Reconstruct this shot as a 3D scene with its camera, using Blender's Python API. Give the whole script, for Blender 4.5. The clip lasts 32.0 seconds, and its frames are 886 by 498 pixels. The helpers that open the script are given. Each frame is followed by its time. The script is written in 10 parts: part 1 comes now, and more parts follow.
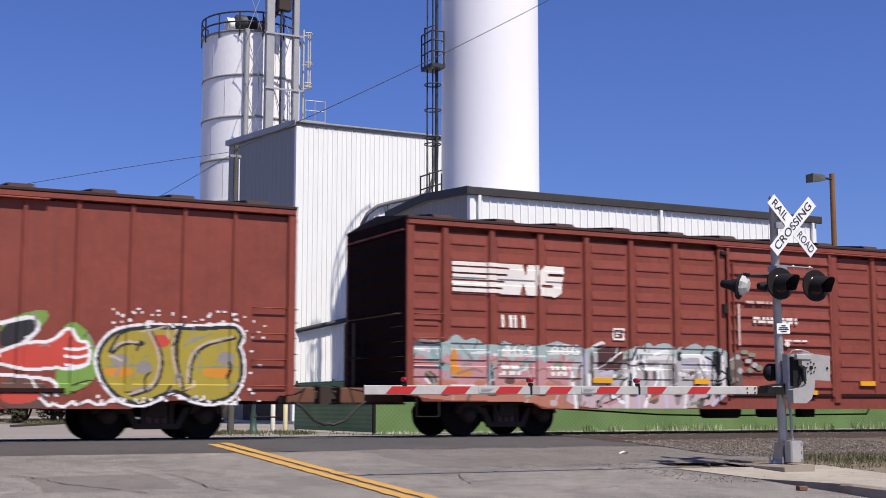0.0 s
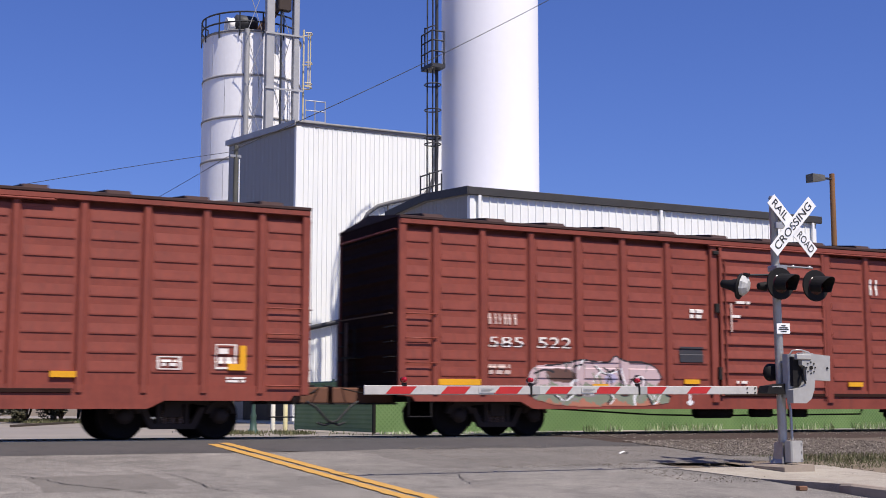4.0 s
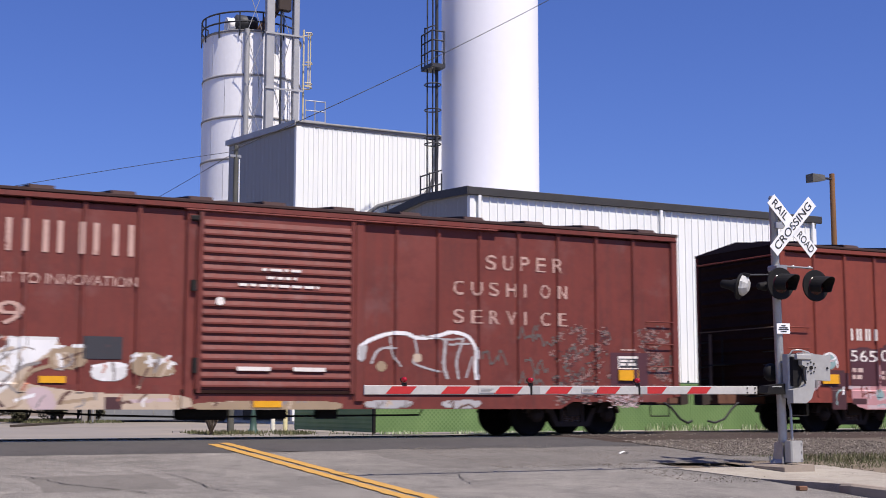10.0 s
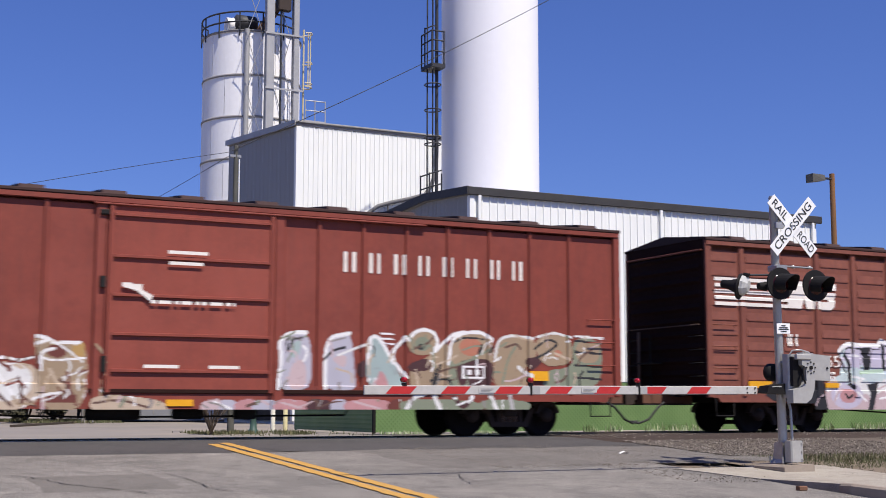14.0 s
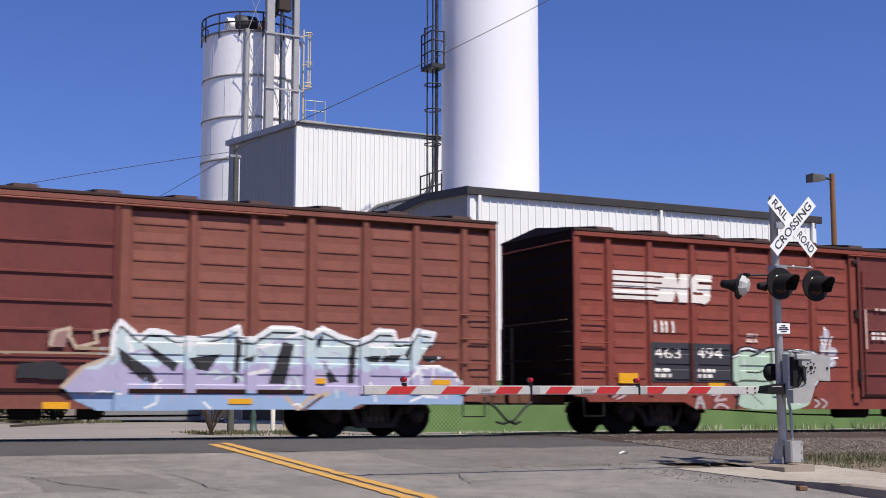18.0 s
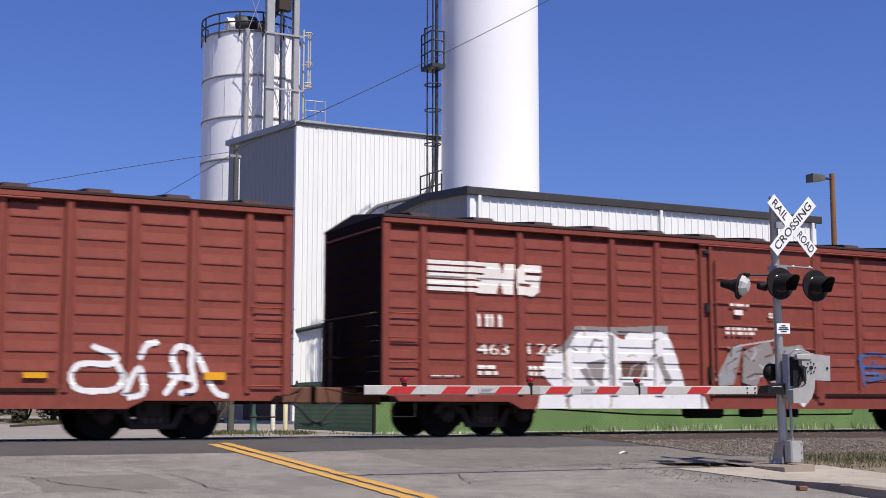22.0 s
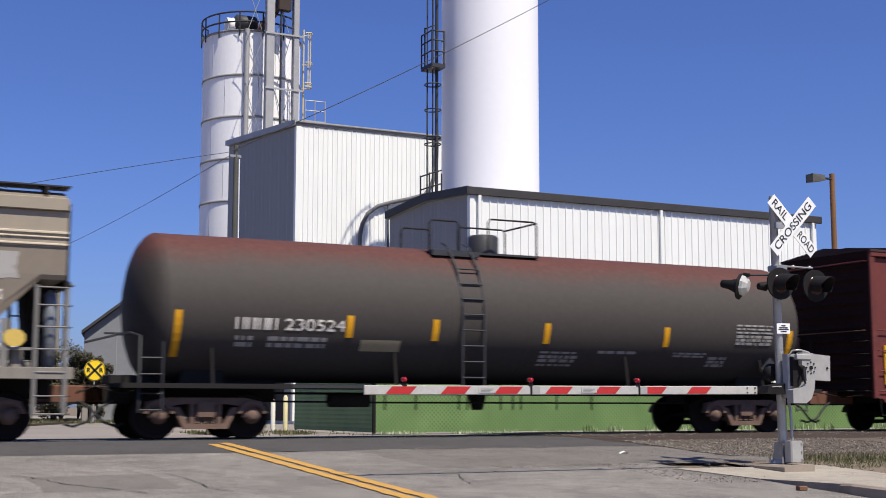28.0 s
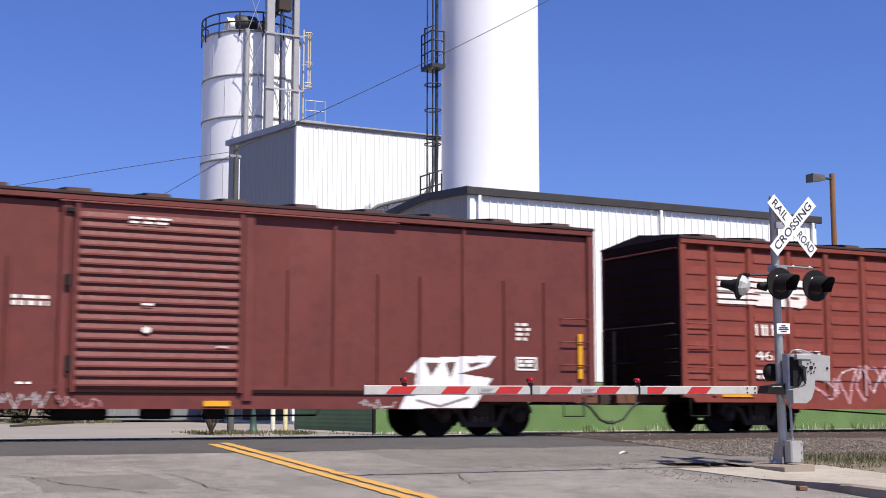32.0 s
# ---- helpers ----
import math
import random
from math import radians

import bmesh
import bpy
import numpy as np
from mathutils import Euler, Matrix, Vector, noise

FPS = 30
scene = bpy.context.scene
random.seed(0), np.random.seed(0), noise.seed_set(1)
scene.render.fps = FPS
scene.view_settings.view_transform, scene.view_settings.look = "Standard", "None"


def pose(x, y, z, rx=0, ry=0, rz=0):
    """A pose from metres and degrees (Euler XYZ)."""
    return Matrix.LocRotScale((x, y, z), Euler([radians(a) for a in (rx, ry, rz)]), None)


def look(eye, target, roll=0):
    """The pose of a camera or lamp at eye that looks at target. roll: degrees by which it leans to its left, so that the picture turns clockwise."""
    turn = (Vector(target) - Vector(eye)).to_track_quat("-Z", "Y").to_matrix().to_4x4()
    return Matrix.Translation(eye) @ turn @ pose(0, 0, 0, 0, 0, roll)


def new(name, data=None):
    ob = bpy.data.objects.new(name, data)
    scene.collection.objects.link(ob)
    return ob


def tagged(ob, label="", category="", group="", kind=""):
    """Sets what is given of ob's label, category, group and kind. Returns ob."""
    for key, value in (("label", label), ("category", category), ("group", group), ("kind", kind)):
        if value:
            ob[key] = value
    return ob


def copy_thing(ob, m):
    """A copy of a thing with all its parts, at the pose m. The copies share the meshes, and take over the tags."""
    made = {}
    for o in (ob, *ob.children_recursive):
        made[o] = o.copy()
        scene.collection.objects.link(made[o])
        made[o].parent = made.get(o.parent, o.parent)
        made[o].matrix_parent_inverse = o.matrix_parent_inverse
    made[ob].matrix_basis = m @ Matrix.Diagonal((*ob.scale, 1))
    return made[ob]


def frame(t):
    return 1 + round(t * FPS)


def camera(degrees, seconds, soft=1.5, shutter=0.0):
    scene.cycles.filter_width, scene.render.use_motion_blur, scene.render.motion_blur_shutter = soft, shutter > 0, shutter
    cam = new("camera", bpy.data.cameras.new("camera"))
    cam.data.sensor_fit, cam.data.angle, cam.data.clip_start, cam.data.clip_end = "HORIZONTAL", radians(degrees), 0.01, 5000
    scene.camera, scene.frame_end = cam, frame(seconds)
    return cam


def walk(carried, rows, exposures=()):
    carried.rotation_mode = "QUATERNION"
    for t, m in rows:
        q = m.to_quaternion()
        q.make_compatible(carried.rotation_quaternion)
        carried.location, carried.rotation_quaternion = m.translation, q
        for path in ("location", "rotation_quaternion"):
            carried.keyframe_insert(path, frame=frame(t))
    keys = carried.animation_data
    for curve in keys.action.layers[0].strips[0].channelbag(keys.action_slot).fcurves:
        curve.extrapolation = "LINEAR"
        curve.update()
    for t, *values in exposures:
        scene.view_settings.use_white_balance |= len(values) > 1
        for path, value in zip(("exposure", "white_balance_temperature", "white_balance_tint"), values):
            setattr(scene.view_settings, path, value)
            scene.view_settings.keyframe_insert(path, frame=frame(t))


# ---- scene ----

# ---------------- camera ----------------
FOV = 37.645
EYE = (0.0, 0.0, 0.603)
YAW, PITCH, ROLL = radians(26.72), radians(6.948), 0.045
cam = camera(FOV, 32.0, soft=0.95, shutter=0.4)
AIM = (EYE[0] + math.sin(YAW) * math.cos(PITCH), EYE[1] + math.cos(YAW) * math.cos(PITCH), EYE[2] + math.sin(PITCH))
GAIN = ((0, 0.32, 6600, 12), (2, 0.28, 6600, 12), (6, 0.42, 6550, 15), (9, 0.38, 6550, 15), (12, 0.37, 6550, 13), (17, 0.26, 6570, 12), (20, 0.34, 6570, 12), (24, 0.31, 6620, 11), (25, 0.35, 6700, 10), (28, 0.34, 6780, 9), (29, 0.42, 6700, 10), (31, 0.51, 6620, 11), (32, 0.58, 6620, 11))
walk(cam, [(0.0, look(EYE, AIM, ROLL)), (32.0, look(EYE, AIM, ROLL))], GAIN)

# ---------------- world and sun ----------------
SUN = Vector((0.12, -0.57, 1.0)).normalized()
world = bpy.data.worlds.new("world")
scene.world = world
world.use_nodes = True
wn = world.node_tree.nodes
sky = wn.new("ShaderNodeTexSky")
sky.sky_type = "NISHITA"
sky.sun_disc = False
sky.sun_elevation = math.asin(SUN.z)
sky.sun_rotation = math.atan2(SUN.x, SUN.y)
sky.altitude = 100
sky.air_density, sky.dust_density, sky.ozone_density = 1.0, 0.8, 1.2
wn["Background"].inputs[1].default_value = 0.079
deep = wn.new("ShaderNodeMix")
deep.data_type, deep.blend_type = "RGBA", "MULTIPLY"
deep.inputs[0].default_value = 1.0
deep.inputs[7].default_value = (0.465, 0.62, 1.2, 1)
world.node_tree.links.new(sky.outputs[0], deep.inputs[6])
world.node_tree.links.new(deep.outputs[2], wn["Background"].inputs[0])
sun_lamp = new("sun", bpy.data.lights.new("sun", "SUN"))
sun_lamp.data.energy, sun_lamp.data.angle, sun_lamp.data.color = 4.75, radians(0.53), (1.0, 0.94, 0.85)
sun_lamp.matrix_world = look(SUN * 100, (0, 0, 0))

# ---------------- materials ----------------
MATS = {}


def nodes_of(name):
    m = bpy.data.materials.new(name)
    m.use_nodes = True
    nt = m.node_tree
    return m, nt, nt.nodes["Principled BSDF"]


def noise_node(nt, vec, scale, detail=4.0, rough=0.55):
    n = nt.nodes.new("ShaderNodeTexNoise")
    n.inputs["Scale"].default_value, n.inputs["Detail"].default_value, n.inputs["Roughness"].default_value = scale, detail, rough
    nt.links.new(vec, n.inputs["Vector"])
    return n.outputs["Fac"]


def ramp(nt, fac, lo, hi, a=0.0, b=1.0):
    r = nt.nodes.new("ShaderNodeMapRange")
    r.inputs[1].default_value, r.inputs[2].default_value, r.inputs[3].default_value, r.inputs[4].default_value = lo, hi, a, b
    nt.links.new(fac, r.inputs[0])
    return r.outputs[0]


def mixc(nt, fac, a, b, mode="MIX"):
    n = nt.nodes.new("ShaderNodeMix")
    n.data_type, n.blend_type = "RGBA", mode
    for value, sock in ((fac, n.inputs[0]), (a, n.inputs[6]), (b, n.inputs[7])):
        if isinstance(value, bpy.types.NodeSocket):
            nt.links.new(value, sock)
        elif isinstance(value, (int, float)):
            sock.default_value = value
        else:
            sock.default_value = (*value, 1)
    return n.outputs[2]


def surface(name, col, dark=None, light=None, rough=0.6, shine=0.35, metal=0.0, big=0.7, fine=14.0, bump=0.15, streak=0.0, stain=0.5, grime=None, vary=0.06, speck=None, mottle=None):
    """A weathered surface: colour broken at two scales, optional vertical streaks, fine relief."""
    if name in MATS:
        return MATS[name]
    m, nt, b = nodes_of(name)
    dark = dark or tuple(c * 0.6 for c in col)
    light = light or tuple(min(1, c * 1.25 + 0.01) for c in col)
    tc = nt.nodes.new("ShaderNodeTexCoord")
    info = nt.nodes.new("ShaderNodeObjectInfo")
    shift = nt.nodes.new("ShaderNodeVectorMath")
    shift.operation = "MULTIPLY_ADD"
    nt.links.new(info.outputs["Random"], shift.inputs[0])
    shift.inputs[1].default_value = (7.0, 5.0, 3.0)
    nt.links.new(tc.outputs["Object"], shift.inputs[2])
    vec = shift.outputs[0]
    n1 = noise_node(nt, vec, big, 5, 0.6)
    n2 = noise_node(nt, vec, fine, 6, 0.65)
    c = mixc(nt, ramp(nt, n1, 0.4, 0.75, 0, stain), col, dark)
    c = mixc(nt, ramp(nt, n2, 0.45, 0.8, 0, 0.45), c, light)
    if streak:
        mp = nt.nodes.new("ShaderNodeMapping")
        mp.inputs["Scale"].default_value = (5.0, 5.0, 0.35)
        nt.links.new(vec, mp.inputs[0])
        n3 = noise_node(nt, mp.outputs[0], 1.6, 5, 0.7)
        c = mixc(nt, ramp(nt, n3, 0.48, 0.78, 0, streak), c, grime or dark)
    if mottle:
        for size, tone, low, high, amount in mottle:
            c = mixc(nt, ramp(nt, noise_node(nt, vec, size, 6, 0.65), low, high, 0, amount), c, tone)
    if speck:
        n4 = noise_node(nt, vec, 75, 3, 0.7)
        n5 = noise_node(nt, vec, 3.2, 4, 0.6)
        c = mixc(nt, ramp(nt, n5, 0.5, 0.68, 0, 0.55), c, speck[1])
        c = mixc(nt, ramp(nt, n4, 0.56, 0.64, 0, 0.7), c, speck[0])
        c = mixc(nt, ramp(nt, n4, 0.42, 0.34, 0, 0.7), c, speck[1])
    c = mixc(nt, ramp(nt, info.outputs["Random"], 0, 1, 0, vary * 2), c, tuple(v * 0.75 for v in col))
    nt.links.new(c, b.inputs["Base Color"])
    nt.links.new(ramp(nt, n2, 0.3, 0.7, max(0.05, rough - 0.1), min(1, rough + 0.12)), b.inputs["Roughness"])
    b.inputs["Metallic"].default_value = metal
    b.inputs["Specular IOR Level"].default_value = shine
    if bump:
        bp = nt.nodes.new("ShaderNodeBump")
        bp.inputs["Strength"].default_value, bp.inputs["Distance"].default_value = bump, 0.01
        nt.links.new(n2, bp.inputs["Height"])
        nt.links.new(bp.outputs[0], b.inputs["Normal"])
    MATS[name] = m
    return m


def flat_paint(name, col, rough=0.55, wear=0.25, under=(0.16, 0.05, 0.04)):
    """Thin spray paint or stencil paint through which the paint below shows in worn specks."""
    if name in MATS:
        return MATS[name]
    m, nt, b = nodes_of(name)
    tc = nt.nodes.new("ShaderNodeTexCoord")
    n1 = noise_node(nt, tc.outputs["Object"], 9.0, 6, 0.7)
    n2 = noise_node(nt, tc.outputs["Object"], 1.7, 3, 0.5)
    c = mixc(nt, ramp(nt, n2, 0.35, 0.7, 0, 0.35), col, tuple(v * 0.72 for v in col))
    c = mixc(nt, ramp(nt, n1, 0.58, 0.7, 0, wear), c, under)
    nt.links.new(c, b.inputs["Base Color"])
    b.inputs["Roughness"].default_value = rough
    MATS[name] = m
    return m


def glow(name, col, strength):
    m, nt, b = nodes_of(name)
    b.inputs["Base Color"].default_value = (*[c * 0.5 for c in col], 1)
    b.inputs["Emission Color"].default_value = (*col, 1)
    b.inputs["Emission Strength"].default_value = strength
    b.inputs["Roughness"].default_value = 0.25
    return m


# ---------------- mesh building ----------------
class Mesh:
    """Collects vertices and faces of one part."""

    def __init__(self):
        self.v, self.f, self.s = [], [], []

    def face(self, pts, smooth=False):
        i = len(self.v)
        self.v += [tuple(p) for p in pts]
        self.f.append(tuple(range(i, i + len(pts))))
        self.s.append(smooth)

    def box(self, x0, x1, y0, y1, z0, z1, c=0.0):
        """A box; c chamfers its four long edges (along the longest side)."""
        if c <= 0:
            i = len(self.v)
            self.v += [(x, y, z) for x in (x0, x1) for y in (y0, y1) for z in (z0, z1)]
            for q in ((0, 1, 3, 2), (4, 6, 7, 5), (0, 4, 5, 1), (2, 3, 7, 6), (0, 2, 6, 4), (1, 5, 7, 3)):
                self.f.append(tuple(i + k for k in q))
                self.s.append(False)
            return self
        d = (x1 - x0, y1 - y0, z1 - z0)
        ax = max(range(3), key=lambda k: d[k])
        lo, hi = (x0, y0, z0), (x1, y1, z1)
        a, b = [k for k in range(3) if k != ax]
        ring = [(lo[a] + c, lo[b]), (hi[a] - c, lo[b]), (hi[a], lo[b] + c), (hi[a], hi[b] - c), (hi[a] - c, hi[b]), (lo[a] + c, hi[b]), (lo[a], hi[b] - c), (lo[a], lo[b] + c)]
        ends = []
        for w in (lo[ax], hi[ax]):
            pts = []
            for p, q in ring:
                t = [0, 0, 0]
                t[ax], t[a], t[b] = w, p, q
                pts.append(tuple(t))
            ends.append(pts)
        self.loft(ends, True, ax == 1)
        return self

    def loft(self, rings, caps=True, flip=False, smooth=False):
        """Closed rings joined in order."""
        n, i = len(rings[0]), len(self.v)
        for r in rings:
            self.v += [tuple(p) for p in r]
        for k in range(len(rings) - 1):
            for j in range(n):
                q = (i + k * n + j, i + k * n + (j + 1) % n, i + (k + 1) * n + (j + 1) % n, i + (k + 1) * n + j)
                self.f.append(q[::-1] if flip else q)
                self.s.append(smooth)
        if caps:
            self.face(rings[0] if flip else rings[0][::-1])
            self.face(rings[-1][::-1] if flip else rings[-1])
        return self

    def rod(self, p, q, r, n=8, r2=None):
        p, q = Vector(p), Vector(q)
        d = (q - p).normalized()
        a = d.orthogonal().normalized()
        b = d.cross(a)
        rings = [[o + (a * math.cos(t) + b * math.sin(t)) * rr for t in [2 * math.pi * k / n for k in range(n)]] for o, rr in ((p, r), (q, r if r2 is None else r2))]
        return self.loft(rings, True, False, n > 5)

    def tube(self, pts, r, n=8):
        pts = [Vector(p) for p in pts]
        rings, up = [], None
        for k, p in enumerate(pts):
            d = (pts[min(k + 1, len(pts) - 1)] - pts[max(k - 1, 0)]).normalized()
            up = (d.orthogonal() if up is None else up - d * up.dot(d)).normalized()
            w = d.cross(up)
            rings.append([p + (up * math.cos(t) + w * math.sin(t)) * r for t in [2 * math.pi * j / n for j in range(n)]])
        return self.loft(rings, True, False, True)

    def lathe(self, prof, axis, at, n=24, smooth=True):
        """prof: (along, radius) pairs about the axis 'x', 'y' or 'z' through the point at."""
        rings = []
        for w, r in prof:
            ring = []
            for k in range(n):
                t = 2 * math.pi * k / n
                c, s_ = math.cos(t) * r, math.sin(t) * r
                d = {"x": (w, c, s_), "y": (s_, w, c), "z": (c, s_, w)}[axis]
                ring.append((at[0] + d[0], at[1] + d[1], at[2] + d[2]))
            rings.append(ring)
        return self.loft(rings, True, False, smooth)

    def slab(self, poly, y0, y1):
        """A polygon of (x, z), anticlockwise, pulled from y0 to y1."""
        return self.loft([[(x, y1, z) for x, z in poly], [(x, y0, z) for x, z in poly]], True, True)

    def plate(self, poly, z0, z1):
        """A polygon of (x, y), anticlockwise, pulled from z0 up to z1."""
        return self.loft([[(x, y, z0) for x, y in poly], [(x, y, z1) for x, y in poly]], True)

    def data(self, name, mat):
        me = bpy.data.meshes.new(name)
        me.from_pydata(self.v, [], self.f)
        me.polygons.foreach_set("use_smooth", self.s)
        if mat:
            me.materials.append(mat)
        me.update()
        return me


def part(name, mesh, material, parent=None, label="", at=None):
    ob = new(name, mesh.data(name, material) if isinstance(mesh, Mesh) else mesh)
    if at:
        ob.location = at
    if parent:
        ob.parent = parent
    if label:
        ob["label"] = label
    return ob


def thing(name, label, category, group="", at=(0, 0, 0), turn=0, kind=""):
    ob = new(name)
    ob.empty_display_size = 0.2
    ob.matrix_basis = pose(*at, 0, 0, turn)
    return tagged(ob, label, category, group, kind)


def structure(name, mesh, material, label, category):
    return tagged(part(name, mesh, material), label, category, "", "structure")


def clamp(v, a, b):
    return max(a, min(b, v))

# ---------------- palette ----------------
M_EARTH = surface("dry_earth", (0.17, 0.135, 0.095), rough=0.95, big=0.25, fine=9, bump=0.5)
M_ROAD = surface("worn_grey_asphalt", (0.172, 0.158, 0.138), dark=(0.1, 0.092, 0.082), light=(0.34, 0.315, 0.28), rough=0.9, big=0.8, fine=32, bump=0.5, stain=0.75, speck=((0.5, 0.465, 0.42), (0.085, 0.078, 0.07)), mottle=((0.45, (0.07, 0.065, 0.058), 0.47, 0.64, 0.7), (1.9, (0.26, 0.24, 0.21), 0.54, 0.7, 0.5), (5.0, (0.08, 0.075, 0.068), 0.58, 0.7, 0.5)))
M_PATCH = surface("patched_asphalt", (0.14, 0.128, 0.112), dark=(0.1, 0.092, 0.08), rough=0.9, big=0.8, fine=30, bump=0.3, speck=((0.24, 0.22, 0.195), (0.09, 0.083, 0.073)))
M_ASPHALT = surface("dark_asphalt", (0.062, 0.058, 0.056), dark=(0.036, 0.034, 0.033), light=(0.1, 0.095, 0.09), rough=0.9, big=0.7, fine=34, bump=0.4, speck=((0.13, 0.125, 0.12), (0.03, 0.03, 0.03)))
M_GRAVELLY = surface("gravel_dusted_asphalt", (0.135, 0.123, 0.109), dark=(0.075, 0.068, 0.06), light=(0.25, 0.23, 0.205), rough=0.95, big=1.1, fine=40, bump=0.6, stain=0.8, speck=((0.38, 0.35, 0.31), (0.07, 0.065, 0.058)))
M_CONCRETE = surface("concrete", (0.33, 0.298, 0.238), dark=(0.23, 0.2, 0.17), light=(0.43, 0.4, 0.36), rough=0.85, big=0.8, fine=22, bump=0.25, speck=((0.42, 0.38, 0.33), (0.2, 0.17, 0.14)), mottle=((0.7, (0.19, 0.155, 0.12), 0.5, 0.68, 0.6),))
M_YARD = surface("dusty_yard_concrete", (0.23, 0.205, 0.18), dark=(0.15, 0.13, 0.115), light=(0.31, 0.285, 0.255), rough=0.9, big=0.3, fine=12, bump=0.25, mottle=((0.12, (0.3, 0.255, 0.2), 0.5, 0.62, 0.6), (0.9, (0.14, 0.12, 0.105), 0.52, 0.7, 0.5)))
M_CONC_OLD = surface("stained_concrete", (0.3, 0.25, 0.2), dark=(0.17, 0.14, 0.11), rough=0.9, big=2.0, fine=22, bump=0.3)
M_BALLAST_BED = surface("ballast_bed", (0.1, 0.08, 0.062), dark=(0.05, 0.038, 0.03), light=(0.19, 0.16, 0.13), rough=0.95, big=2, fine=30, bump=0.8)
M_RUSTDIRT = surface("rust_brown_dirt", (0.042, 0.028, 0.021), dark=(0.02, 0.013, 0.01), light=(0.085, 0.062, 0.047), rough=0.95, big=2.2, fine=26, bump=0.7)
M_RAIL = surface("rusty_rail_steel", (0.11, 0.06, 0.04), rough=0.65, metal=0.4, big=3, fine=20, bump=0.2)
M_RAILHEAD = surface("worn_rail_steel", (0.28, 0.26, 0.25), rough=0.3, metal=0.9, big=3, fine=20, bump=0.05)
M_TIE = surface("creosoted_timber", (0.06, 0.045, 0.035), rough=0.9, big=3, fine=18, bump=0.5)
M_YELLOW_LINE = flat_paint("worn_yellow_road_paint", (0.47, 0.26, 0.055), 0.8, 0.95, (0.24, 0.18, 0.11))
M_WHITE_LINE = flat_paint("worn_white_road_paint", (0.72, 0.71, 0.68), 0.8, 0.6, (0.33, 0.32, 0.3))
M_CRACK = surface("tar_crack", (0.03, 0.03, 0.03), rough=0.8)
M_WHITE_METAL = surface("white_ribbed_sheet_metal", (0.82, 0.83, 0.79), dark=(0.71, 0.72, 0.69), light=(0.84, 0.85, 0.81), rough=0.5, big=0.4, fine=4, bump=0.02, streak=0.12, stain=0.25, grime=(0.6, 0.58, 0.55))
# also holds the shade on the white buildings' west walls as a greyer colour
M_GREY_AND_SHADED_METAL = surface("grey_and_shaded_white_sheet_metal", (0.28, 0.275, 0.26), dark=(0.24, 0.236, 0.225), rough=0.55, big=0.4, fine=4, bump=0.03, streak=0.15, stain=0.3)
M_FASCIA = surface("dark_grey_gutter", (0.045, 0.043, 0.042), rough=0.6, big=1.5, fine=10, bump=0.1)
M_ROOF = surface("grey_roof_sheet", (0.28, 0.27, 0.26), rough=0.6, big=0.8, fine=8)
M_SILO = surface("white_silo_paint", (0.86, 0.86, 0.88), dark=(0.8, 0.8, 0.82), light=(0.9, 0.9, 0.91), rough=0.5, big=0.3, fine=3, bump=0.01, streak=0.07, stain=0.2, grime=(0.68, 0.66, 0.64))
M_SILO_OLD = surface("chalky_white_silo_sheet", (0.88, 0.88, 0.87), dark=(0.8, 0.79, 0.77), rough=0.6, big=0.5, fine=4, bump=0.02, stain=0.25, streak=0.1, grime=(0.5, 0.46, 0.42), vary=0.1)
M_SILO_BAND = surface("grey_silo_band", (0.3, 0.29, 0.28), rough=0.6)
M_STEEL_GREY = surface("galvanised_grey_steel", (0.38, 0.38, 0.375), rough=0.5, metal=0.15, big=1.2, fine=14, bump=0.1, streak=0.2)
M_STEEL_MID = surface("weathered_grey_steel", (0.11, 0.11, 0.115), rough=0.6, big=1.2, fine=14, bump=0.1, streak=0.2)
M_STEEL_DARK = surface("dark_painted_steel", (0.035, 0.036, 0.04), rough=0.55, big=2, fine=14, bump=0.1)
M_CAGE = surface("faded_yellow_steel", (0.6, 0.52, 0.33), rough=0.6)
M_RUST = surface("rusty_brown_steel", (0.17, 0.085, 0.05), rough=0.85, big=3, fine=20, bump=0.3)
M_SHED = surface("dull_slate_sheet_metal", (0.19, 0.2, 0.215), dark=(0.155, 0.163, 0.175), rough=0.7, shine=0.2, big=0.4, fine=4, bump=0.03, streak=0.25, stain=0.4)
M_GREENPOST = surface("teal_green_paint", (0.045, 0.085, 0.07), rough=0.45)
M_GLOBE = surface("milky_globe", (0.7, 0.63, 0.5), rough=0.25, bump=0)
M_WOOD = surface("weathered_pole_wood", (0.24, 0.22, 0.19), dark=(0.14, 0.125, 0.105), rough=0.9, big=2, fine=16, bump=0.4, streak=0.4)
M_WOOD_GREY = surface("tarred_grey_pole_wood", (0.1, 0.1, 0.085), dark=(0.05, 0.05, 0.042), rough=0.9, big=2, fine=16, bump=0.4, streak=0.4)
M_WOOD_WARM = surface("orange_brown_pole_wood", (0.24, 0.12, 0.05), dark=(0.12, 0.062, 0.03), rough=0.85, big=2, fine=16, bump=0.4, streak=0.4)
M_CABLE = surface("black_cable", (0.02, 0.02, 0.022), rough=0.6, bump=0)
M_GALV = surface("galvanised_steel", (0.4, 0.395, 0.375), dark=(0.26, 0.255, 0.24), rough=0.36, metal=0.5, big=3, fine=18, bump=0.08)
M_ALU = surface("aluminium_paint", (0.37, 0.365, 0.345), dark=(0.26, 0.255, 0.24), rough=0.45, metal=0.1, big=3, fine=16, bump=0.05)
M_BLACK = surface("matt_black_paint", (0.012, 0.011, 0.011), rough=0.7, shine=0.2, big=4, fine=16, bump=0.05)
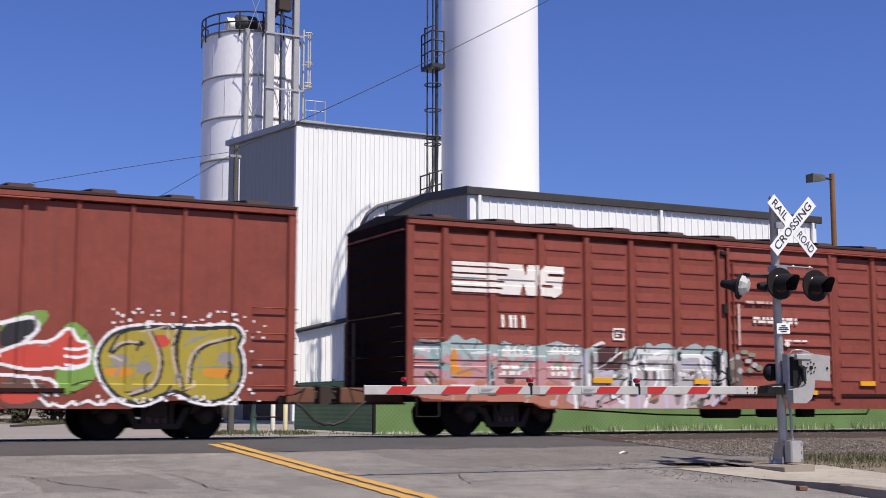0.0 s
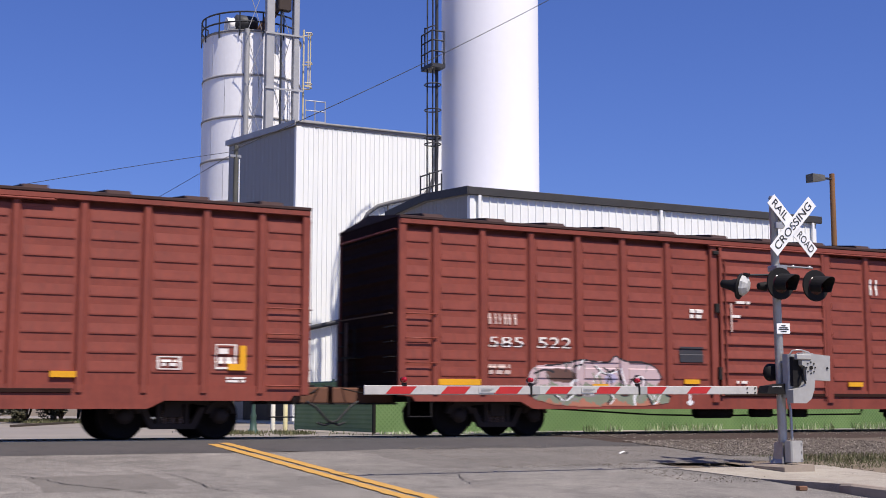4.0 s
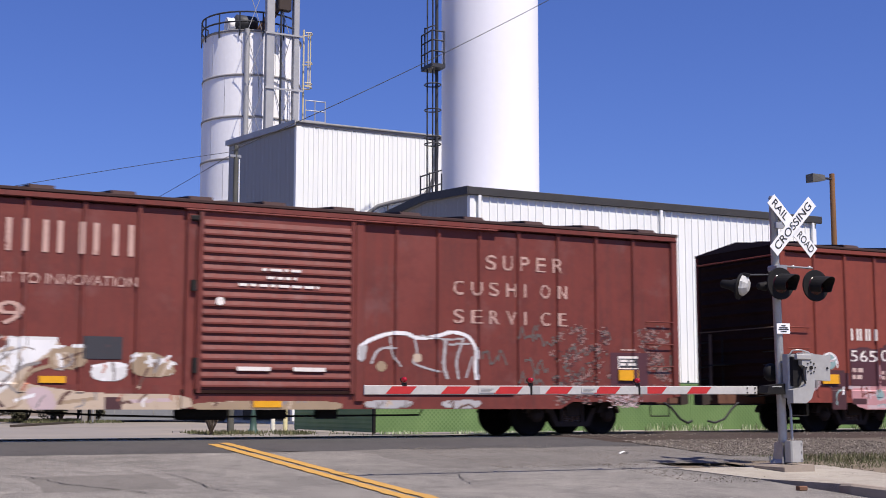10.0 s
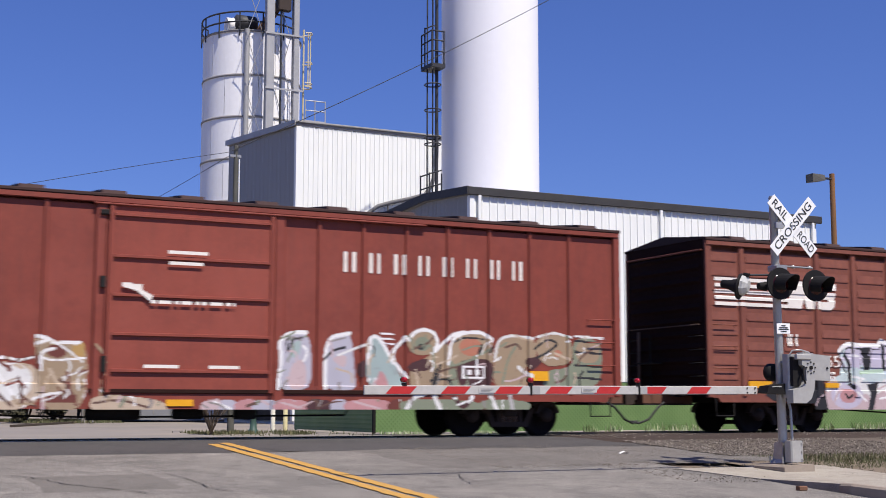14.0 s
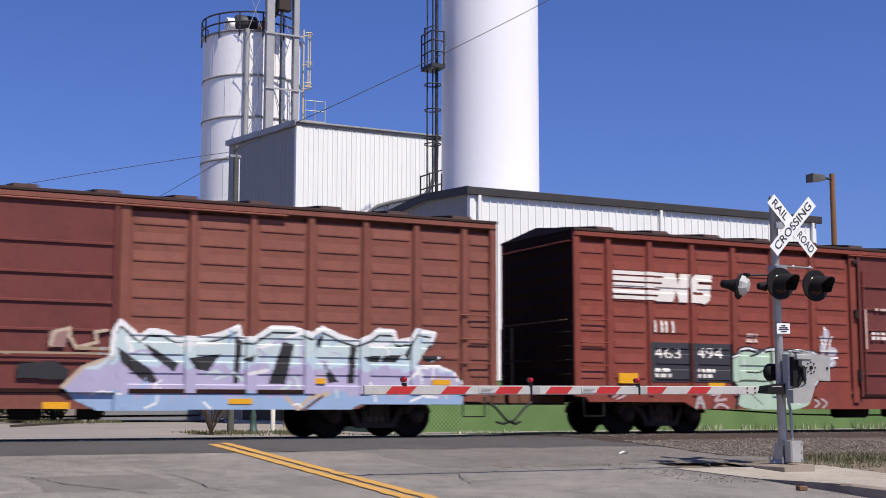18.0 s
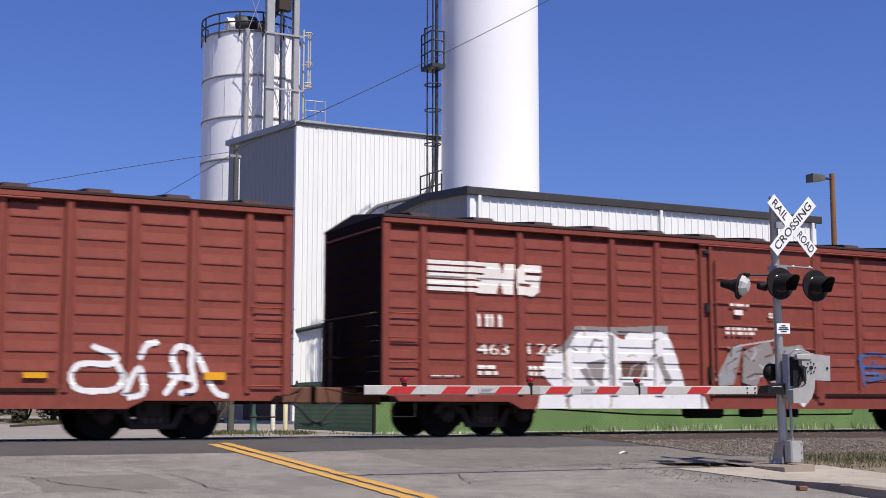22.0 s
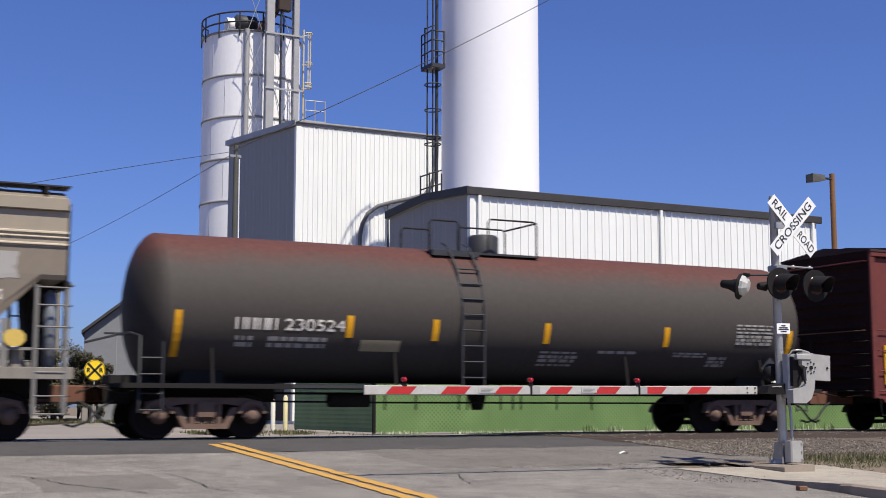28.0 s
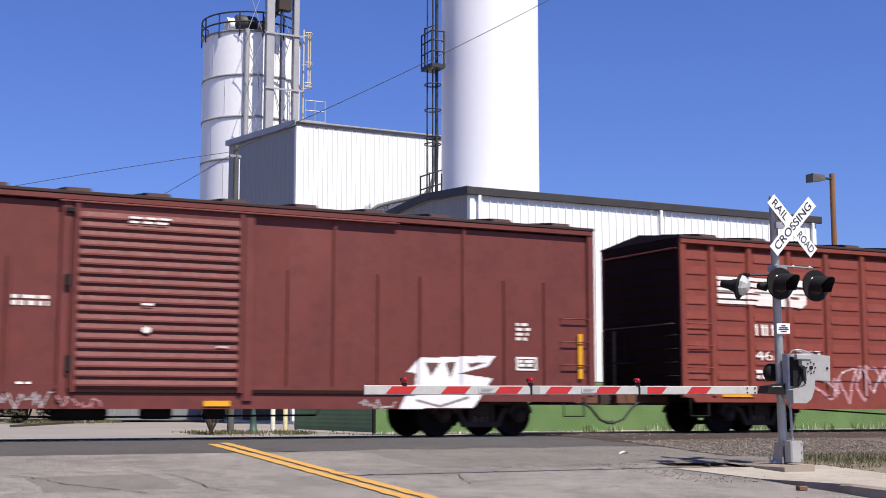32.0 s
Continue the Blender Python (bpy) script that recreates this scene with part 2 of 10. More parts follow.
M_SIGN_WHITE = surface("white_sign_sheet", (0.8, 0.81, 0.79), dark=(0.72, 0.73, 0.7), rough=0.45, bump=0.02)
M_SIGN_BLACK = surface("black_sign_ink", (0.02, 0.02, 0.02), rough=0.5, bump=0)
M_SIGN_YELLOW = surface("yellow_sign_sheet", (0.85, 0.6, 0.02), rough=0.4, bump=0.01)
M_ARM_WHITE = surface("white_gate_sheet", (0.46, 0.45, 0.42), dark=(0.3, 0.285, 0.26), rough=0.4, big=5, fine=24, bump=0.03)
M_ARM_RED = surface("red_gate_sheet", (0.44, 0.028, 0.026), dark=(0.36, 0.03, 0.028), rough=0.4, big=5, fine=24, bump=0.03)
M_PALE_PRINT = surface("faded_grey_ink", (0.22, 0.22, 0.21), rough=0.6, bump=0)
M_LENS_LIT = glow("lit_red_lens", (0.6, 0.008, 0.025), 0.06)
M_LENS = surface("dark_red_lens", (0.035, 0.003, 0.004), rough=0.15, bump=0)
M_BARK = surface("bark", (0.1, 0.075, 0.055), rough=0.95, big=3, fine=16, bump=0.6)
M_DOOR_DARK = surface("dark_doorway", (0.02, 0.021, 0.026), rough=0.6)


def island_colour(name, cols, rough=0.9):
    """Colour by piece of the joined mesh, with a fine grain."""
    m, nt, b = nodes_of(name)
    g = nt.nodes.new("ShaderNodeNewGeometry")
    r = nt.nodes.new("ShaderNodeValToRGB")
    r.color_ramp.elements[0].color, r.color_ramp.elements[1].color = (*cols[0], 1), (*cols[-1], 1)
    for k, c in enumerate(cols[1:-1]):
        e = r.color_ramp.elements.new((k + 1) / (len(cols) - 1))
        e.color = (*c, 1)
    nt.links.new(g.outputs["Random Per Island"], r.inputs[0])
    tc = nt.nodes.new("ShaderNodeTexCoord")
    n = noise_node(nt, tc.outputs["Object"], 30, 4)
    nt.links.new(mixc(nt, ramp(nt, n, 0.4, 0.7, 0, 0.4), r.outputs[0], tuple(c * 0.5 for c in cols[0])), b.inputs["Base Color"])
    b.inputs["Roughness"].default_value = rough
    return m


M_STONE = island_colour("ballast_stone", [(0.075, 0.062, 0.05), (0.17, 0.142, 0.115), (0.11, 0.09, 0.074), (0.3, 0.265, 0.225)])
M_LEAF = island_colour("dark_leaf", [(0.026, 0.026, 0.012), (0.05, 0.048, 0.022), (0.085, 0.072, 0.04)], 0.6)
M_GRASS = island_colour("dry_grass_blade", [(0.05, 0.065, 0.02), (0.1, 0.105, 0.04), (0.17, 0.145, 0.075)], 0.7)
M_GRASS_PALE = island_colour("pale_grass_blade", [(0.12, 0.2, 0.06), (0.3, 0.38, 0.2), (0.55, 0.58, 0.44)], 0.6)


def fence_fabric():
    m, nt, b = nodes_of("green_slatted_chain_link")
    tc = nt.nodes.new("ShaderNodeTexCoord")
    waves = []
    for turn in (45, -45):
        mp = nt.nodes.new("ShaderNodeMapping")
        mp.inputs["Rotation"].default_value = (0, radians(turn), 0)
        nt.links.new(tc.outputs["Object"], mp.inputs[0])
        w = nt.nodes.new("ShaderNodeTexWave")
        w.inputs["Scale"].default_value, w.inputs["Distortion"].default_value = 4.2, 0.4
        nt.links.new(mp.outputs[0], w.inputs[0])
        waves.append(w.outputs["Fac"])
    top = nt.nodes.new("ShaderNodeMath")
    top.operation = "MAXIMUM"
    nt.links.new(waves[0], top.inputs[0])
    nt.links.new(waves[1], top.inputs[1])
    n = noise_node(nt, tc.outputs["Object"], 1.3, 5)
    base = mixc(nt, ramp(nt, n, 0.35, 0.7), (0.075, 0.155, 0.045), (0.115, 0.21, 0.068))
    c = mixc(nt, ramp(nt, top.outputs[0], 0.75, 1.0, 0, 0.35), base, (0.24, 0.33, 0.16))
    nt.links.new(c, b.inputs["Base Color"])
    b.inputs["Roughness"].default_value = 0.6
    bp = nt.nodes.new("ShaderNodeBump")
    bp.inputs["Strength"].default_value, bp.inputs["Distance"].default_value = 0.4, 0.01
    nt.links.new(top.outputs[0], bp.inputs["Height"])
    nt.links.new(bp.outputs[0], b.inputs["Normal"])
    return m


M_FENCE = fence_fabric()

# ---------------- ground, road, track ----------------
TRACK_Y = 24.85


def ground_z(y):
    """The road climbs gently to the crossing and stays level beyond it."""
    return -0.054 * (22.2 - clamp(y, 8.0, 22.2)) - 0.1 * clamp((y - 26.4) / 2.0, 0, 1)


def sheet(xs, ys, lift, edge=0.0, seed=1):
    """A sheet that follows the ground; its rim wanders by edge metres."""
    m = Mesh()
    nx, ny = len(xs), len(ys)
    for j, y in enumerate(ys):
        for i, x in enumerate(xs):
            dx = dy = 0.0
            if edge:
                if i in (0, nx - 1):
                    dx = edge * noise.noise((y * 1.3, seed, x))
                if j in (0, ny - 1):
                    dy = edge * noise.noise((x * 1.3, seed + 5, y))
            rim = edge and lift > 0 and (i in (0, nx - 1) or j in (0, ny - 1))
            m.v.append((x + dx, y + dy, ground_z(y + dy) + (-0.004 if rim else lift)))
    for j in range(ny - 1):
        for i in range(nx - 1):
            m.f.append((j * nx + i, j * nx + i + 1, (j + 1) * nx + i + 1, (j + 1) * nx + i))
            m.s.append(True)
    return m


def steps(a, b, n):
    return [a + (b - a) * k / n for k in range(n + 1)]


structure("ground", sheet([-2500, -400, -60, 0, 60, 400, 2500], [-1500, -200, 8, 15, 22.2, 26.4, 28.4, 40, 120, 600, 3500], -0.05), M_EARTH, "dry brown earth round the crossing", "ground")
structure("road", sheet(steps(-8, 12.35, 24), [-60, -20] + steps(0, 8, 4) + steps(9, 20.1, 20), 0.0, 0.1, 2), M_ROAD, "worn light grey asphalt road with cracks", "road")
structure("road_crossing", sheet(steps(-9, 14.7, 42), steps(20.1, 23.9, 8), 0.006, 0.22, 3), M_ASPHALT, "dark asphalt apron beside the rails", "road")
structure("road_between_rails", sheet(steps(-9, 12.8, 8), [24.25, 24.85, 25.45], 0.0, 0.1, 4), M_ASPHALT, "dark asphalt between the rails", "road")
structure("road_beyond", sheet(steps(-40, 12.0, 20), [25.68, 26.4, 27.4, 28.4, 33, 45, 70, 110], -0.02, 0.15, 5), M_YARD, "pale concrete road and yard beyond the track", "road")
structure("road_patch_gravel", sheet(steps(8.3, 15.4, 22), steps(17.1, 20.35, 10), 0.008, 0.5, 6), M_GRAVELLY, "gravel-strewn grey asphalt beside the track", "road")
structure("road_patch_old", sheet(steps(2.6, 4.5, 6), steps(15.3, 17.3, 6), 0.006, 0.12, 7), M_PATCH, "darker square asphalt patch in the road", "road patch")
structure("yard_floor", sheet(steps(12.0, 70, 10), [26.4, 28.4, 36, 60, 110], -0.025), M_YARD, "dusty concrete yard round the silos", "ground")
structure("verge", sheet(steps(13.6, 60, 30), steps(14.6, 18.9, 8), -0.01, 0.4, 8), M_EARTH, "bare sandy verge beside the track", "ground")
structure("ballast_bed", sheet(steps(14.5, 140, 90), steps(17.8, 23.6, 8), 0.012, 0.45, 9), M_BALLAST_BED, "grey ballast bed", "track bed")
structure("rust_strip", sheet(steps(14.0, 140, 90), steps(20.95, 27.0, 10), 0.03, 0.3, 10), M_RUSTDIRT, "rust-brown dirt under the rails", "track bed")
structure("ballast_bed_west", sheet(steps(-140, -9.5, 30), steps(20.5, 27.4, 4), 0.012, 0.3, 11), M_BALLAST_BED, "grey ballast bed", "track bed")


def strip_line(x, y0, y1, w, lift, n=40, seed=0):
    """A painted line along the road with a ragged edge."""
    m = Mesh()
    pts = steps(y0, y1, n)
    for k in range(n):
        a, b = pts[k], pts[k + 1]
        e = [0.035 * noise.noise((v * 3.1, seed, q)) + 0.012 * noise.noise((v * 17.0, seed, q)) for q in (0, 9) for v in (a, b)]
        m.face([(x - w / 2 + e[0], a, ground_z(a) + lift), (x + w / 2 + e[2], a, ground_z(a) + lift), (x + w / 2 + e[3], b, ground_z(b) + lift), (x - w / 2 + e[1], b, ground_z(b) + lift)])
    return m


line = thing("centre_line", "worn double yellow centre line painted on the road", "road marking", kind="structure")
part("yellow_stripe", strip_line(6.54, 2.0, 21.7, 0.18, 0.012, 160, 1), M_YELLOW_LINE, line)
part("yellow_stripe", strip_line(6.81, 2.0, 21.9, 0.18, 0.012, 160, 2), M_YELLOW_LINE, line)
sb = Mesh()
for k in range(15):
    x = 7.3 + k * 0.21
    sb.face([(x, 12.35, ground_z(12.35) + 0.01), (x + 0.21, 12.35, ground_z(12.35) + 0.01), (x + 0.21, 12.86 + 0.02 * noise.noise((x * 3, 0, 0)), ground_z(12.86) + 0.01), (x, 12.86 + 0.02 * noise.noise((x * 3 - 0.63, 0, 0)), ground_z(12.86) + 0.01)])
structure("stop_line", sb, M_WHITE_LINE, "white stop bar painted across the lane", "road marking")


def crack(seed, x, y, dx, dy, n, w):
    m, rnd = Mesh(), random.Random(seed)
    p = [x, y]
    for k in range(n):
        q = [p[0] + dx * rnd.uniform(0.6, 1.3) + rnd.uniform(-1, 1) * 0.05, p[1] + dy * rnd.uniform(0.6, 1.3) + rnd.uniform(-1, 1) * 0.05]
        a = w * rnd.uniform(0.4, 1.2)
        nx, ny = -(q[1] - p[1]), q[0] - p[0]
        s = a / max(1e-6, math.hypot(nx, ny))
        m.face([(p[0] + nx * s, p[1] + ny * s, ground_z(p[1]) + 0.012), (p[0] - nx * s, p[1] - ny * s, ground_z(p[1]) + 0.012), (q[0] - nx * s, q[1] - ny * s, ground_z(q[1]) + 0.012), (q[0] + nx * s, q[1] + ny * s, ground_z(q[1]) + 0.012)])
        p = q
    return m


cr = thing("road_cracks", "thin dark cracks in the asphalt", "crack", kind="structure")
for seed, x, y, dx, dy, n, w in ((1, 4.55, 17.1, 0.02, -0.2, 10, 0.012), (2, 2.6, 17.3, 0.06, -0.16, 16, 0.012), (3, 8.4, 16.2, -0.05, -0.12, 9, 0.008), (4, 7.3, 15.2, 0.13, -0.03, 7, 0.008), (5, 9.5, 14.6, 0.12, -0.1, 12, 0.008), (6, 2.0, 18.5, 0.15, 0.02, 14, 0.01), (7, 10.8, 17.2, 0.12, -0.06, 9, 0.012), (8, 6.2, 14.4, 0.14, 0.01, 6, 0.008), (9, 11.2, 14.2, 0.12, -0.04, 8, 0.008)):
    part("crack", crack(seed, x, y, dx, dy, n, w), M_CRACK, cr)

# rails with head, web and foot
for y in (TRACK_Y - 0.75, TRACK_Y + 0.75):
    rail = thing("rail", "steel rail with a worn bright head on a rusty web", "rail", "rails", (0, y, 0), kind="structure")
    body = Mesh()
    prof = [(-0.07, -0.17), (0.07, -0.17), (0.07, -0.155), (0.012, -0.13), (0.012, -0.045), (0.036, -0.035), (0.036, -0.004), (-0.036, -0.004), (-0.036, -0.035), (-0.012, -0.045), (-0.012, -0.13), (-0.07, -0.155)]
    body.loft([[(x, p, q) for p, q in prof] for x in (-140, 140)])
    part("rail_body", body, M_RAIL, rail)
    part("rail_head", Mesh().box(-140, 140, -0.034, 0.034, -0.004, 0.004), M_RAILHEAD, rail)
tie = thing("railway_tie", "dark creosoted wooden tie half sunk in dirt", "railway tie", "ties", (13.4, TRACK_Y, -0.05))
part("timber", Mesh().box(-0.11, 0.11, -1.3, 1.3, -0.1, 0.035, 0.012), M_TIE, tie)
part("tie_plate", Mesh().box(-0.09, 0.09, -0.92, -0.6, 0.035, 0.05), M_RAIL, tie)
for k in range(1, 60):
    copy_thing(tie, pose(13.4 + 0.55 * k, TRACK_Y, -0.05, 0, 0, 1.5 * noise.noise((k * 3.1, 0, 0))))


def stones(count, x0, x1, y0, y1, seed, r0, r1, lift):
    m, rnd = Mesh(), random.Random(seed)
    for k in range(count):
        x = x0 + (x1 - x0) * rnd.random() ** 1.35
        y = rnd.uniform(y0, y1)
        if noise.noise((x * 0.5, y * 0.5, seed)) < -0.32:
            continue
        r = rnd.uniform(r0, r1)
        z = ground_z(y) + lift + r * rnd.uniform(0.0, 0.35)
        i = len(m.v)
        a = rnd.uniform(0, 6.28)
        ring = [(x + r * rnd.uniform(0.7, 1.2) * math.cos(a + t * 1.5708), y + r * rnd.uniform(0.7, 1.2) * math.sin(a + t * 1.5708), z + r * rnd.uniform(-0.3, 0.2)) for t in range(4)]
        m.v += ring + [(x + r * rnd.uniform(-0.3, 0.3), y + r * rnd.uniform(-0.3, 0.3), z + r * rnd.uniform(0.45, 0.8)), (x, y, z - r * 0.7)]
        for t in range(4):
            m.f += [(i + t, i + (t + 1) % 4, i + 4), (i + (t + 1) % 4, i + t, i + 5)]
            m.s += [False, False]
    return m


tagged(part("ballast_stones", stones(15000, 14.5, 44, 17.9, 21.2, 5, 0.01, 0.028, 0.02), M_STONE), "loose grey and brown ballast stones beside the rails", "gravel", kind="stuff")
tagged(part("loose_gravel", stones(3600, 9.5, 16.5, 16.9, 20.6, 6, 0.005, 0.014, 0.006), M_STONE), "scattered small gravel on the asphalt", "gravel", kind="stuff")
tagged(part("kerb_grit", stones(900, 11.2, 15.5, 14.4, 17.2, 26, 0.005, 0.016, 0.004), M_STONE), "fine gravel washed round the mast footing", "gravel", kind="stuff")
tagged(part("rail_side_stones", stones(1300, 14.3, 44, 21.6, 24.0, 15, 0.01, 0.026, 0.03), M_STONE), "dark stones along the foot of the rail", "gravel", kind="stuff")
tagged(part("road_grit", stones(500, 0.5, 12, 14.0, 20.0, 16, 0.004, 0.011, 0.002), M_STONE), "scattered grit on the road", "gravel", kind="stuff")


def blades(count, box_, seed, h0, h1, zf, w=0.012, clump=0.0):
    m, rnd = Mesh(), random.Random(seed)
    x0, x1, y0, y1 = box_
    for k in range(count):
        x, y = rnd.uniform(x0, x1), rnd.uniform(y0, y1)
        if clump and noise.noise((x * 1.1, y * 1.1, seed)) < clump:
            continue
        h, a = rnd.uniform(h0, h1), rnd.uniform(0, 6.28)
        lean = h * rnd.uniform(0.1, 0.7)
        c, s = math.cos(a), math.sin(a)
        z = zf(y)
        m.face([(x - s * w, y + c * w, z), (x + s * w, y - c * w, z), (x + c * lean * 0.5 + s * w * 0.7, y + s * lean * 0.5 - c * w * 0.7, z + h * 0.6), (x + c * lean, y + s * lean, z + h), (x + c * lean * 0.5 - s * w * 0.7, y + s * lean * 0.5 + c * w * 0.7, z + h * 0.6)])
    return m


tagged(part("verge_grass", blades(9000, (14.9, 24, 15.6, 17.9), 3, 0.015, 0.05, ground_z, 0.005, 0.0), M_GRASS), "short dry grass tufts on the verge", "grass", kind="stuff")
tagged(part("verge_tufts", blades(2600, (15.3, 22, 16.0, 17.4), 23, 0.04, 0.14, ground_z, 0.007, 0.05), M_GRASS), "taller green-brown grass tufts behind the kerb", "grass", kind="stuff")
tagged(part("yard_grass", blades(700, (9.8, 13.8, 31.0, 36.5), 4, 0.03, 0.1, lambda y: -0.12, 0.01, 0.1), M_GRASS), "thin patchy grass beside the lamp post", "grass", kind="stuff")
tagged(part("fence_weeds", blades(2200, (20.5, 52, 31.7, 31.98), 7, 0.05, 0.3, lambda y: -0.11, 0.014, -0.1), M_GRASS_PALE), "pale sunlit weeds along the foot of the fence", "weeds", kind="stuff")
tagged(part("fence_weeds_short", blades(900, (14.2, 21, 31.7, 31.98), 8, 0.03, 0.12, lambda y: -0.11, 0.012, -0.1), M_GRASS_PALE), "short weeds along the foot of the fence", "weeds", kind="stuff")

# grassy corner, kerb and timber stubs far across the yard
gv = Mesh()
gv.plate([(9.5, 56.6), (13.3, 64.0), (14.0, 82.0), (9.0, 82.0)], -0.2, -0.09)
structure("verge_far", gv, M_EARTH, "earthy verge with grass across the yard", "ground")
tagged(part("verge_far_grass", blades(5000, (9.4, 13.6, 58.5, 70.0), 9, 0.05, 0.16, lambda y: -0.09, 0.02, -0.25), M_GRASS), "green grass across the yard", "grass", kind="stuff")
kb = Mesh()
kb.plate([(7.3, 49.2), (7.42, 49.15), (13.48, 63.95), (13.36, 64.0)], -0.2, -0.03)
structure("kerb_far", kb, M_TIE, "low dark kerb across the yard", "kerb")
for x, y, h in ((11.95, 59.2, 0.7), (12.35, 59.4, 0.78)):
    stub = thing("timber_stub", "weathered grey timber post stub in the grass", "post", "timber stubs", (x, y, -0.12))
    part("timber", Mesh().box(-0.13, 0.13, -0.1, 0.1, 0, h, 0.02), M_WOOD, stub)
tagged(part("lamp_grass", blades(2400, (9.9, 13.0, 32.8, 36.5), 14, 0.03, 0.12, lambda y: -0.12, 0.012, -0.1), M_GRASS), "short green grass round the lamp post", "grass", kind="stuff")

# kerb and pavement by the crossing mast
kb = Mesh()
ys = steps(-30, 13.9, 40)
for a, b in zip(ys[:-1], ys[1:]):
    ha, hb = (0.02 + 0.14 * clamp((13.9 - v) / 1.3, 0, 1) for v in (a, b))
    xa, xb = (12.32 + 0.5 * clamp((v - 13.0) / 0.9, 0, 1) ** 2 for v in (a, b))
    za, zb = ground_z(a) - 0.1, ground_z(b) - 0.1
    kb.loft([[(xa, a, za), (xa + 0.16, a, za), (xa + 0.16, a, za + 0.1 + ha), (xa + 0.03, a, za + 0.1 + ha), (xa, a, za + 0.07 + ha)], [(xb, b, zb), (xb + 0.16, b, zb), (xb + 0.16, b, zb + 0.1 + hb), (xb + 0.03, b, zb + 0.1 + hb), (xb, b, zb + 0.07 + hb)]], True, True)
structure("kerb", kb, M_CONC_OLD, "stained concrete kerb that drops to the ramp", "kerb")
slab_thing = thing("pavement", "pale concrete pavement slabs round the crossing mast", "pavement", kind="structure")
for k in range(9):
    y1 = 16.2 - k * 1.55
    y0 = y1 - 1.54
    m = Mesh()
    h0, h1 = (0.012 + 0.14 * clamp((13.9 - v) / 1.3, 0, 1) for v in (y0, y1))
    xl0, xl1 = (12.5 + 0.5 * clamp((v - 13.0) / 0.9, 0, 1) ** 2 - 0.9 * clamp((v - 14.0) / 1.0, 0, 1) for v in (y0, y1))
    m.loft([[(xl0, y0, ground_z(y0) - 0.1), (15.0, y0, ground_z(y0) - 0.1), (15.0, y0, ground_z(y0) + h0), (xl0, y0, ground_z(y0) + h0)], [(xl1, y1, ground_z(y1) - 0.1), (15.0, y1, ground_z(y1) - 0.1), (15.0, y1, ground_z(y1) + h1), (xl1, y1, ground_z(y1) + h1)]], True, True)
    part("slab", m, M_CONCRETE, slab_thing)
litter = thing("paper_litter", "crumpled white paper scrap on the gravel", "litter", at=(12.86, 18.67, ground_z(18.67)))
m = Mesh()
m.face([(-0.09, -0.03, 0.012), (0.0, -0.04, 0.05), (0.02, 0.04, 0.06), (-0.08, 0.05, 0.02)])
m.face([(0.0, -0.04, 0.05), (0.1, -0.02, 0.012), (0.09, 0.04, 0.015), (0.02, 0.04, 0.06)])
part("scrap", m, M_SIGN_WHITE, litter)
brick = thing("brick_fragment", "brown broken brick lying on the road", "brick", at=(12.0, 13.35, ground_z(13.35)))
part("chunk", Mesh().box(-0.07, 0.06, -0.04, 0.04, 0.0, 0.06, 0.012), M_RUST, brick)


# ---------------- industrial buildings ----------------
def set_back(root, k):
    """Moves a finished building away from or towards the road, growing with the distance."""
    root.location = Vector(EYE) + (root.location - Vector(EYE)) * k
    root.scale = (k, k, k)


def ribbed_panels(parent, axis, a0, a1, fixed, z0, z1, mat, top=None, pitch=0.3048, per=3, out=-1):
    """Wall sheets three ribs wide, each an object; axis is the way the wall runs, out the side it faces."""
    w = pitch * per
    n = math.ceil((a1 - a0) / w)
    for k in range(n):
        a, b = a0 + k * w, min(a1, a0 + (k + 1) * w - 0.004)
        m = Mesh()
        prof = [(a, 0.0)]
        deep = 0.032 if axis == "x" else 0.009
        r = a + pitch / 2
        while r < b - 0.03:
            prof += [(r - 0.034, 0.0), (r - 0.014, deep), (r + 0.014, deep), (r + 0.034, 0.0)]
            r += pitch
        prof.append((b, 0.0))
        for (p, h), (q, g) in zip(prof[:-1], prof[1:]):
            zp, zq = (top(p), top(q)) if top else (z1, z1)
            if axis == "x":
                m.face([(p, fixed + out * h, z0), (q, fixed + out * g, z0), (q, fixed + out * g, zq), (p, fixed + out * h, zp)])
            else:
                m.face([(fixed + out * g, q, z0), (fixed + out * h, p, z0), (fixed + out * h, p, zp), (fixed + out * g, q, zq)])
        part("wall_panel", m, mat, parent)


low = thing("low_warehouse", "white ribbed metal warehouse with dark gutter", "warehouse", "factory")
LX0, LX1, LY0, LY1 = 20.41, 35.75, 38.5, 45.1
part("wall_core", Mesh().box(LX0 + 0.05, LX1 - 0.05, LY0 + 0.05, LY1, -0.2, 7.7), M_WHITE_METAL, low)
ribbed_panels(low, "x", LX0, LX1, LY0, 0, 7.78, M_WHITE_METAL)
# west gable: white sheets coloured grey, their shade in the colour
ribbed_panels(low, "y", LY0, LY1, LX0, 0, 7.8, M_GREY_AND_SHADED_METAL, lambda y: 7.78 + 0.2 * (1 - abs(y - 41.8) / 3.3))
rf = Mesh()
rf.loft([[(x, LY0 - 0.03, 7.78), (x, LY0 - 0.03, 8.02), (x, 41.8, 8.26), (x, LY1 + 0.1, 8.05), (x, LY1 + 0.1, 7.78), (x, 41.8, 7.99)] for x in (LX0 - 0.1, LX1 + 0.18)], True, True)
part("roof", rf, M_ROOF, low, "grey low-pitched metal roof")
part("gutter", Mesh().box(LX0 - 0.12, LX1 + 0.2, LY0 - 0.13, LY0 - 0.03, 7.76, 8.04, 0.02), M_FASCIA, low)
bg = Mesh()
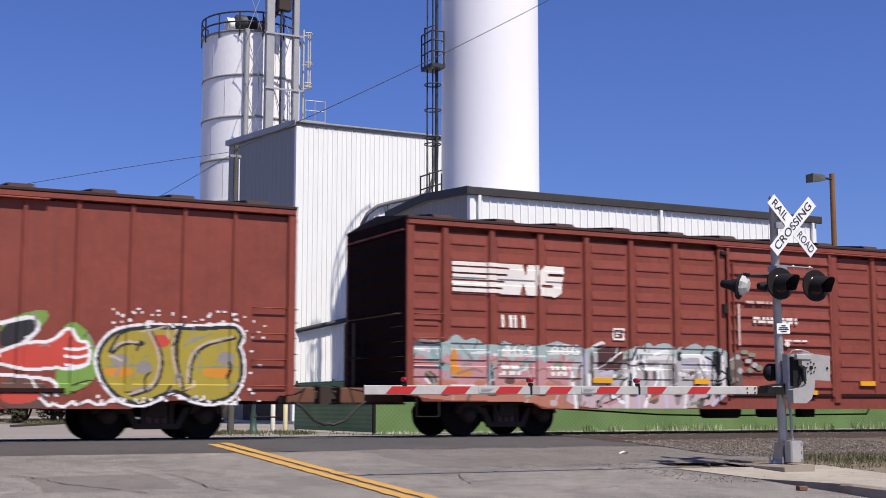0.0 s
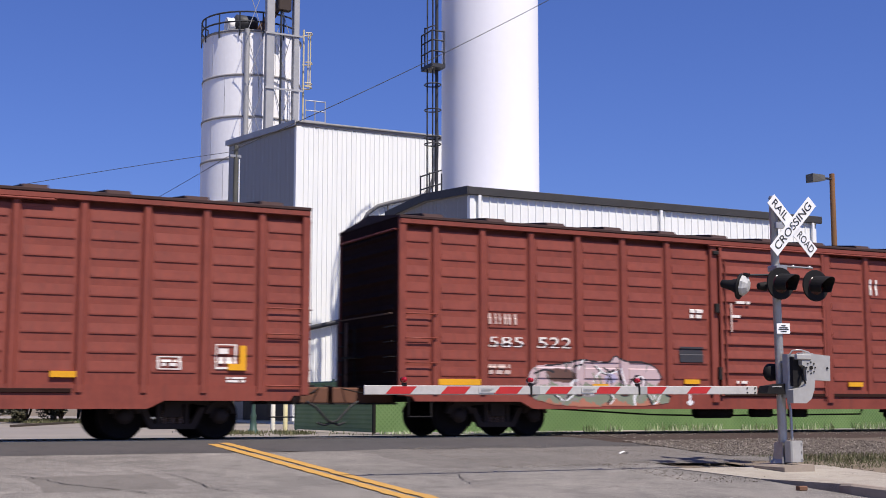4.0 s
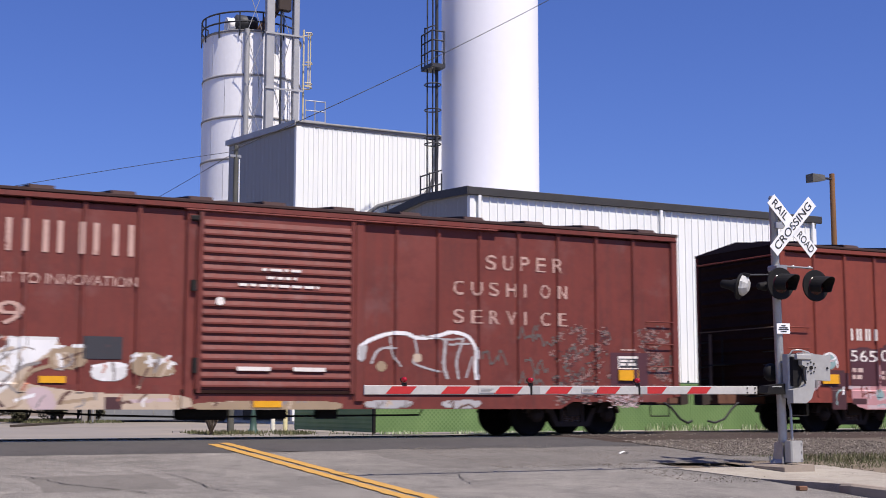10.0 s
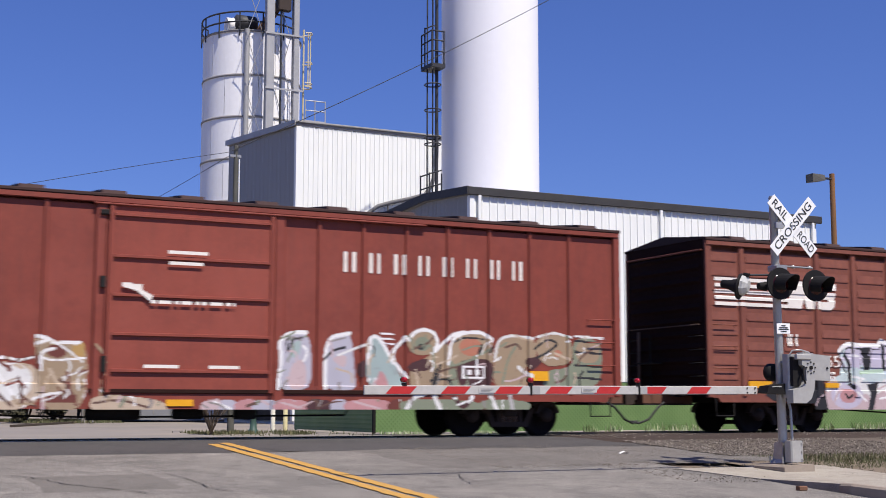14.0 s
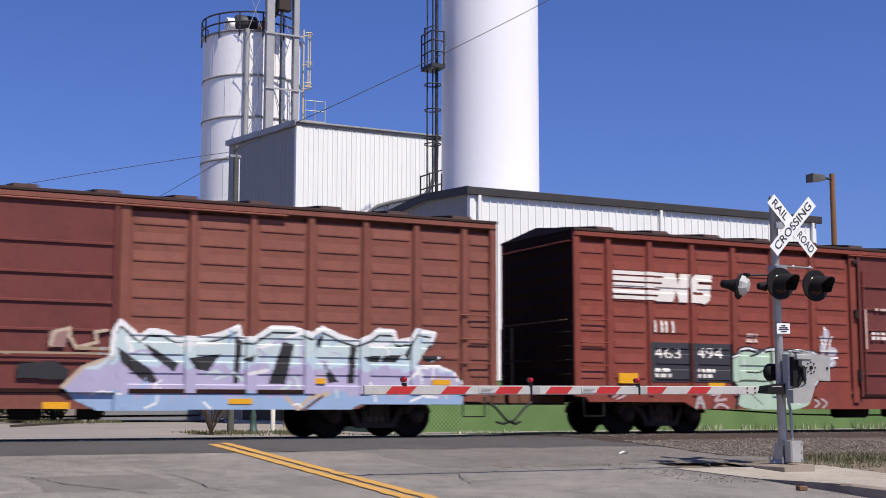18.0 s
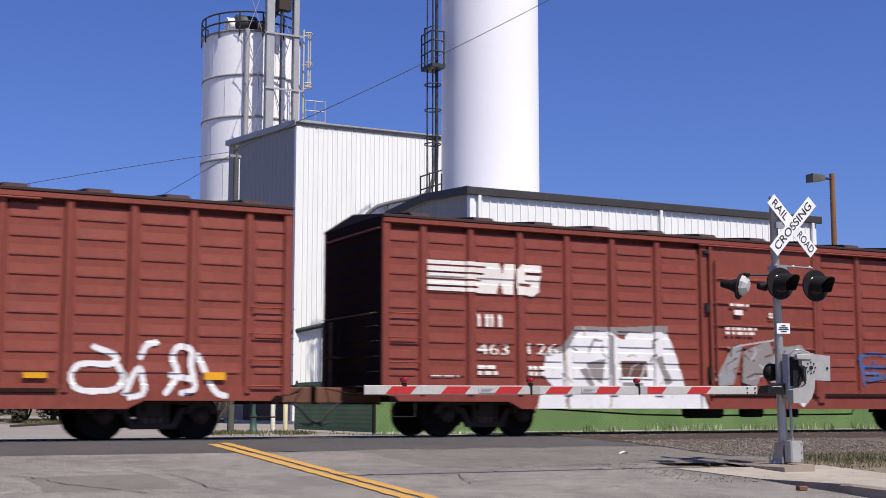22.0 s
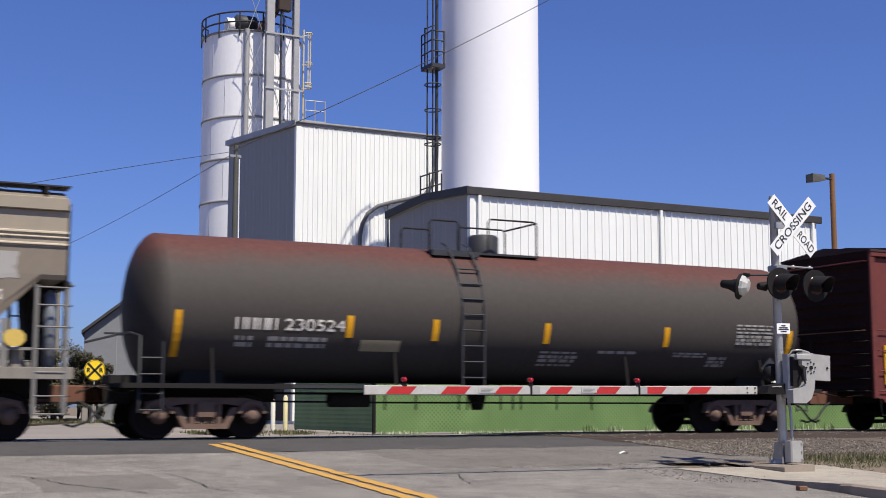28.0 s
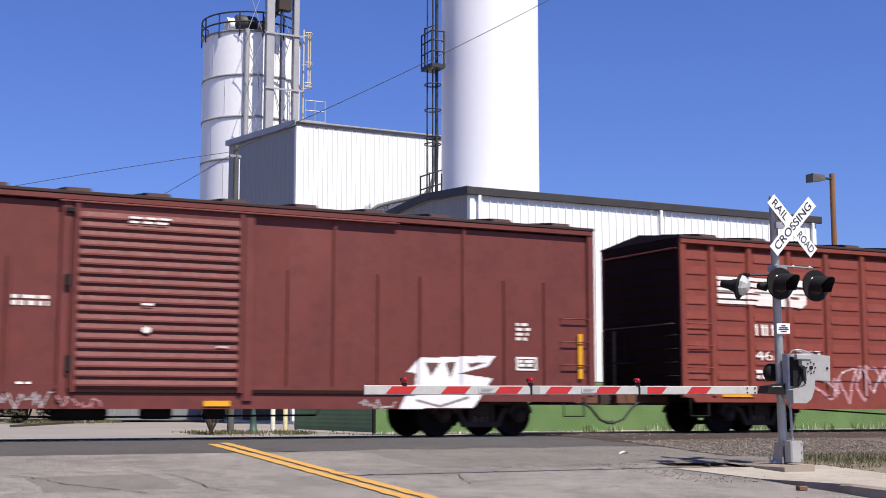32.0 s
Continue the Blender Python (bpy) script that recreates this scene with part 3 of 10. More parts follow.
bg.loft([[(LX0 - 0.17, y, z), (LX0 - 0.11, y, z), (LX0 - 0.11, y, z + 0.28), (LX0 - 0.17, y, z + 0.28)] for y, z in ((LY0 - 0.12, 7.77), (41.8, 8.0), (LY1 + 0.1, 7.8))], True, False)
part("barge_board", bg, M_FASCIA, low)
for x in (20.72, 28.26, 35.5):
    part("downspout", Mesh().box(x - 0.06, x + 0.06, LY0 - 0.14, LY0 - 0.04, 0.05, 7.76, 0.015), M_WHITE_METAL, low)
part("corner_trim", Mesh().box(LX0 - 0.04, LX0 + 0.14, LY0 - 0.05, LY0 + 0.14, 0, 7.75), M_WHITE_METAL, low)

tall = thing("tall_mill_building", "tall white ribbed metal mill building with dark eaves", "industrial building", "factory", (0.14, 0, 0))
TX0, TX1, TY0, TY1 = 20.09, 27.5, 55.0, 65.3
part("wall_core", Mesh().box(TX0 + 0.05, TX1, TY0 + 0.05, TY1, -0.2, 13.3), M_WHITE_METAL, tall)
ribbed_panels(tall, "x", TX0, TX1, TY0, 0, 13.36, M_WHITE_METAL, pitch=0.235, per=4)
# west wall, white like the front; shade put in as grey
ribbed_panels(tall, "y", TY0, TY1, TX0, 0, 13.4, M_GREY_AND_SHADED_METAL, lambda y: 13.36 + 0.085 * (y - TY0), pitch=0.6096, per=2)
rf = Mesh()
rf.loft([[(x, TY0 - 0.04, 13.38), (x, TY0 - 0.04, 13.6), (x, TY1 + 0.1, 14.58), (x, TY1 + 0.1, 14.28)] for x in (TX0 - 0.1, TX1)], True, True)
part("roof", rf, M_ROOF, tall, "grey single-pitch metal roof")
part("gutter", Mesh().box(TX0 - 0.12, TX1, TY0 - 0.12, TY0 - 0.04, 13.51, 13.6, 0.02), M_GREY_AND_SHADED_METAL, tall)
bg = Mesh()
bg.loft([[(TX0 - 0.18, y, z), (TX0 - 0.11, y, z + 0.14), (TX0 - 0.11, y, z + 0.28), (TX0 - 0.18, y, z + 0.28)] for y, z in ((TY0 - 0.16, 13.33), (TY1 + 0.1, 14.29))], True, False)
part("barge_board", bg, M_STEEL_GREY, tall)
part("corner_trim", Mesh().box(TX0 - 0.05, TX0 + 0.2, TY0 - 0.05, TY0 + 0.2, 0, 13.35), M_WHITE_METAL, tall)
part("doorway", Mesh().box(TX0 - 0.07, TX0 - 0.03, 56.2, 61.9, 0.0, 4.6), M_DOOR_DARK, tall, "dark open loading doorway")
part("door_canopy", Mesh().box(TX0 - 1.0, TX0, 55.6, 62.2, 4.62, 4.8), M_FASCIA, tall)
part("wall_lamp", Mesh().box(TX0 - 0.75, TX0 - 0.05, 56.9, 57.1, 5.8, 5.92, 0.03), M_WHITE_METAL, tall)
part("wall_pipe", Mesh().tube([(20.0, 55.2, 3.95), (20.4, 54.8, 4.05), (24.0, 54.8, 4.9), (27.0, 54.8, 5.6)], 0.11, 8), M_STEEL_DARK, tall)

set_back(tall, 53 / 55)

# big smooth silo with its caged ladder
silo = thing("white_silo", "tall smooth white cylindrical silo", "silo", "silos", (28.35, 51.5, 0))
part("shell", Mesh().lathe([(-1.0, 2.24), (20.65, 2.24)], "z", (0, 0, 0), 72), M_SILO, silo)
part("roof_cone", Mesh().lathe([(20.65, 2.26), (20.75, 2.24), (23.1, 0.7), (23.2, 0.02)], "z", (0, 0, 0), 48), M_SILO, silo)
for z in (21.7, 22.6):
    part("handrail", Mesh().tube([(2.3 * math.cos(a), 2.3 * math.sin(a), z) for a in steps(math.pi * 0.6, math.pi * 1.6, 16)], 0.04, 6), M_STEEL_DARK, silo)
for a in steps(math.pi * 0.6, math.pi * 1.6, 7):
    part("rail_post", Mesh().rod((2.3 * math.cos(a), 2.3 * math.sin(a), 20.5), (2.3 * math.cos(a), 2.3 * math.sin(a), 22.6), 0.04, 6), M_STEEL_DARK, silo)
for x, z in ((-1.0, 24.3), (-0.6, 24.8)):
    part("vent_pipe", Mesh().rod((x, 0, 21.5), (x, 0, z), 0.07, 8), M_STEEL_DARK, silo)
    part("vent_cowl", Mesh().lathe([(z - 0.05, 0.1), (z, 0.24), (z + 0.25, 0.26), (z + 0.4, 0.05)], "z", (x, 0, 0), 12), M_STEEL_DARK, silo)
set_back(silo, 45.2 / 51.5)
silo = thing("silo_ladder", "dark caged ladder and pipe beside the silo", "ladder", at=(28.35, 51.5, 0))
lx, ly = -3.0, -0.5
ladder = part("ladder_rail", Mesh().rod((lx, ly, 9.5), (lx, ly, 20.5), 0.075, 10), M_STEEL_DARK, silo, "dark vertical pipe beside the silo")
part("ladder_rail", Mesh().rod((lx - 0.42, ly + 0.1, 9.9), (lx - 0.42, ly + 0.1, 20.5), 0.035, 6), M_STEEL_DARK, silo)
part("ladder_rail", Mesh().rod((lx - 0.15, ly + 0.1, 9.9), (lx - 0.15, ly + 0.1, 20.5), 0.035, 6), M_STEEL_DARK, silo)
for z in (12.2, 12.5, 13.75, 14.9, 19.0, 20.2):
    ring = [(lx - 0.25 + 0.36 * math.cos(a), ly - 0.1 + 0.4 * math.sin(a), z) for a in [math.pi * 2 * k / 12 for k in range(13)]]
    part("cage_hoop", Mesh().tube(ring, 0.03, 6), M_STEEL_DARK, silo)
plat = part("platform", Mesh().box(lx - 0.52, lx + 0.16, ly - 0.55, ly + 0.55, 15.62, 15.8), M_STEEL_DARK, silo, "dark steel ladder landing")
for px, py in ((-0.5, -0.53), (-0.5, 0.53), (0.1, -0.53)):
    part("rail_post", Mesh().rod((lx + px, ly + py, 15.7), (lx + px, ly + py, 17.3), 0.035, 6), M_STEEL_DARK, plat)
for z in (16.35, 16.85, 17.28):
    part("handrail", Mesh().tube([(lx + 0.1, ly - 0.53, z), (lx - 0.5, ly - 0.53, z), (lx - 0.5, ly + 0.53, z)], 0.035, 6), M_STEEL_DARK, plat)
part("cage_bar", Mesh().rod((lx - 0.45, ly + 0.3, 15.6), (lx - 0.45, ly + 0.3, 17.6), 0.035, 6), M_STEEL_DARK, plat)
part("handrail", Mesh().tube([(lx - 0.45, ly + 0.3, 17.55), (lx - 0.2, ly - 0.1, 17.65), (lx, ly, 17.6)], 0.03, 6), M_STEEL_DARK, plat)
base_frame = part("ladder_foot", Mesh().box(lx - 0.6, lx + 0.05, ly - 0.5, ly + 0.5, 9.75, 9.82), M_STEEL_DARK, silo)
for px, py in ((-0.57, -0.45), (-0.57, 0.45), (0.02, -0.45)):
    part("rail_post", Mesh().rod((lx + px, ly + py, 8.0), (lx + px, ly + py, 10.85), 0.035, 6), M_STEEL_DARK, base_frame)
for z in (10.2, 10.8):
    part("handrail", Mesh().tube([(lx + 0.02, ly - 0.45, z + 0.2), (lx - 0.57, ly - 0.45, z), (lx - 0.57, ly + 0.45, z)], 0.035, 6), M_STEEL_DARK, base_frame)

set_back(silo, 45.0 / 51)

duct = thing("conveying_pipe", "grey steel conveying pipe bending over the roof", "pipe", at=(0, 49, 0))
bend = [(20.8, 0, -0.4), (20.83, 0, 7.6), (20.93, 0, 8.12), (21.18, 0, 8.58), (21.6, 0, 8.9), (22.18, 0, 9.1), (22.96, 0, 9.3), (23.8, 0, 9.56), (24.12, 0, 10.0), (24.34, 0, 10.7), (24.36, 0, 11.5), (24.36, 0, 12.4)]
part("pipe", Mesh().tube(bend, 0.085, 10), M_STEEL_MID, duct)
part("support_post", Mesh().rod((22.1, 0, -0.4), (22.1, 0, 9.05), 0.05, 8), M_STEEL_MID, duct)

set_back(duct, 52.86 / 49)

# older silo of bolted sheets behind the mill
old = thing("bolted_silo", "older white silo of bolted sheets with grey bands", "silo", "silos", (22.93, 70.0, 0))
R2 = 2.76
levels = [0, 2.35, 4.7, 7.05, 9.4, 11.8, 14.15, 16.5, 18.85, 21.35]
for k in range(len(levels) - 1):
    for j in range(9):
        a0, a1 = 2 * math.pi * (j + 0.5 * (k % 2)) / 9, 2 * math.pi * (j + 1 + 0.5 * (k % 2)) / 9 - 0.006
        m = Mesh()
        arc = steps(a0, a1, 8)
        i = len(m.v)
        for z in (levels[k], levels[k + 1]):
            m.v += [(R2 * math.cos(a), R2 * math.sin(a), z) for a in arc]
        for q in range(8):
            m.f.append((q, q + 1, q + 10, q + 9))
            m.s.append(True)
        part("silo_sheet", m, M_SILO_OLD, old)
for z in levels[1:]:
    part("band", Mesh().lathe([(z - 0.06, R2 - 0.02), (z - 0.06, R2 + 0.05), (z + 0.06, R2 + 0.05), (z + 0.06, R2 - 0.02)], "z", (0, 0, 0), 48), M_SILO_BAND, old)
part("roof_cone", Mesh().lathe([(21.38, R2 + 0.08), (22.0, 0.5), (22.05, 0.02)], "z", (0, 0, 0), 48), M_STEEL_GREY, old)
for z in (21.85, 22.4):
    ring = [((R2 + 0.1) * math.cos(a), (R2 + 0.1) * math.sin(a), z) for a in steps(math.pi * 0.75, math.pi * 1.75, 18)]
    part("handrail", Mesh().tube(ring, 0.05, 6), M_STEEL_DARK, old)
for a in steps(math.pi * 0.75, math.pi * 1.75, 7):
    part("rail_post", Mesh().rod(((R2 + 0.1) * math.cos(a), (R2 + 0.1) * math.sin(a), 21.0), ((R2 + 0.1) * math.cos(a), (R2 + 0.1) * math.sin(a), 22.4), 0.04, 6), M_STEEL_DARK, old)
motor = part("motor_housing", Mesh().lathe([(-0.7, 0.3), (-0.6, 0.5), (0.5, 0.5), (0.6, 0.35)], "x", (-0.9, -1.6, 21.95), 16), M_STEEL_DARK, old, "dark fan housing on the silo roof")
part("hatch", Mesh().lathe([(-0.3, 0.4), (0.3, 0.45)], "x", (-1.7, -1.4, 21.85), 14), M_SILO_OLD, motor)
part("chute", Mesh().loft([[(-0.5, -2.2, 21.4), (0.1, -2.2, 21.4), (0.1, -1.4, 21.4), (-0.5, -1.4, 21.4)], [(0.5, -3.2, 23.3), (0.95, -3.2, 23.3), (0.95, -2.6, 23.3), (0.5, -2.6, 23.3)]]), M_RUST, old, "rust-stained sloping chute")

# pipe added in place of the elevator leg's shadow on the silo
part("downpipe", Mesh().rod((-1.15, -2.62, 0), (-1.15, -2.62, 21.4), 0.15, 12), M_STEEL_GREY, old, "grey pipe standing in for a tower leg shadow")
# bucket elevator tower in front of it
tower = thing("elevator_tower", "grey steel bucket elevator tower with cross bracing", "elevator tower", at=(0.18, 65.6, 0))
for x0, x1 in ((22.06, 22.52), (23.62, 23.94)):
    part("elevator_leg", Mesh().box(x0, x1, -0.2, 0.2, 0, 27, 0.03), M_STEEL_GREY, tower)
part("thin_pipe", Mesh().rod((22.98, 0.1, 12), (22.98, 0.1, 26), 0.06, 6), M_STEEL_DARK, tower)
for z in (14.9, 17.7, 20.75, 23.4):
    part("cross_beam", Mesh().box(22.0, 24.2, -0.26, -0.2, z - 0.045, z + 0.045), M_STEEL_GREY, tower)
for z0, z1 in ((11.9, 14.9), (14.9, 17.7), (17.7, 20.75), (20.75, 23.4)):
    part("brace", Mesh().rod((22.75, 0.3, z0), (23.6, 0.3, z1), 0.02, 5), M_STEEL_GREY, tower)
    part("brace", Mesh().rod((23.6, 0.35, z0), (22.75, 0.35, z1), 0.02, 5), M_STEEL_GREY, tower)
    part("brace", Mesh().rod((21.1, 0.3, z0), (22.05, 0.3, z1), 0.018, 5), M_STEEL_GREY, tower)
    part("brace", Mesh().rod((22.05, 0.35, z0), (21.1, 0.35, z1), 0.018, 5), M_STEEL_GREY, tower)
part("drive_box", Mesh().box(22.75, 23.5, -0.1, 0.4, 22.2, 25, 0.05), surface("rusty_dark_machine", (0.05, 0.035, 0.028), rough=0.8), tower, "rusty elevator head drive")
cage = part("ladder_cage", Mesh().rod((24.22, -0.1, 13), (24.22, -0.1, 21.2), 0.05, 6), M_CAGE, tower, "faded yellow ladder cage")
for x in (24.42, 24.62):
    part("cage_bar", Mesh().rod((x, -0.3 + (x - 24.4), 17.95), (x, -0.3 + (x - 24.4), 21.0), 0.035, 5), M_CAGE, cage)
for z in (17.95, 18.15, 19.3, 20.95):
    part("cage_hoop", Mesh().tube([(24.22, -0.4, z), (24.5, -0.5, z), (24.68, -0.2, z), (24.62, 0.15, z), (24.25, 0.2, z)], 0.035, 5), M_CAGE, cage)
deck = part("roof_deck", Mesh().box(24.15, 25.4, -0.6, 0.6, 15.9, 16.05), M_STEEL_GREY, tower)
for x in (24.2, 24.75, 25.35):
    part("rail_post", Mesh().rod((x, -0.55, 14.0), (x, -0.55, 17.2), 0.03, 5), M_STEEL_GREY, deck)
for z in (16.6, 17.15):
    part("handrail", Mesh().rod((24.2, -0.55, z), (25.35, -0.55, z), 0.03, 5), M_STEEL_GREY, deck)
set_back(tower, 1.008)

# ---------------- fence, lamp, poles beyond the track ----------------
fence = thing("green_fence", "green slatted chain-link fence, side in shade", "fence", at=(12.12, 27.6, 0))


def fence_run(axis, n, span):
    for k in range(n):
        a, b = k * span, (k + 1) * span
        if axis == "x":
            part("fence_panel", Mesh().box(a + 0.002, b - 0.002, -0.015, 0.015, 0.03, 1.22), M_FENCE, fence)
            part("fence_post", Mesh().rod((b, 0.06, 0), (b, 0.06, 1.3), 0.03, 8), M_BLACK if k == 3 else M_GREENPOST, fence)
            part("top_rail", Mesh().rod((a, 0.03, 1.23), (b, 0.03, 1.23), 0.022, 6), M_GREENPOST, fence)
        else:
            part("fence_panel", Mesh().box(-0.015, 0.015, a + 0.002, b - 0.002, 0.03, 1.22), M_FENCE, fence)
            part("fence_post", Mesh().rod((0.04, b, 0), (0.04, b, 1.3), 0.035, 8), M_GREENPOST, fence)
            part("top_rail", Mesh().rod((0.03, a, 1.23), (0.03, b, 1.23), 0.022, 6), M_GREENPOST, fence)


part("fence_post", Mesh().rod((0, 0, 0), (0, 0, 1.32), 0.045, 8), M_BLACK, fence)
fence_run("x", 22, 3.0)
fence_run("y", 2, 2.6)
set_back(fence, 1.16)

lamp = thing("globe_lamp_post", "teal-green lamp post with a milky globe", "street lamp", "globe lamps", (10.2, 30.5, -0.02))
part("base", Mesh().lathe([(0, 0.13), (0.06, 0.13), (0.1, 0.09), (0.35, 0.07), (0.42, 0.08), (0.5, 0.05), (0.75, 0.045), (0.8, 0.06), (0.86, 0.04)], "z", (0, 0, 0), 16), M_GREENPOST, lamp)
part("post", Mesh().lathe([(0.86, 0.04), (2.62, 0.032), (2.66, 0.08), (2.72, 0.09), (2.8, 0.06), (2.86, 0.11), (2.9, 0.11)], "z", (0, 0, 0), 14), M_GREENPOST, lamp)
part("globe", Mesh().lathe([(2.89, 0.09), (2.94, 0.14), (3.03, 0.17), (3.12, 0.165), (3.2, 0.11), (3.23, 0.02)], "z", (0, 0, 0), 18), M_GLOBE, lamp)
set_back(lamp, 1.16)
for x, y, h, mat in ((11.05, 31.5, 0.8, "white_post_paint"), (11.38, 31.5, 0.9, "cream_post_paint")):
    bol = thing("bollard", "pale painted steel bollard beside the fence", "bollard", "bollards", (x, y, 0))
    part("tube", Mesh().lathe([(0, 0.06), (h - 0.05, 0.06), (h, 0.03), (h + 0.005, 0.005)], "z", (0, 0, 0), 12), surface(mat, (0.72, 0.7, 0.6) if "white" in mat else (0.68, 0.62, 0.36), rough=0.5), bol)
    set_back(bol, 1.16)

pole = thing("utility_pole", "weathered wooden utility pole with a pale conduit", "utility pole", "poles", (9.66, 30.6, 0))
part("shaft", Mesh().lathe([(0, 0.085), (7.05, 0.055)], "z", (0, 0, 0), 14), M_WOOD_GREY, pole)
part("conduit", Mesh().rod((0.1, -0.04, 1.6), (0.075, -0.04, 6.7), 0.018, 8), M_SIGN_WHITE, pole)
part("insulator_bracket", Mesh().box(-0.16, 0.12, -0.05, 0.05, 6.74, 6.8), M_GALV, pole)
part("meter_box", Mesh().box(-0.26, -0.1, -0.1, 0.06, 0.35, 0.8, 0.03), M_STEEL_DARK, pole)
set_back(pole, 1.16)


def wire(name, a, b, sag, r, label):
    a, b = Vector(a), Vector(b)
    pts = []
    for k in range(17):
        t = k / 16
        p = a.lerp(b, t)
        p.z -= sag * 4 * t * (1 - t)
        pts.append(p)
    return tagged(part(name, Mesh().tube(pts, r, 5), M_CABLE), label, "cable", "overhead wires")


wire("overhead_wire", (11.07, 35.4, 7.9), (22.0, 35.73, 14.07), 0.12, 0.012, "thin black overhead cable rising over the road")
wire("overhead_wire", (11.0, 35.4, 7.85), (-7.5, 36.0, 2.7), -0.25, 0.008, "thin black overhead cable drooping from the pole")
wire("overhead_wire", (11.0, 35.4, 7.75), (11.13, 62, 8.0), 0.12, 0.009, "thin black overhead cable drooping from the pole")
far_pole = thing("utility_pole", "weathered wooden utility pole with cables far off", "utility pole", "poles", (11.13, 62, 0))
part("shaft", Mesh().lathe([(0, 0.14), (8.15, 0.1)], "z", (0, 0, 0), 12), M_WOOD, far_pole)
part("insulator_bracket", Mesh().box(-0.2, 0.16, -0.1, 0.1, 7.75, 8.0), M_GALV, far_pole)
wire("overhead_wire", (11.0, 62, 7.85), (6.65, 58.0, 4.52), 0.1, 0.013, "thin black overhead cable far off")

flood = thing("yard_light_pole", "orange-brown wooden pole with a shoebox floodlight", "yard light", at=(40.0, 42.0, 0))
part("shaft", Mesh().lathe([(0, 0.14), (10.66, 0.115)], "z", (0, 0, 0), 12), M_WOOD_WARM, flood)
part("arm", Mesh().rod((-0.1, -0.05, 10.42), (-0.75, -0.05, 10.42), 0.05, 8), M_STEEL_DARK, flood)
lh = Mesh()
lh.loft([[(-0.55, -0.2, 10.3), (-0.55, 0.2, 10.3), (-0.55, 0.15, 10.55), (-0.55, -0.15, 10.55)], [(-1.28, -0.22, 10.18), (-1.28, 0.22, 10.18), (-1.28, 0.22, 10.55), (-1.28, -0.22, 10.55)]], True, True)
part("lamp_head", lh, surface("bronze_lamp_paint", (0.1, 0.095, 0.08), rough=0.5), flood)

cobra = thing("cobra_street_lamp", "grey cobra-head street lamp on a long arm", "street lamp", at=(-4.0, 40.2, 0))
part("mast", Mesh().lathe([(0, 0.12), (4.7, 0.08)], "z", (0, 0, 0), 12), M_GALV, cobra)
part("arm", Mesh().tube([(0, 0, 4.4), (3, 0, 4.75), (9.4, 0, 4.85)], 0.03, 6), M_GALV, cobra)
hd = Mesh()
hd.loft([[(9.35 + w, r * math.cos(t), 4.84 + 0.55 * r * math.sin(t)) for t in [2 * math.pi * k / 10 for k in range(10)]] for w, r in ((0, 0.05), (0.1, 0.12), (0.35, 0.16), (0.5, 0.13), (0.62, 0.04))], True, False, True)
part("lamp_head", hd, M_ALU, cobra)

# grey shed and distance to the west
shed = thing("grey_gable_shed", "grey metal shed with a low gable roof", "shed", at=(0, 62, 0))
SX0, SX1, SE, SP = 12.4, 18.08, 4.05, 5.76


def skew(m):
    m.v = [(x + max(0.0, y) * 0.24 * clamp((SX1 - x) / (SX1 - SX0), 0, 1), y, z) for x, y, z in m.v]
    return m


m = Mesh()
m.slab([(SX0, 0), (SX1, 0), (SX1, SP), ((SX0 + SX1) / 2 - 0.7, SP), (SX0, SE)], 0, 9)
part("wall", skew(m), M_SHED, shed)
for a, b in (((SX0 - 0.2, SE - 0.05), ((SX0 + SX1) / 2 - 0.7, SP + 0.08)), (((SX0 + SX1) / 2 - 0.7, SP + 0.08), (SX1 + 0.1, SP + 0.06))):
    m = Mesh()
    m.loft([[(a[0], y, a[1]), (b[0], y, b[1]), (b[0], y, b[1] + 0.16), (a[0], y, a[1] + 0.16)] for y in (-0.3, 9.2)], True, True)
    part("roof", skew(m), M_FASCIA, shed, "dark roof edge")
part("siding_trim", Mesh().loft([[(SX0, y, SE - 0.45), (SX0 + 3, y, SE + 0.35), (SX0 + 3, y, SE + 0.42), (SX0, y, SE - 0.38)] for y in (-0.03, 0.0)], True, True), M_FASCIA, shed)
part("siding_trim", Mesh().box(SX0 + 0.9, SX1 - 0.3, -0.025, 0.0, SE + 0.02, SE + 0.07), M_FASCIA, shed)
part("window", Mesh().box(14.98, 15.2, -0.05, 0.02, 2.62, 3.55), M_DOOR_DARK, shed, "narrow dark window")
for x in (13.9, 14.72, 15.75, 16.6):
    part("wall_seam", Mesh().box(x, x + 0.03, -0.02, 0.0, 0.3, SE + 0.02), M_GREY_AND_SHADED_METAL, shed)
set_back(shed, 1.02)
annex = thing("mill_annex", "narrow grey metal annex between the shed and the silo", "annex", "factory")
part("wall", Mesh().box(18.93, 19.7, 64.0, 70.2, 0, 9.0), M_GREY_AND_SHADED_METAL, annex)
part("roof", Mesh().box(18.83, 19.75, 63.9, 70.3, 9.0, 9.12), M_FASCIA, annex)
part("corner_trim", Mesh().box(18.88, 18.98, 63.94, 64.06, 0, 8.98), M_WHITE_METAL, annex, "white corner trim")
part("lower_wall", Mesh().box(18.48, 19.3, 63.7, 63.96, 0, 5.5), M_WHITE_METAL, annex, "white lower wall")
part("roof_box", Mesh().box(18.5, 19.3, 63.5, 63.95, 5.75, 6.25, 0.03), M_STEEL_GREY, annex)
part("wall_pipe", Mesh().tube([(18.75, 63.6, 0), (18.75, 63.6, 3.2), (18.85, 63.58, 3.5), (19.4, 63.4, 3.65)], 0.06, 8), M_STEEL_DARK, annex)

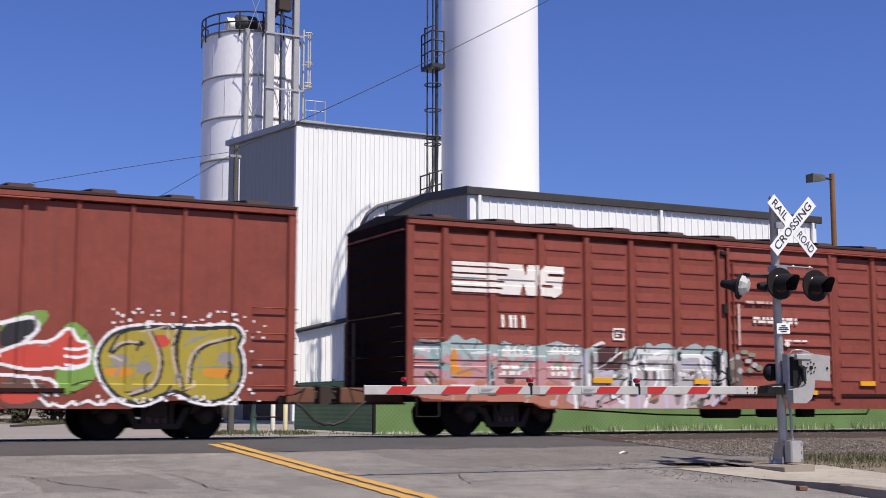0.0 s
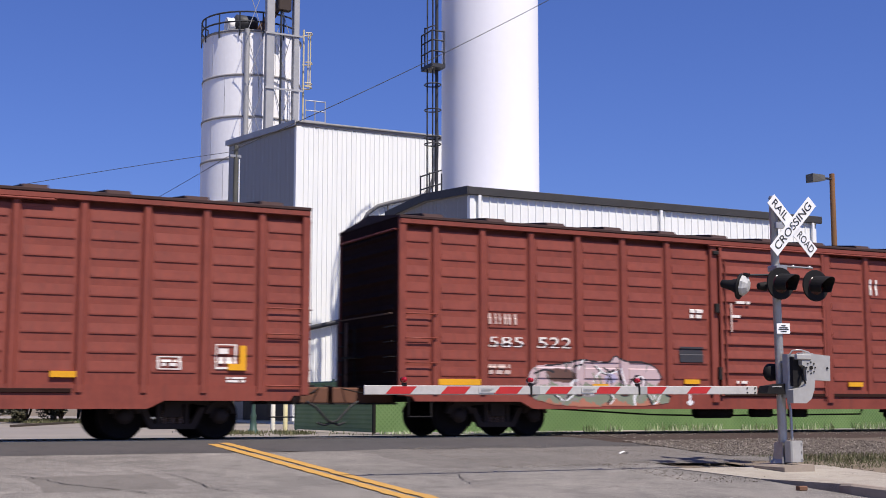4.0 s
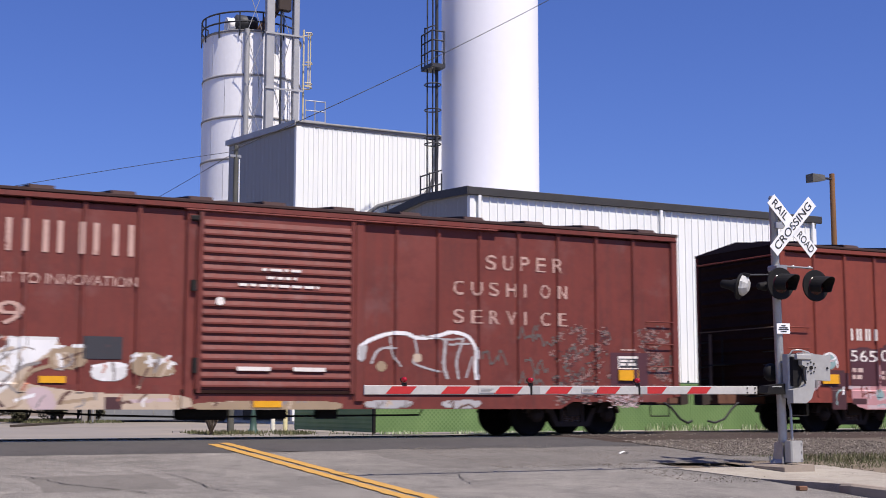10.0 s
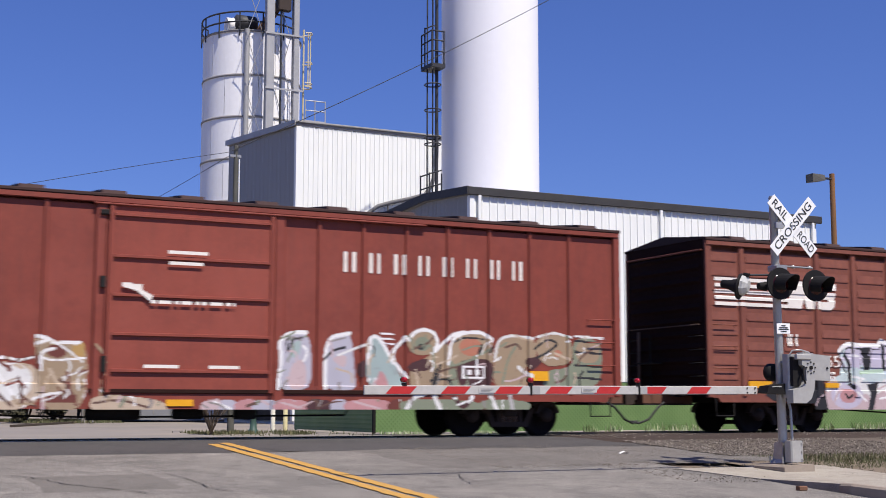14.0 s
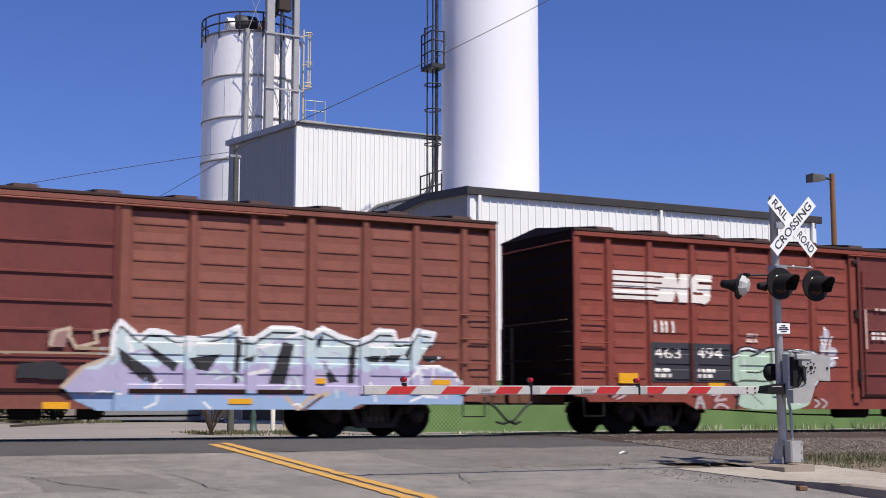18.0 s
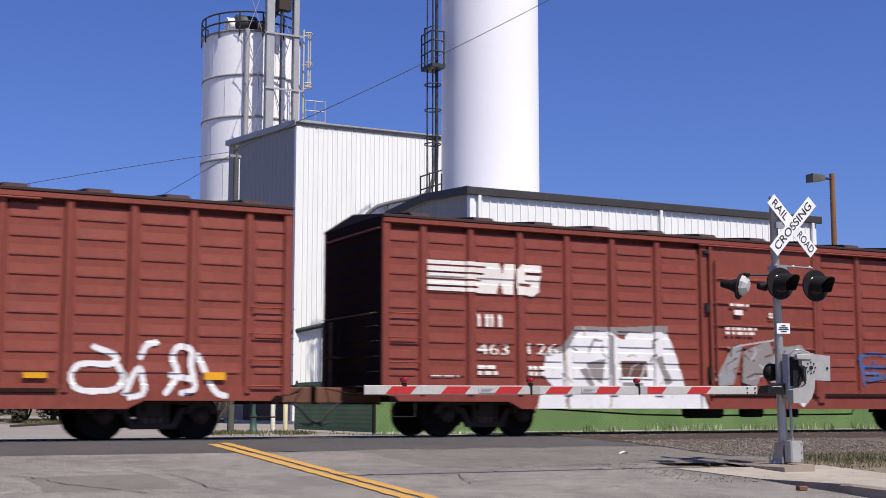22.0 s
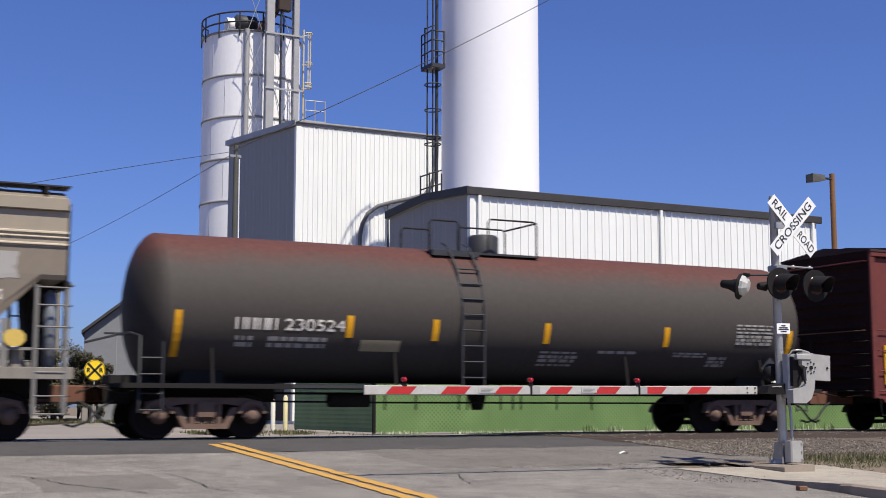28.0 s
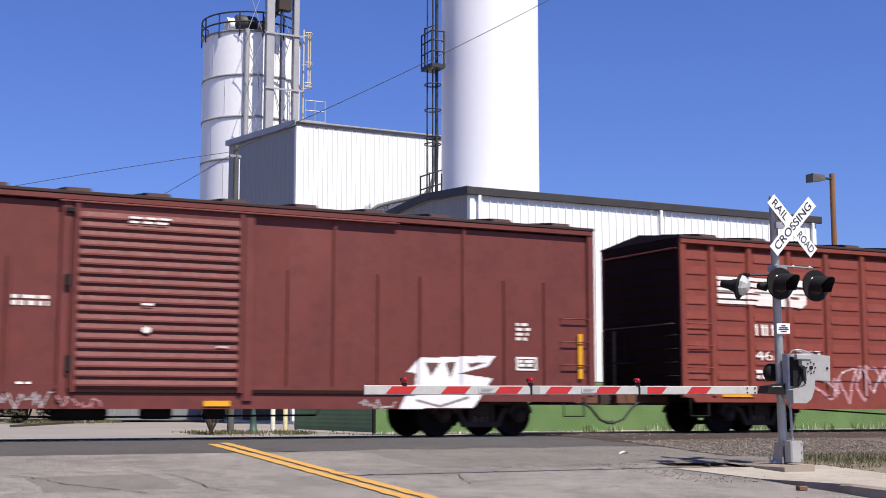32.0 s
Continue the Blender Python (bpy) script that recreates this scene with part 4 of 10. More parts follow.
far_roof = thing("white_roofed_shed", "long white-roofed shed in the distance", "shed", at=(0, 130, 0))
part("wall", Mesh().box(-10, 21, 0, 14, 0, 5.0), M_GREY_AND_SHADED_METAL, far_roof)
m = Mesh()
m.slab([(-10.3, 5.0), (21.5, 5.0), (19, 6.6), (10, 7.1), (-10.3, 7.1)], -0.3, 14.3)
part("roof", m, M_WHITE_METAL, far_roof)
lat = thing("lattice_tower", "pale steel lattice tower in the distance", "tower", at=(15.6, 110, 0))
for x in (-1.5, -0.4, 0.4):
    part("tower_leg", Mesh().rod((x, 0, 0), (x, 0, 7.6), 0.1, 6), M_ALU, lat)
for z in (4.6, 5.6, 6.6, 7.5):
    part("cross_beam", Mesh().rod((-1.6, 0, z), (0.5, 0, z), 0.07, 5), M_ALU, lat)
for k in range(4):
    far = thing("far_block", "pale low building in the distance", "building", "distant buildings", (4 + k * 6.2, 150 + 9 * k, 0))
    part("wall", Mesh().box(-2.4, 2.4, 0, 6, 0, (4.6, 7.4, 5.2, 6.2)[k]), surface(("tan_wall", "brick_wall")[k % 2], ((0.45, 0.4, 0.33), (0.3, 0.17, 0.12))[k % 2]), far)
    part("roof", Mesh().box(-2.6, 2.6, -0.2, 6.2, (4.6, 7.4, 5.2, 6.2)[k], (4.6, 7.4, 5.2, 6.2)[k] + 0.3), M_FASCIA, far)

warn = thing("crossing_warning_sign", "round yellow advance crossing sign on a post", "road sign", at=(12.3, 59.0, -0.1))
part("post", Mesh().box(-0.03, 0.03, 0.0, 0.04, 0, 2.5), M_GALV, warn)
disc = part("disc", Mesh().lathe([(-0.005, 0.46), (0.0, 0.47), (0.006, 0.46)], "y", (0, -0.01, 2.33), 36), M_SIGN_YELLOW, warn)
part("rim", Mesh().tube([(0.44 * math.cos(a), -0.02, 2.33 + 0.44 * math.sin(a)) for a in steps(0, 2 * math.pi, 36)], 0.012, 5), M_SIGN_BLACK, disc)
for sx in (1, -1):
    m = Mesh()
    d, w = 0.3, 0.035
    m.slab([(-d - w, -d * sx + w * sx), (-d + w, -d * sx - w * sx), (d + w, d * sx - w * sx), (d - w, d * sx + w * sx)][::sx], -0.022, -0.017)
    for i in range(len(m.v)):
        m.v[i] = (m.v[i][0], m.v[i][1], m.v[i][2] + 2.33)
    part("cross_bar", m, M_SIGN_BLACK, disc)


def letters(text, size, mat, parent, at, rot=(90, 0, 0), name="lettering", width=None, squash=1.0):
    """Flat lettering, centred on at; width stretches it to a length."""
    cu = bpy.data.curves.new(name, "FONT")
    cu.body, cu.size, cu.align_x, cu.align_y, cu.extrude = text, size, "CENTER", "CENTER", 0.0015
    ob = new(name, cu)
    dg = bpy.context.evaluated_depsgraph_get()
    me = bpy.data.meshes.new_from_object(ob.evaluated_get(dg))
    bpy.data.objects.remove(ob)
    xs = [v.co.x for v in me.vertices]
    k = width / (max(xs) - min(xs)) if width else 1.0
    for v in me.vertices:
        v.co.x *= k
        v.co.y *= squash
    me.materials.clear()
    me.materials.append(mat)
    ob = new(name, me)
    ob.matrix_basis = pose(*at, *rot)
    ob.parent = parent
    return ob


letters("R", 0.24, M_SIGN_BLACK, disc, (-0.3, -0.02, 2.33))
letters("R", 0.24, M_SIGN_BLACK, disc, (0.3, -0.02, 2.33))


def shrub(name, label, x, y, rx, ry, z0, h, seed, n, category="bush"):
    t = thing(name, label, category, "shrubs", (x, y, 0))
    rnd = random.Random(seed)
    tr = Mesh()
    tips = []
    for k in range(7):
        a = rnd.uniform(0, 6.28)
        tip = (rx * 0.6 * math.cos(a) * rnd.random(), ry * 0.6 * math.sin(a), z0 + h * rnd.uniform(0.35, 0.75))
        mid = (tip[0] * 0.3, tip[1] * 0.3, z0 * 0.6 + 0.2)
        tr.tube([(0, 0, 0), mid, tip], 0.05, 5)
        tips.append(tip)
    part("trunk", tr, M_BARK, t)
    cl = [(rnd.uniform(-1, 1) * rx * 0.75, rnd.uniform(-1, 1) * ry * 0.7, z0 + h * rnd.uniform(0.04, 0.85), rnd.uniform(0.28, 0.5)) for k in range(22)]
    lf = Mesh()
    for k in range(n):
        cx, cy, cz, cr = rnd.choice(cl)
        d = Vector((rnd.gauss(0, 1), rnd.gauss(0, 1), rnd.gauss(0, 0.8)))
        d = d.normalized() * cr * rx * 0.7 * rnd.random() ** 0.4
        c = Vector((cx, cy, max(0.1, cz))) + d
        c.z = max(0.08, c.z)
        u = Vector((rnd.gauss(0, 1), rnd.gauss(0, 1), rnd.gauss(0, 0.6))).normalized()
        w = u.orthogonal().normalized()
        s = rnd.uniform(0.04, 0.095)
        lf.face([c - u * s, c + w * s * 0.5, c + u * s, c - w * s * 0.5])
    part("crown", lf, M_LEAF, t)
    return t


for x, y, rx, h, seed in ((7.7, 61.5, 1.6, 3.3, 11), (9.7, 60.8, 1.6, 3.35, 12), (11.3, 61.2, 1.5, 3.5, 13), (12.5, 61.0, 0.9, 3.2, 17)):
    shrub("roadside_bush", "dense dark olive bush beside the grey shed", x, y, rx, 1.3, 0.1, h, seed, 9000)
shrub("small_tree", "small dark green tree in the distance", 8.4, 66, 2.2, 1.4, 0.4, 3.2, 14, 4200, "tree")
shrub("small_tree", "small dark green tree in the distance", 13.8, 70, 2.0, 1.4, 1.0, 3.2, 15, 2600, "tree")
shrub("small_tree", "small dark green tree in the distance", 5.6, 70, 2.4, 1.4, 0.4, 3.2, 16, 3600, "tree")

twigs = thing("bare_shrub", "leafless grey-brown twiggy shrub beside the track", "shrub", "shrubs", (10.05, 33.5, -0.1))
rnd = random.Random(31)
for k in range(30):
    a, h, r = rnd.uniform(0, 6.28), rnd.uniform(0.7, 1.7), rnd.uniform(0.2, 0.75)
    top = Vector((r * math.cos(a), r * math.sin(a), h))
    mid = Vector((top.x * 0.35, top.y * 0.35, h * 0.5))
    twig = Mesh().tube([(0, 0, 0), mid, top], 0.011, 4)
    for q in range(3):
        b = mid.lerp(top, rnd.uniform(0.2, 0.9))
        twig.rod(b, b + Vector((rnd.uniform(-0.22, 0.22), rnd.uniform(-0.2, 0.2), rnd.uniform(0.1, 0.3))), 0.006, 4)
    part("stem", twig, M_BARK, twigs)

for x in (-0.27, 0.27):
    letters("R", 0.3, M_SIGN_BLACK, disc, (x, -0.024, 2.33))

# ---------------- crossing mast, lights and gate ----------------
MX, MY = 13.72, 15.72
MZ = ground_z(MY) + 0.01
mast = thing("crossing_signal", "railroad crossing mast with crossbuck and flashing lights", "crossing signal")
mast.matrix_basis = pose(MX + 0.065, MY, MZ, 0, -0.9, 0)
part("footing", Mesh().box(-0.32, 0.27, -0.38, 0.3, -0.1, 0.085, 0.03), M_CONC_OLD, mast, "stained square concrete footing")
part("base_casting", Mesh().loft([[(-0.15, -0.12, 0.1), (0.13, -0.12, 0.1), (0.13, 0.15, 0.1), (-0.15, 0.15, 0.1)], [(-0.11, -0.1, 0.16), (0.11, -0.1, 0.16), (0.11, 0.12, 0.16), (-0.11, 0.12, 0.16)], [(-0.085, -0.09, 0.42), (0.085, -0.09, 0.42), (0.085, 0.09, 0.42), (-0.085, 0.09, 0.42)]]), M_GALV, mast)
jb = part("junction_box", Mesh().box(-0.1, 0.14, -0.3, -0.13, 0.12, 0.44, 0.02), M_ALU, mast, "aluminium junction box with bolts")
for z in (0.16, 0.28, 0.4):
    part("bolt", Mesh().rod((0.1, -0.3, z), (0.1, -0.32, z), 0.014, 8), M_GALV, jb)
for x, y in ((-0.14, -0.14), (0.14, -0.14), (-0.14, 0.14), (0.14, 0.14)):
    part("anchor_bolt", Mesh().rod((x, y, 0.1), (x, y, 0.2), 0.016, 6), M_GALV, mast)
part("mast_pole", Mesh().lathe([(0.4, 0.07), (4.2, 0.062), (4.22, 0.067), (4.25, 0.05)], "z", (0, 0, 0), 20), M_GALV, mast)
part("conduit", Mesh().tube([(0.1, -0.1, 0.45), (0.1, -0.09, 0.9), (0.09, -0.06, 1.05)], 0.022, 8), M_GALV, mast)
CB = 3.77
sign = part("crossbuck", Mesh().box(-0.05, 0.3, -0.12, -0.085, CB - 0.05, CB + 0.05), M_GALV, mast, "white crossbuck with black lettering")
for tilt, y in ((-1, -0.14), (1, -0.125)):
    d = Matrix.Rotation(radians(45 * tilt), 4, "Y")
    m = Mesh().box(-0.585, 0.585, y - 0.004, y + 0.004, -0.103, 0.103)
    m.v = [tuple(Vector((0.27, 0, CB)) + (d @ Vector(v))) for v in m.v]
    blade = part("blade", m, M_SIGN_WHITE, sign)
    for text, off, w in ((("RAIL", -0.35, 0.36), ("ROAD", 0.35, 0.38)) if tilt == 1 else (("CROSSING", 0.0, 1.02),)):
        p = Vector((0.27, y - 0.007, CB)) + d @ Vector((off, 0, 0))
        lt = letters(text, 0.18, M_SIGN_BLACK, blade, p, (90, 0, 0), "lettering", w, 1.0)
        lt.matrix_basis = Matrix.Translation(p) @ d @ pose(0, 0, 0, 90, 0, 0)
part("bolt", Mesh().rod((0.24, -0.14, CB), (0.24, -0.16, CB), 0.02, 8), M_GALV, sign)


def flasher(x, y, z, turn):
    """A hooded crossing lamp: background disc, housing, hood and lens."""
    m = Mesh()
    m.lathe([(0.0, 0.245), (0.008, 0.25), (0.022, 0.25), (0.03, 0.14)], "y", (0, 0, 0), 36)
    m.lathe([(0.028, 0.15), (0.14, 0.13), (0.2, 0.08), (0.21, 0.01)], "y", (0, 0, 0), 24)
    ob = part("flasher", m, M_BLACK, mast, "black flashing light with round background")
    ob.matrix_basis = pose(x, y, z, 0, 0, turn)
    hood = Mesh()
    n = 18
    rings = []
    for k in range(n + 1):
        a = math.pi * (-0.22 + 1.44 * k / n)
        ln = 0.2 + 0.1 * max(0.0, math.sin(a))
        rings.append([(0.155 * math.cos(a), 0, 0.155 * math.sin(a)), (0.15 * math.cos(a), -ln, 0.15 * math.sin(a)), (0.143 * math.cos(a), -ln, 0.143 * math.sin(a)), (0.148 * math.cos(a), 0, 0.148 * math.sin(a))])
    hood.loft(rings, True)
    part("hood", hood, M_BLACK, ob).rotation_euler = (radians(6), 0, radians(14))
    part("lens", Mesh().lathe([(-0.035, 0.02), (-0.03, 0.08), (-0.012, 0.13), (0.0, 0.145)], "y", (0, 0, 0), 24), M_LENS, ob, "dark red lens")
    return ob


LZ = 2.85
part("crossarm", Mesh().rod((-0.7, 0.0, LZ + 0.13), (-0.05, -0.03, LZ + 0.15), 0.016, 8), M_STEEL_DARK, mast, "dark lamp arm")
part("crossarm", Mesh().rod((-0.04, -0.06, LZ + 0.29), (0.66, -0.1, LZ + 0.27), 0.016, 10), M_GALV, mast)
part("crossarm_clamp", Mesh().box(-0.09, 0.12, -0.13, 0.08, LZ + 0.2, LZ + 0.3, 0.02), M_GALV, mast)
for x in (-0.03, 0.3, 0.64):
    part("insulator", Mesh().lathe([(0, 0.03), (0.03, 0.035), (0.05, 0.015)], "z", (x, -0.06, LZ + 0.26), 10), M_GALV, mast)
flasher(-0.08, -0.2, LZ, -4)
flasher(0.67, -0.16, LZ - 0.01, -4)
part("far_hood", Mesh().lathe([(-0.34, 0.04), (-0.33, 0.055), (-0.2, 0.075)], "x", (0, 0.02, LZ - 0.03), 16), M_BLACK, mast)
fb = part("side_flasher", Mesh().lathe([(-0.03, 0.02), (-0.03, 0.15), (-0.01, 0.2), (0.012, 0.205), (0.02, 0.19), (0.026, 0.02)], "x", (0, 0, 0), 30), M_BLACK, mast, "black flashing light facing away, silver back")
fb.matrix_basis = pose(-0.68, 0.05, LZ - 0.04, 0, 12, -58)
part("lamp_back", Mesh().lathe([(0.026, 0.165), (0.07, 0.16), (0.11, 0.12), (0.13, 0.09), (0.135, 0.02)], "x", (0, 0.02, 0.025), 9, False), surface("dented_silver_paint", (0.55, 0.55, 0.52), dark=(0.2, 0.2, 0.19), rough=0.4, big=7, fine=26, bump=0.5), fb, "dented silver-white lamp back")
part("latch", Mesh().box(0.03, 0.12, -0.03, 0.03, 0.16, 0.22, 0.01), M_BLACK, fb)
part("hood", Mesh().lathe([(-0.3, 0.045), (-0.29, 0.06), (-0.16, 0.075), (-0.015, 0.13)], "x", (0, 0, 0.0), 20), M_BLACK, fb)
part("drop_rod", Mesh().rod((-0.62, 0.03, LZ + 0.02), (-0.62, 0.0, LZ + 0.14), 0.016, 8), M_STEEL_DARK, mast)
plate_z = 2.16
pl = part("notice_plate", Mesh().box(-0.1, 0.16, -0.09, -0.08, plate_z - 0.08, plate_z + 0.08, 0.002), M_SIGN_WHITE, mast, "small white notice plate")
for k, (dz, w) in enumerate(((0.045, 0.08), (0.015, 0.17), (-0.012, 0.2), (-0.045, 0.12))):
    part("print_bar", Mesh().box(0.03 - w / 2, 0.03 + w / 2, -0.094, -0.091, plate_z + dz - 0.008, plate_z + dz + 0.008), M_SIGN_BLACK, pl)

gate = thing("crossing_gate", "lowered crossing gate with red and white arm", "crossing gate", at=(MX + 0.045, MY, MZ))
AZ = 1.21
mech = part("mechanism", Mesh().slab([(-0.02, AZ - 0.2), (0.24, AZ - 0.2), (0.34, AZ - 0.13), (0.4, AZ + 0.0), (0.42, AZ + 0.14), (0.44, AZ + 0.5), (0.4, AZ + 0.56), (0.2, AZ + 0.57), (0.17, AZ + 0.52), (0.17, AZ + 0.38), (0.25, AZ + 0.34), (0.25, AZ + 0.14), (0.17, AZ + 0.04), (-0.02, AZ + 0.0)], -0.44, -0.3), M_ALU, gate, "silver gate mechanism housing", (-0.12, 0, 0))
part("rear_housing", Mesh().box(0.04, 0.44, -0.3, -0.12, AZ - 0.12, AZ + 0.55, 0.03), M_STEEL_GREY, mech)
part("dark_recess", Mesh().slab([(0.06, AZ + 0.06), (0.2, AZ + 0.06), (0.24, AZ + 0.16), (0.24, AZ + 0.32), (0.17, AZ + 0.38), (0.17, AZ + 0.5), (0.06, AZ + 0.5)], -0.36, -0.29), M_BLACK, mech)
part("cover_lip", Mesh().box(0.06, 0.34, -0.46, -0.4, AZ + 0.46, AZ + 0.54, 0.012), M_ALU, mech, "silver cover lip")
part("cable_elbow", Mesh().tube([(0.02, -0.3, AZ + 0.5), (0.06, -0.36, AZ + 0.6), (0.2, -0.38, AZ + 0.61), (0.38, -0.38, AZ + 0.57)], 0.014, 6), M_GALV, mech)
part("counterweight", Mesh().slab([(0.44, AZ + 0.16), (0.82, AZ + 0.14), (0.83, AZ + 0.53), (0.44, AZ + 0.56)], -0.34, -0.26), M_ALU, gate, "grey counterweight plate", (-0.12, 0, 0))
part("counterweight_bolt", Mesh().rod((0.76, -0.34, AZ + 0.34), (0.76, -0.355, AZ + 0.34), 0.018, 8), M_BLACK, gate, "", (-0.12, 0, 0))
for k in range(8):
    a = k * math.pi / 4
    part("bolt", Mesh().rod((0.34 + 0.085 * math.cos(a), -0.44, AZ + 0.34 + 0.085 * math.sin(a)), (0.34 + 0.085 * math.cos(a), -0.452, AZ + 0.34 + 0.085 * math.sin(a)), 0.013, 6), M_BLACK, mech)
part("hub", Mesh().rod((0.34, -0.44, AZ + 0.34), (0.34, -0.46, AZ + 0.34), 0.03, 10), M_BLACK, mech)
part("hook", Mesh().tube([(0.2, -0.45, AZ + 0.36), (0.17, -0.46, AZ + 0.3), (0.18, -0.46, AZ + 0.16), (0.22, -0.45, AZ + 0.1)], 0.016, 6), M_BLACK, mech)
part("clamp_plate", Mesh().box(-0.08, 0.13, -0.16, -0.12, AZ - 0.0, AZ + 0.03), M_ALU, gate)
part("clamp_plate", Mesh().box(-0.08, 0.13, -0.16, -0.12, AZ + 0.09, AZ + 0.12), M_ALU, gate)
part("clamp_block", Mesh().box(-0.09, 0.11, -0.14, -0.09, AZ + 0.03, AZ + 0.09), M_BLACK, gate)
part("rear_weight", Mesh().lathe([(-0.1, 0.04), (-0.1, 0.13), (0.02, 0.14), (0.06, 0.1)], "y", (-0.01, 0.2, AZ + 0.28), 24), M_BLACK, gate, "black round counterweight")
part("arm_bracket", Mesh().slab([(-0.44, AZ - 0.05), (0.06, AZ - 0.07), (0.08, AZ + 0.07), (-0.1, AZ + 0.1), (-0.4, AZ + 0.06)], -0.2, 0.02), M_BLACK, gate)
part("bracket_bolt", Mesh().box(-0.34, -0.16, -0.21, -0.2, AZ + 0.045, AZ + 0.06), M_ALU, gate)
TIP = -6.98
arm = part("arm", Mesh().box(TIP, -0.42, -0.005, 0.03, -0.062, 0.062, 0.008), M_ARM_WHITE, gate, "thin gate arm with red slanted stripes")
arm.matrix_basis = pose(0, 0.05, AZ, 0, -0.35, 0)
x = TIP + 0.3
while x < -1.0:
    s = Mesh()
    s.slab([(x, -0.05), (x + 0.36, -0.05), (x + 0.46, 0.05), (x + 0.1, 0.05)], -0.009, -0.005)
    part("red_stripe", s, M_ARM_RED, arm)
    x += 0.82
for x in (-4.45, -2.62):
    part("splice_joint", Mesh().box(x - 0.011, x + 0.011, -0.014, -0.009, -0.07, 0.07), M_BLACK, arm)
    part("splice_plate", Mesh().box(x + 0.02, x + 0.14, -0.0135, -0.0095, -0.055, 0.055), M_ALU, arm)
for x in (-0.47, -0.62):
    for z in (-0.035, 0.035):
        part("bolt", Mesh().rod((x, -0.005, z), (x, -0.02, z), 0.012, 6), M_BLACK, arm)
for x0 in (-5.28, -3.62):
    sticker = part("label_plate", Mesh().box(x0, x0 + 0.26, -0.0135, -0.0095, -0.035, 0.035), M_ARM_WHITE, arm, "faded printed sticker")
    for k in range(3):
        part("print_bar", Mesh().box(x0 + 0.03, x0 + 0.23 - 0.03 * k, -0.0155, -0.0137, 0.012 - 0.018 * k, 0.02 - 0.018 * k), M_PALE_PRINT, sticker)
for x in (-6.4, -4.45, -2.64):
    part("lamp_bracket", Mesh().box(x - 0.03, x + 0.03, -0.012, 0.03, 0.055, 0.1), M_BLACK, arm)
    lamp_body = part("arm_lamp", Mesh().lathe([(-0.05, 0.012), (-0.045, 0.026), (-0.02, 0.034), (0.02, 0.034), (0.03, 0.03), (0.034, 0.012)], "y", (x, 0.01, 0.14), 14), M_LENS_LIT, arm, "lit red arm lamp")
    part("lamp_cap", Mesh().lathe([(0.034, 0.02), (0.036, 0.037), (0.055, 0.036), (0.06, 0.01)], "y", (x, 0.01, 0.14), 14), M_BLACK, lamp_body)

# ---------------- rolling stock ----------------
def oxide(name, col, dark, streak=0.35, pale=0.0):
    return surface(name, col, dark=dark, light=tuple(min(1, c * 1.35 + 0.01) for c in col), rough=0.62, big=0.8, fine=11, bump=0.06, streak=streak, stain=0.6, grime=(0.06, 0.03, 0.025), vary=0.05, mottle=((0.3, tuple(min(1, c * 1.25 + 0.02) for c in col), 0.52, 0.72, 0.4), (2.6, dark, 0.5, 0.72, 0.55), (1.1, tuple(c * 0.6 + 0.12 for c in col), 0.55, 0.75, pale)))


M_RED = oxide("oxide_red_paint", (0.225, 0.049, 0.03), (0.15, 0.032, 0.022))
M_BRIGHT = oxide("bright_oxide_red_paint", (0.218, 0.045, 0.028), (0.15, 0.032, 0.022))
M_BROWN = oxide("faded_oxide_brown_paint", (0.165, 0.034, 0.024), (0.1, 0.023, 0.018), 0.5, 0.3)
M_DARKRED = oxide("dark_maroon_paint", (0.145, 0.033, 0.026), (0.085, 0.021, 0.018), 0.2)
M_SORREL = oxide("sorrel_brown_paint", (0.21, 0.068, 0.044), (0.13, 0.04, 0.028))
# body paint darkened for soot and for the shade on the car ends
M_CAREND = surface("sooty_shaded_maroon", (0.032, 0.015, 0.012), dark=(0.015, 0.008, 0.007), rough=0.95, shine=0.05, big=1, fine=12, bump=0.2)
M_CARROOF = surface("dusty_brown_car_roof", (0.045, 0.021, 0.018), rough=0.8, big=1, fine=10, bump=0.1)
M_TRUCK = surface("rusty_truck_casting", (0.15, 0.095, 0.07), dark=(0.055, 0.036, 0.028), light=(0.2, 0.145, 0.115), rough=0.85, big=3, fine=18, bump=0.3)
# darker copy of the truck colour, with the shade under the car bodies in it
M_TRUCK_DARK = surface("grimy_shaded_truck_casting", (0.045, 0.03, 0.023), dark=(0.016, 0.011, 0.009), light=(0.08, 0.055, 0.042), rough=0.85, big=3, fine=18, bump=0.3)
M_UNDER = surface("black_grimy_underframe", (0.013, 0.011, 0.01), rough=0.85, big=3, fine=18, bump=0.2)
# wheel colour lowered to hold the shadow beneath the cars
M_WHEEL = surface("shaded_wheel_steel", (0.017, 0.012, 0.01), rough=0.85, metal=0.0, shine=0.2, big=3, fine=18, bump=0.1)
M_SILL_RUST = surface("orange_rusty_sill", (0.15, 0.066, 0.04), dark=(0.07, 0.035, 0.025), light=(0.2, 0.09, 0.05), rough=0.85, big=2, fine=14, bump=0.2)
M_HOSE = surface("black_rubber_hose", (0.025, 0.025, 0.025), rough=0.6)
M_REFLECT = surface("yellow_reflector_tape", (0.75, 0.36, 0.015), rough=0.35, bump=0.01)
M_HOPPER = surface("dusty_taupe_hopper_paint", (0.205, 0.172, 0.132), dark=(0.16, 0.132, 0.1), light=(0.26, 0.22, 0.17), rough=0.6, big=0.4, fine=8, bump=0.02, streak=0.15, grime=(0.15, 0.125, 0.1))
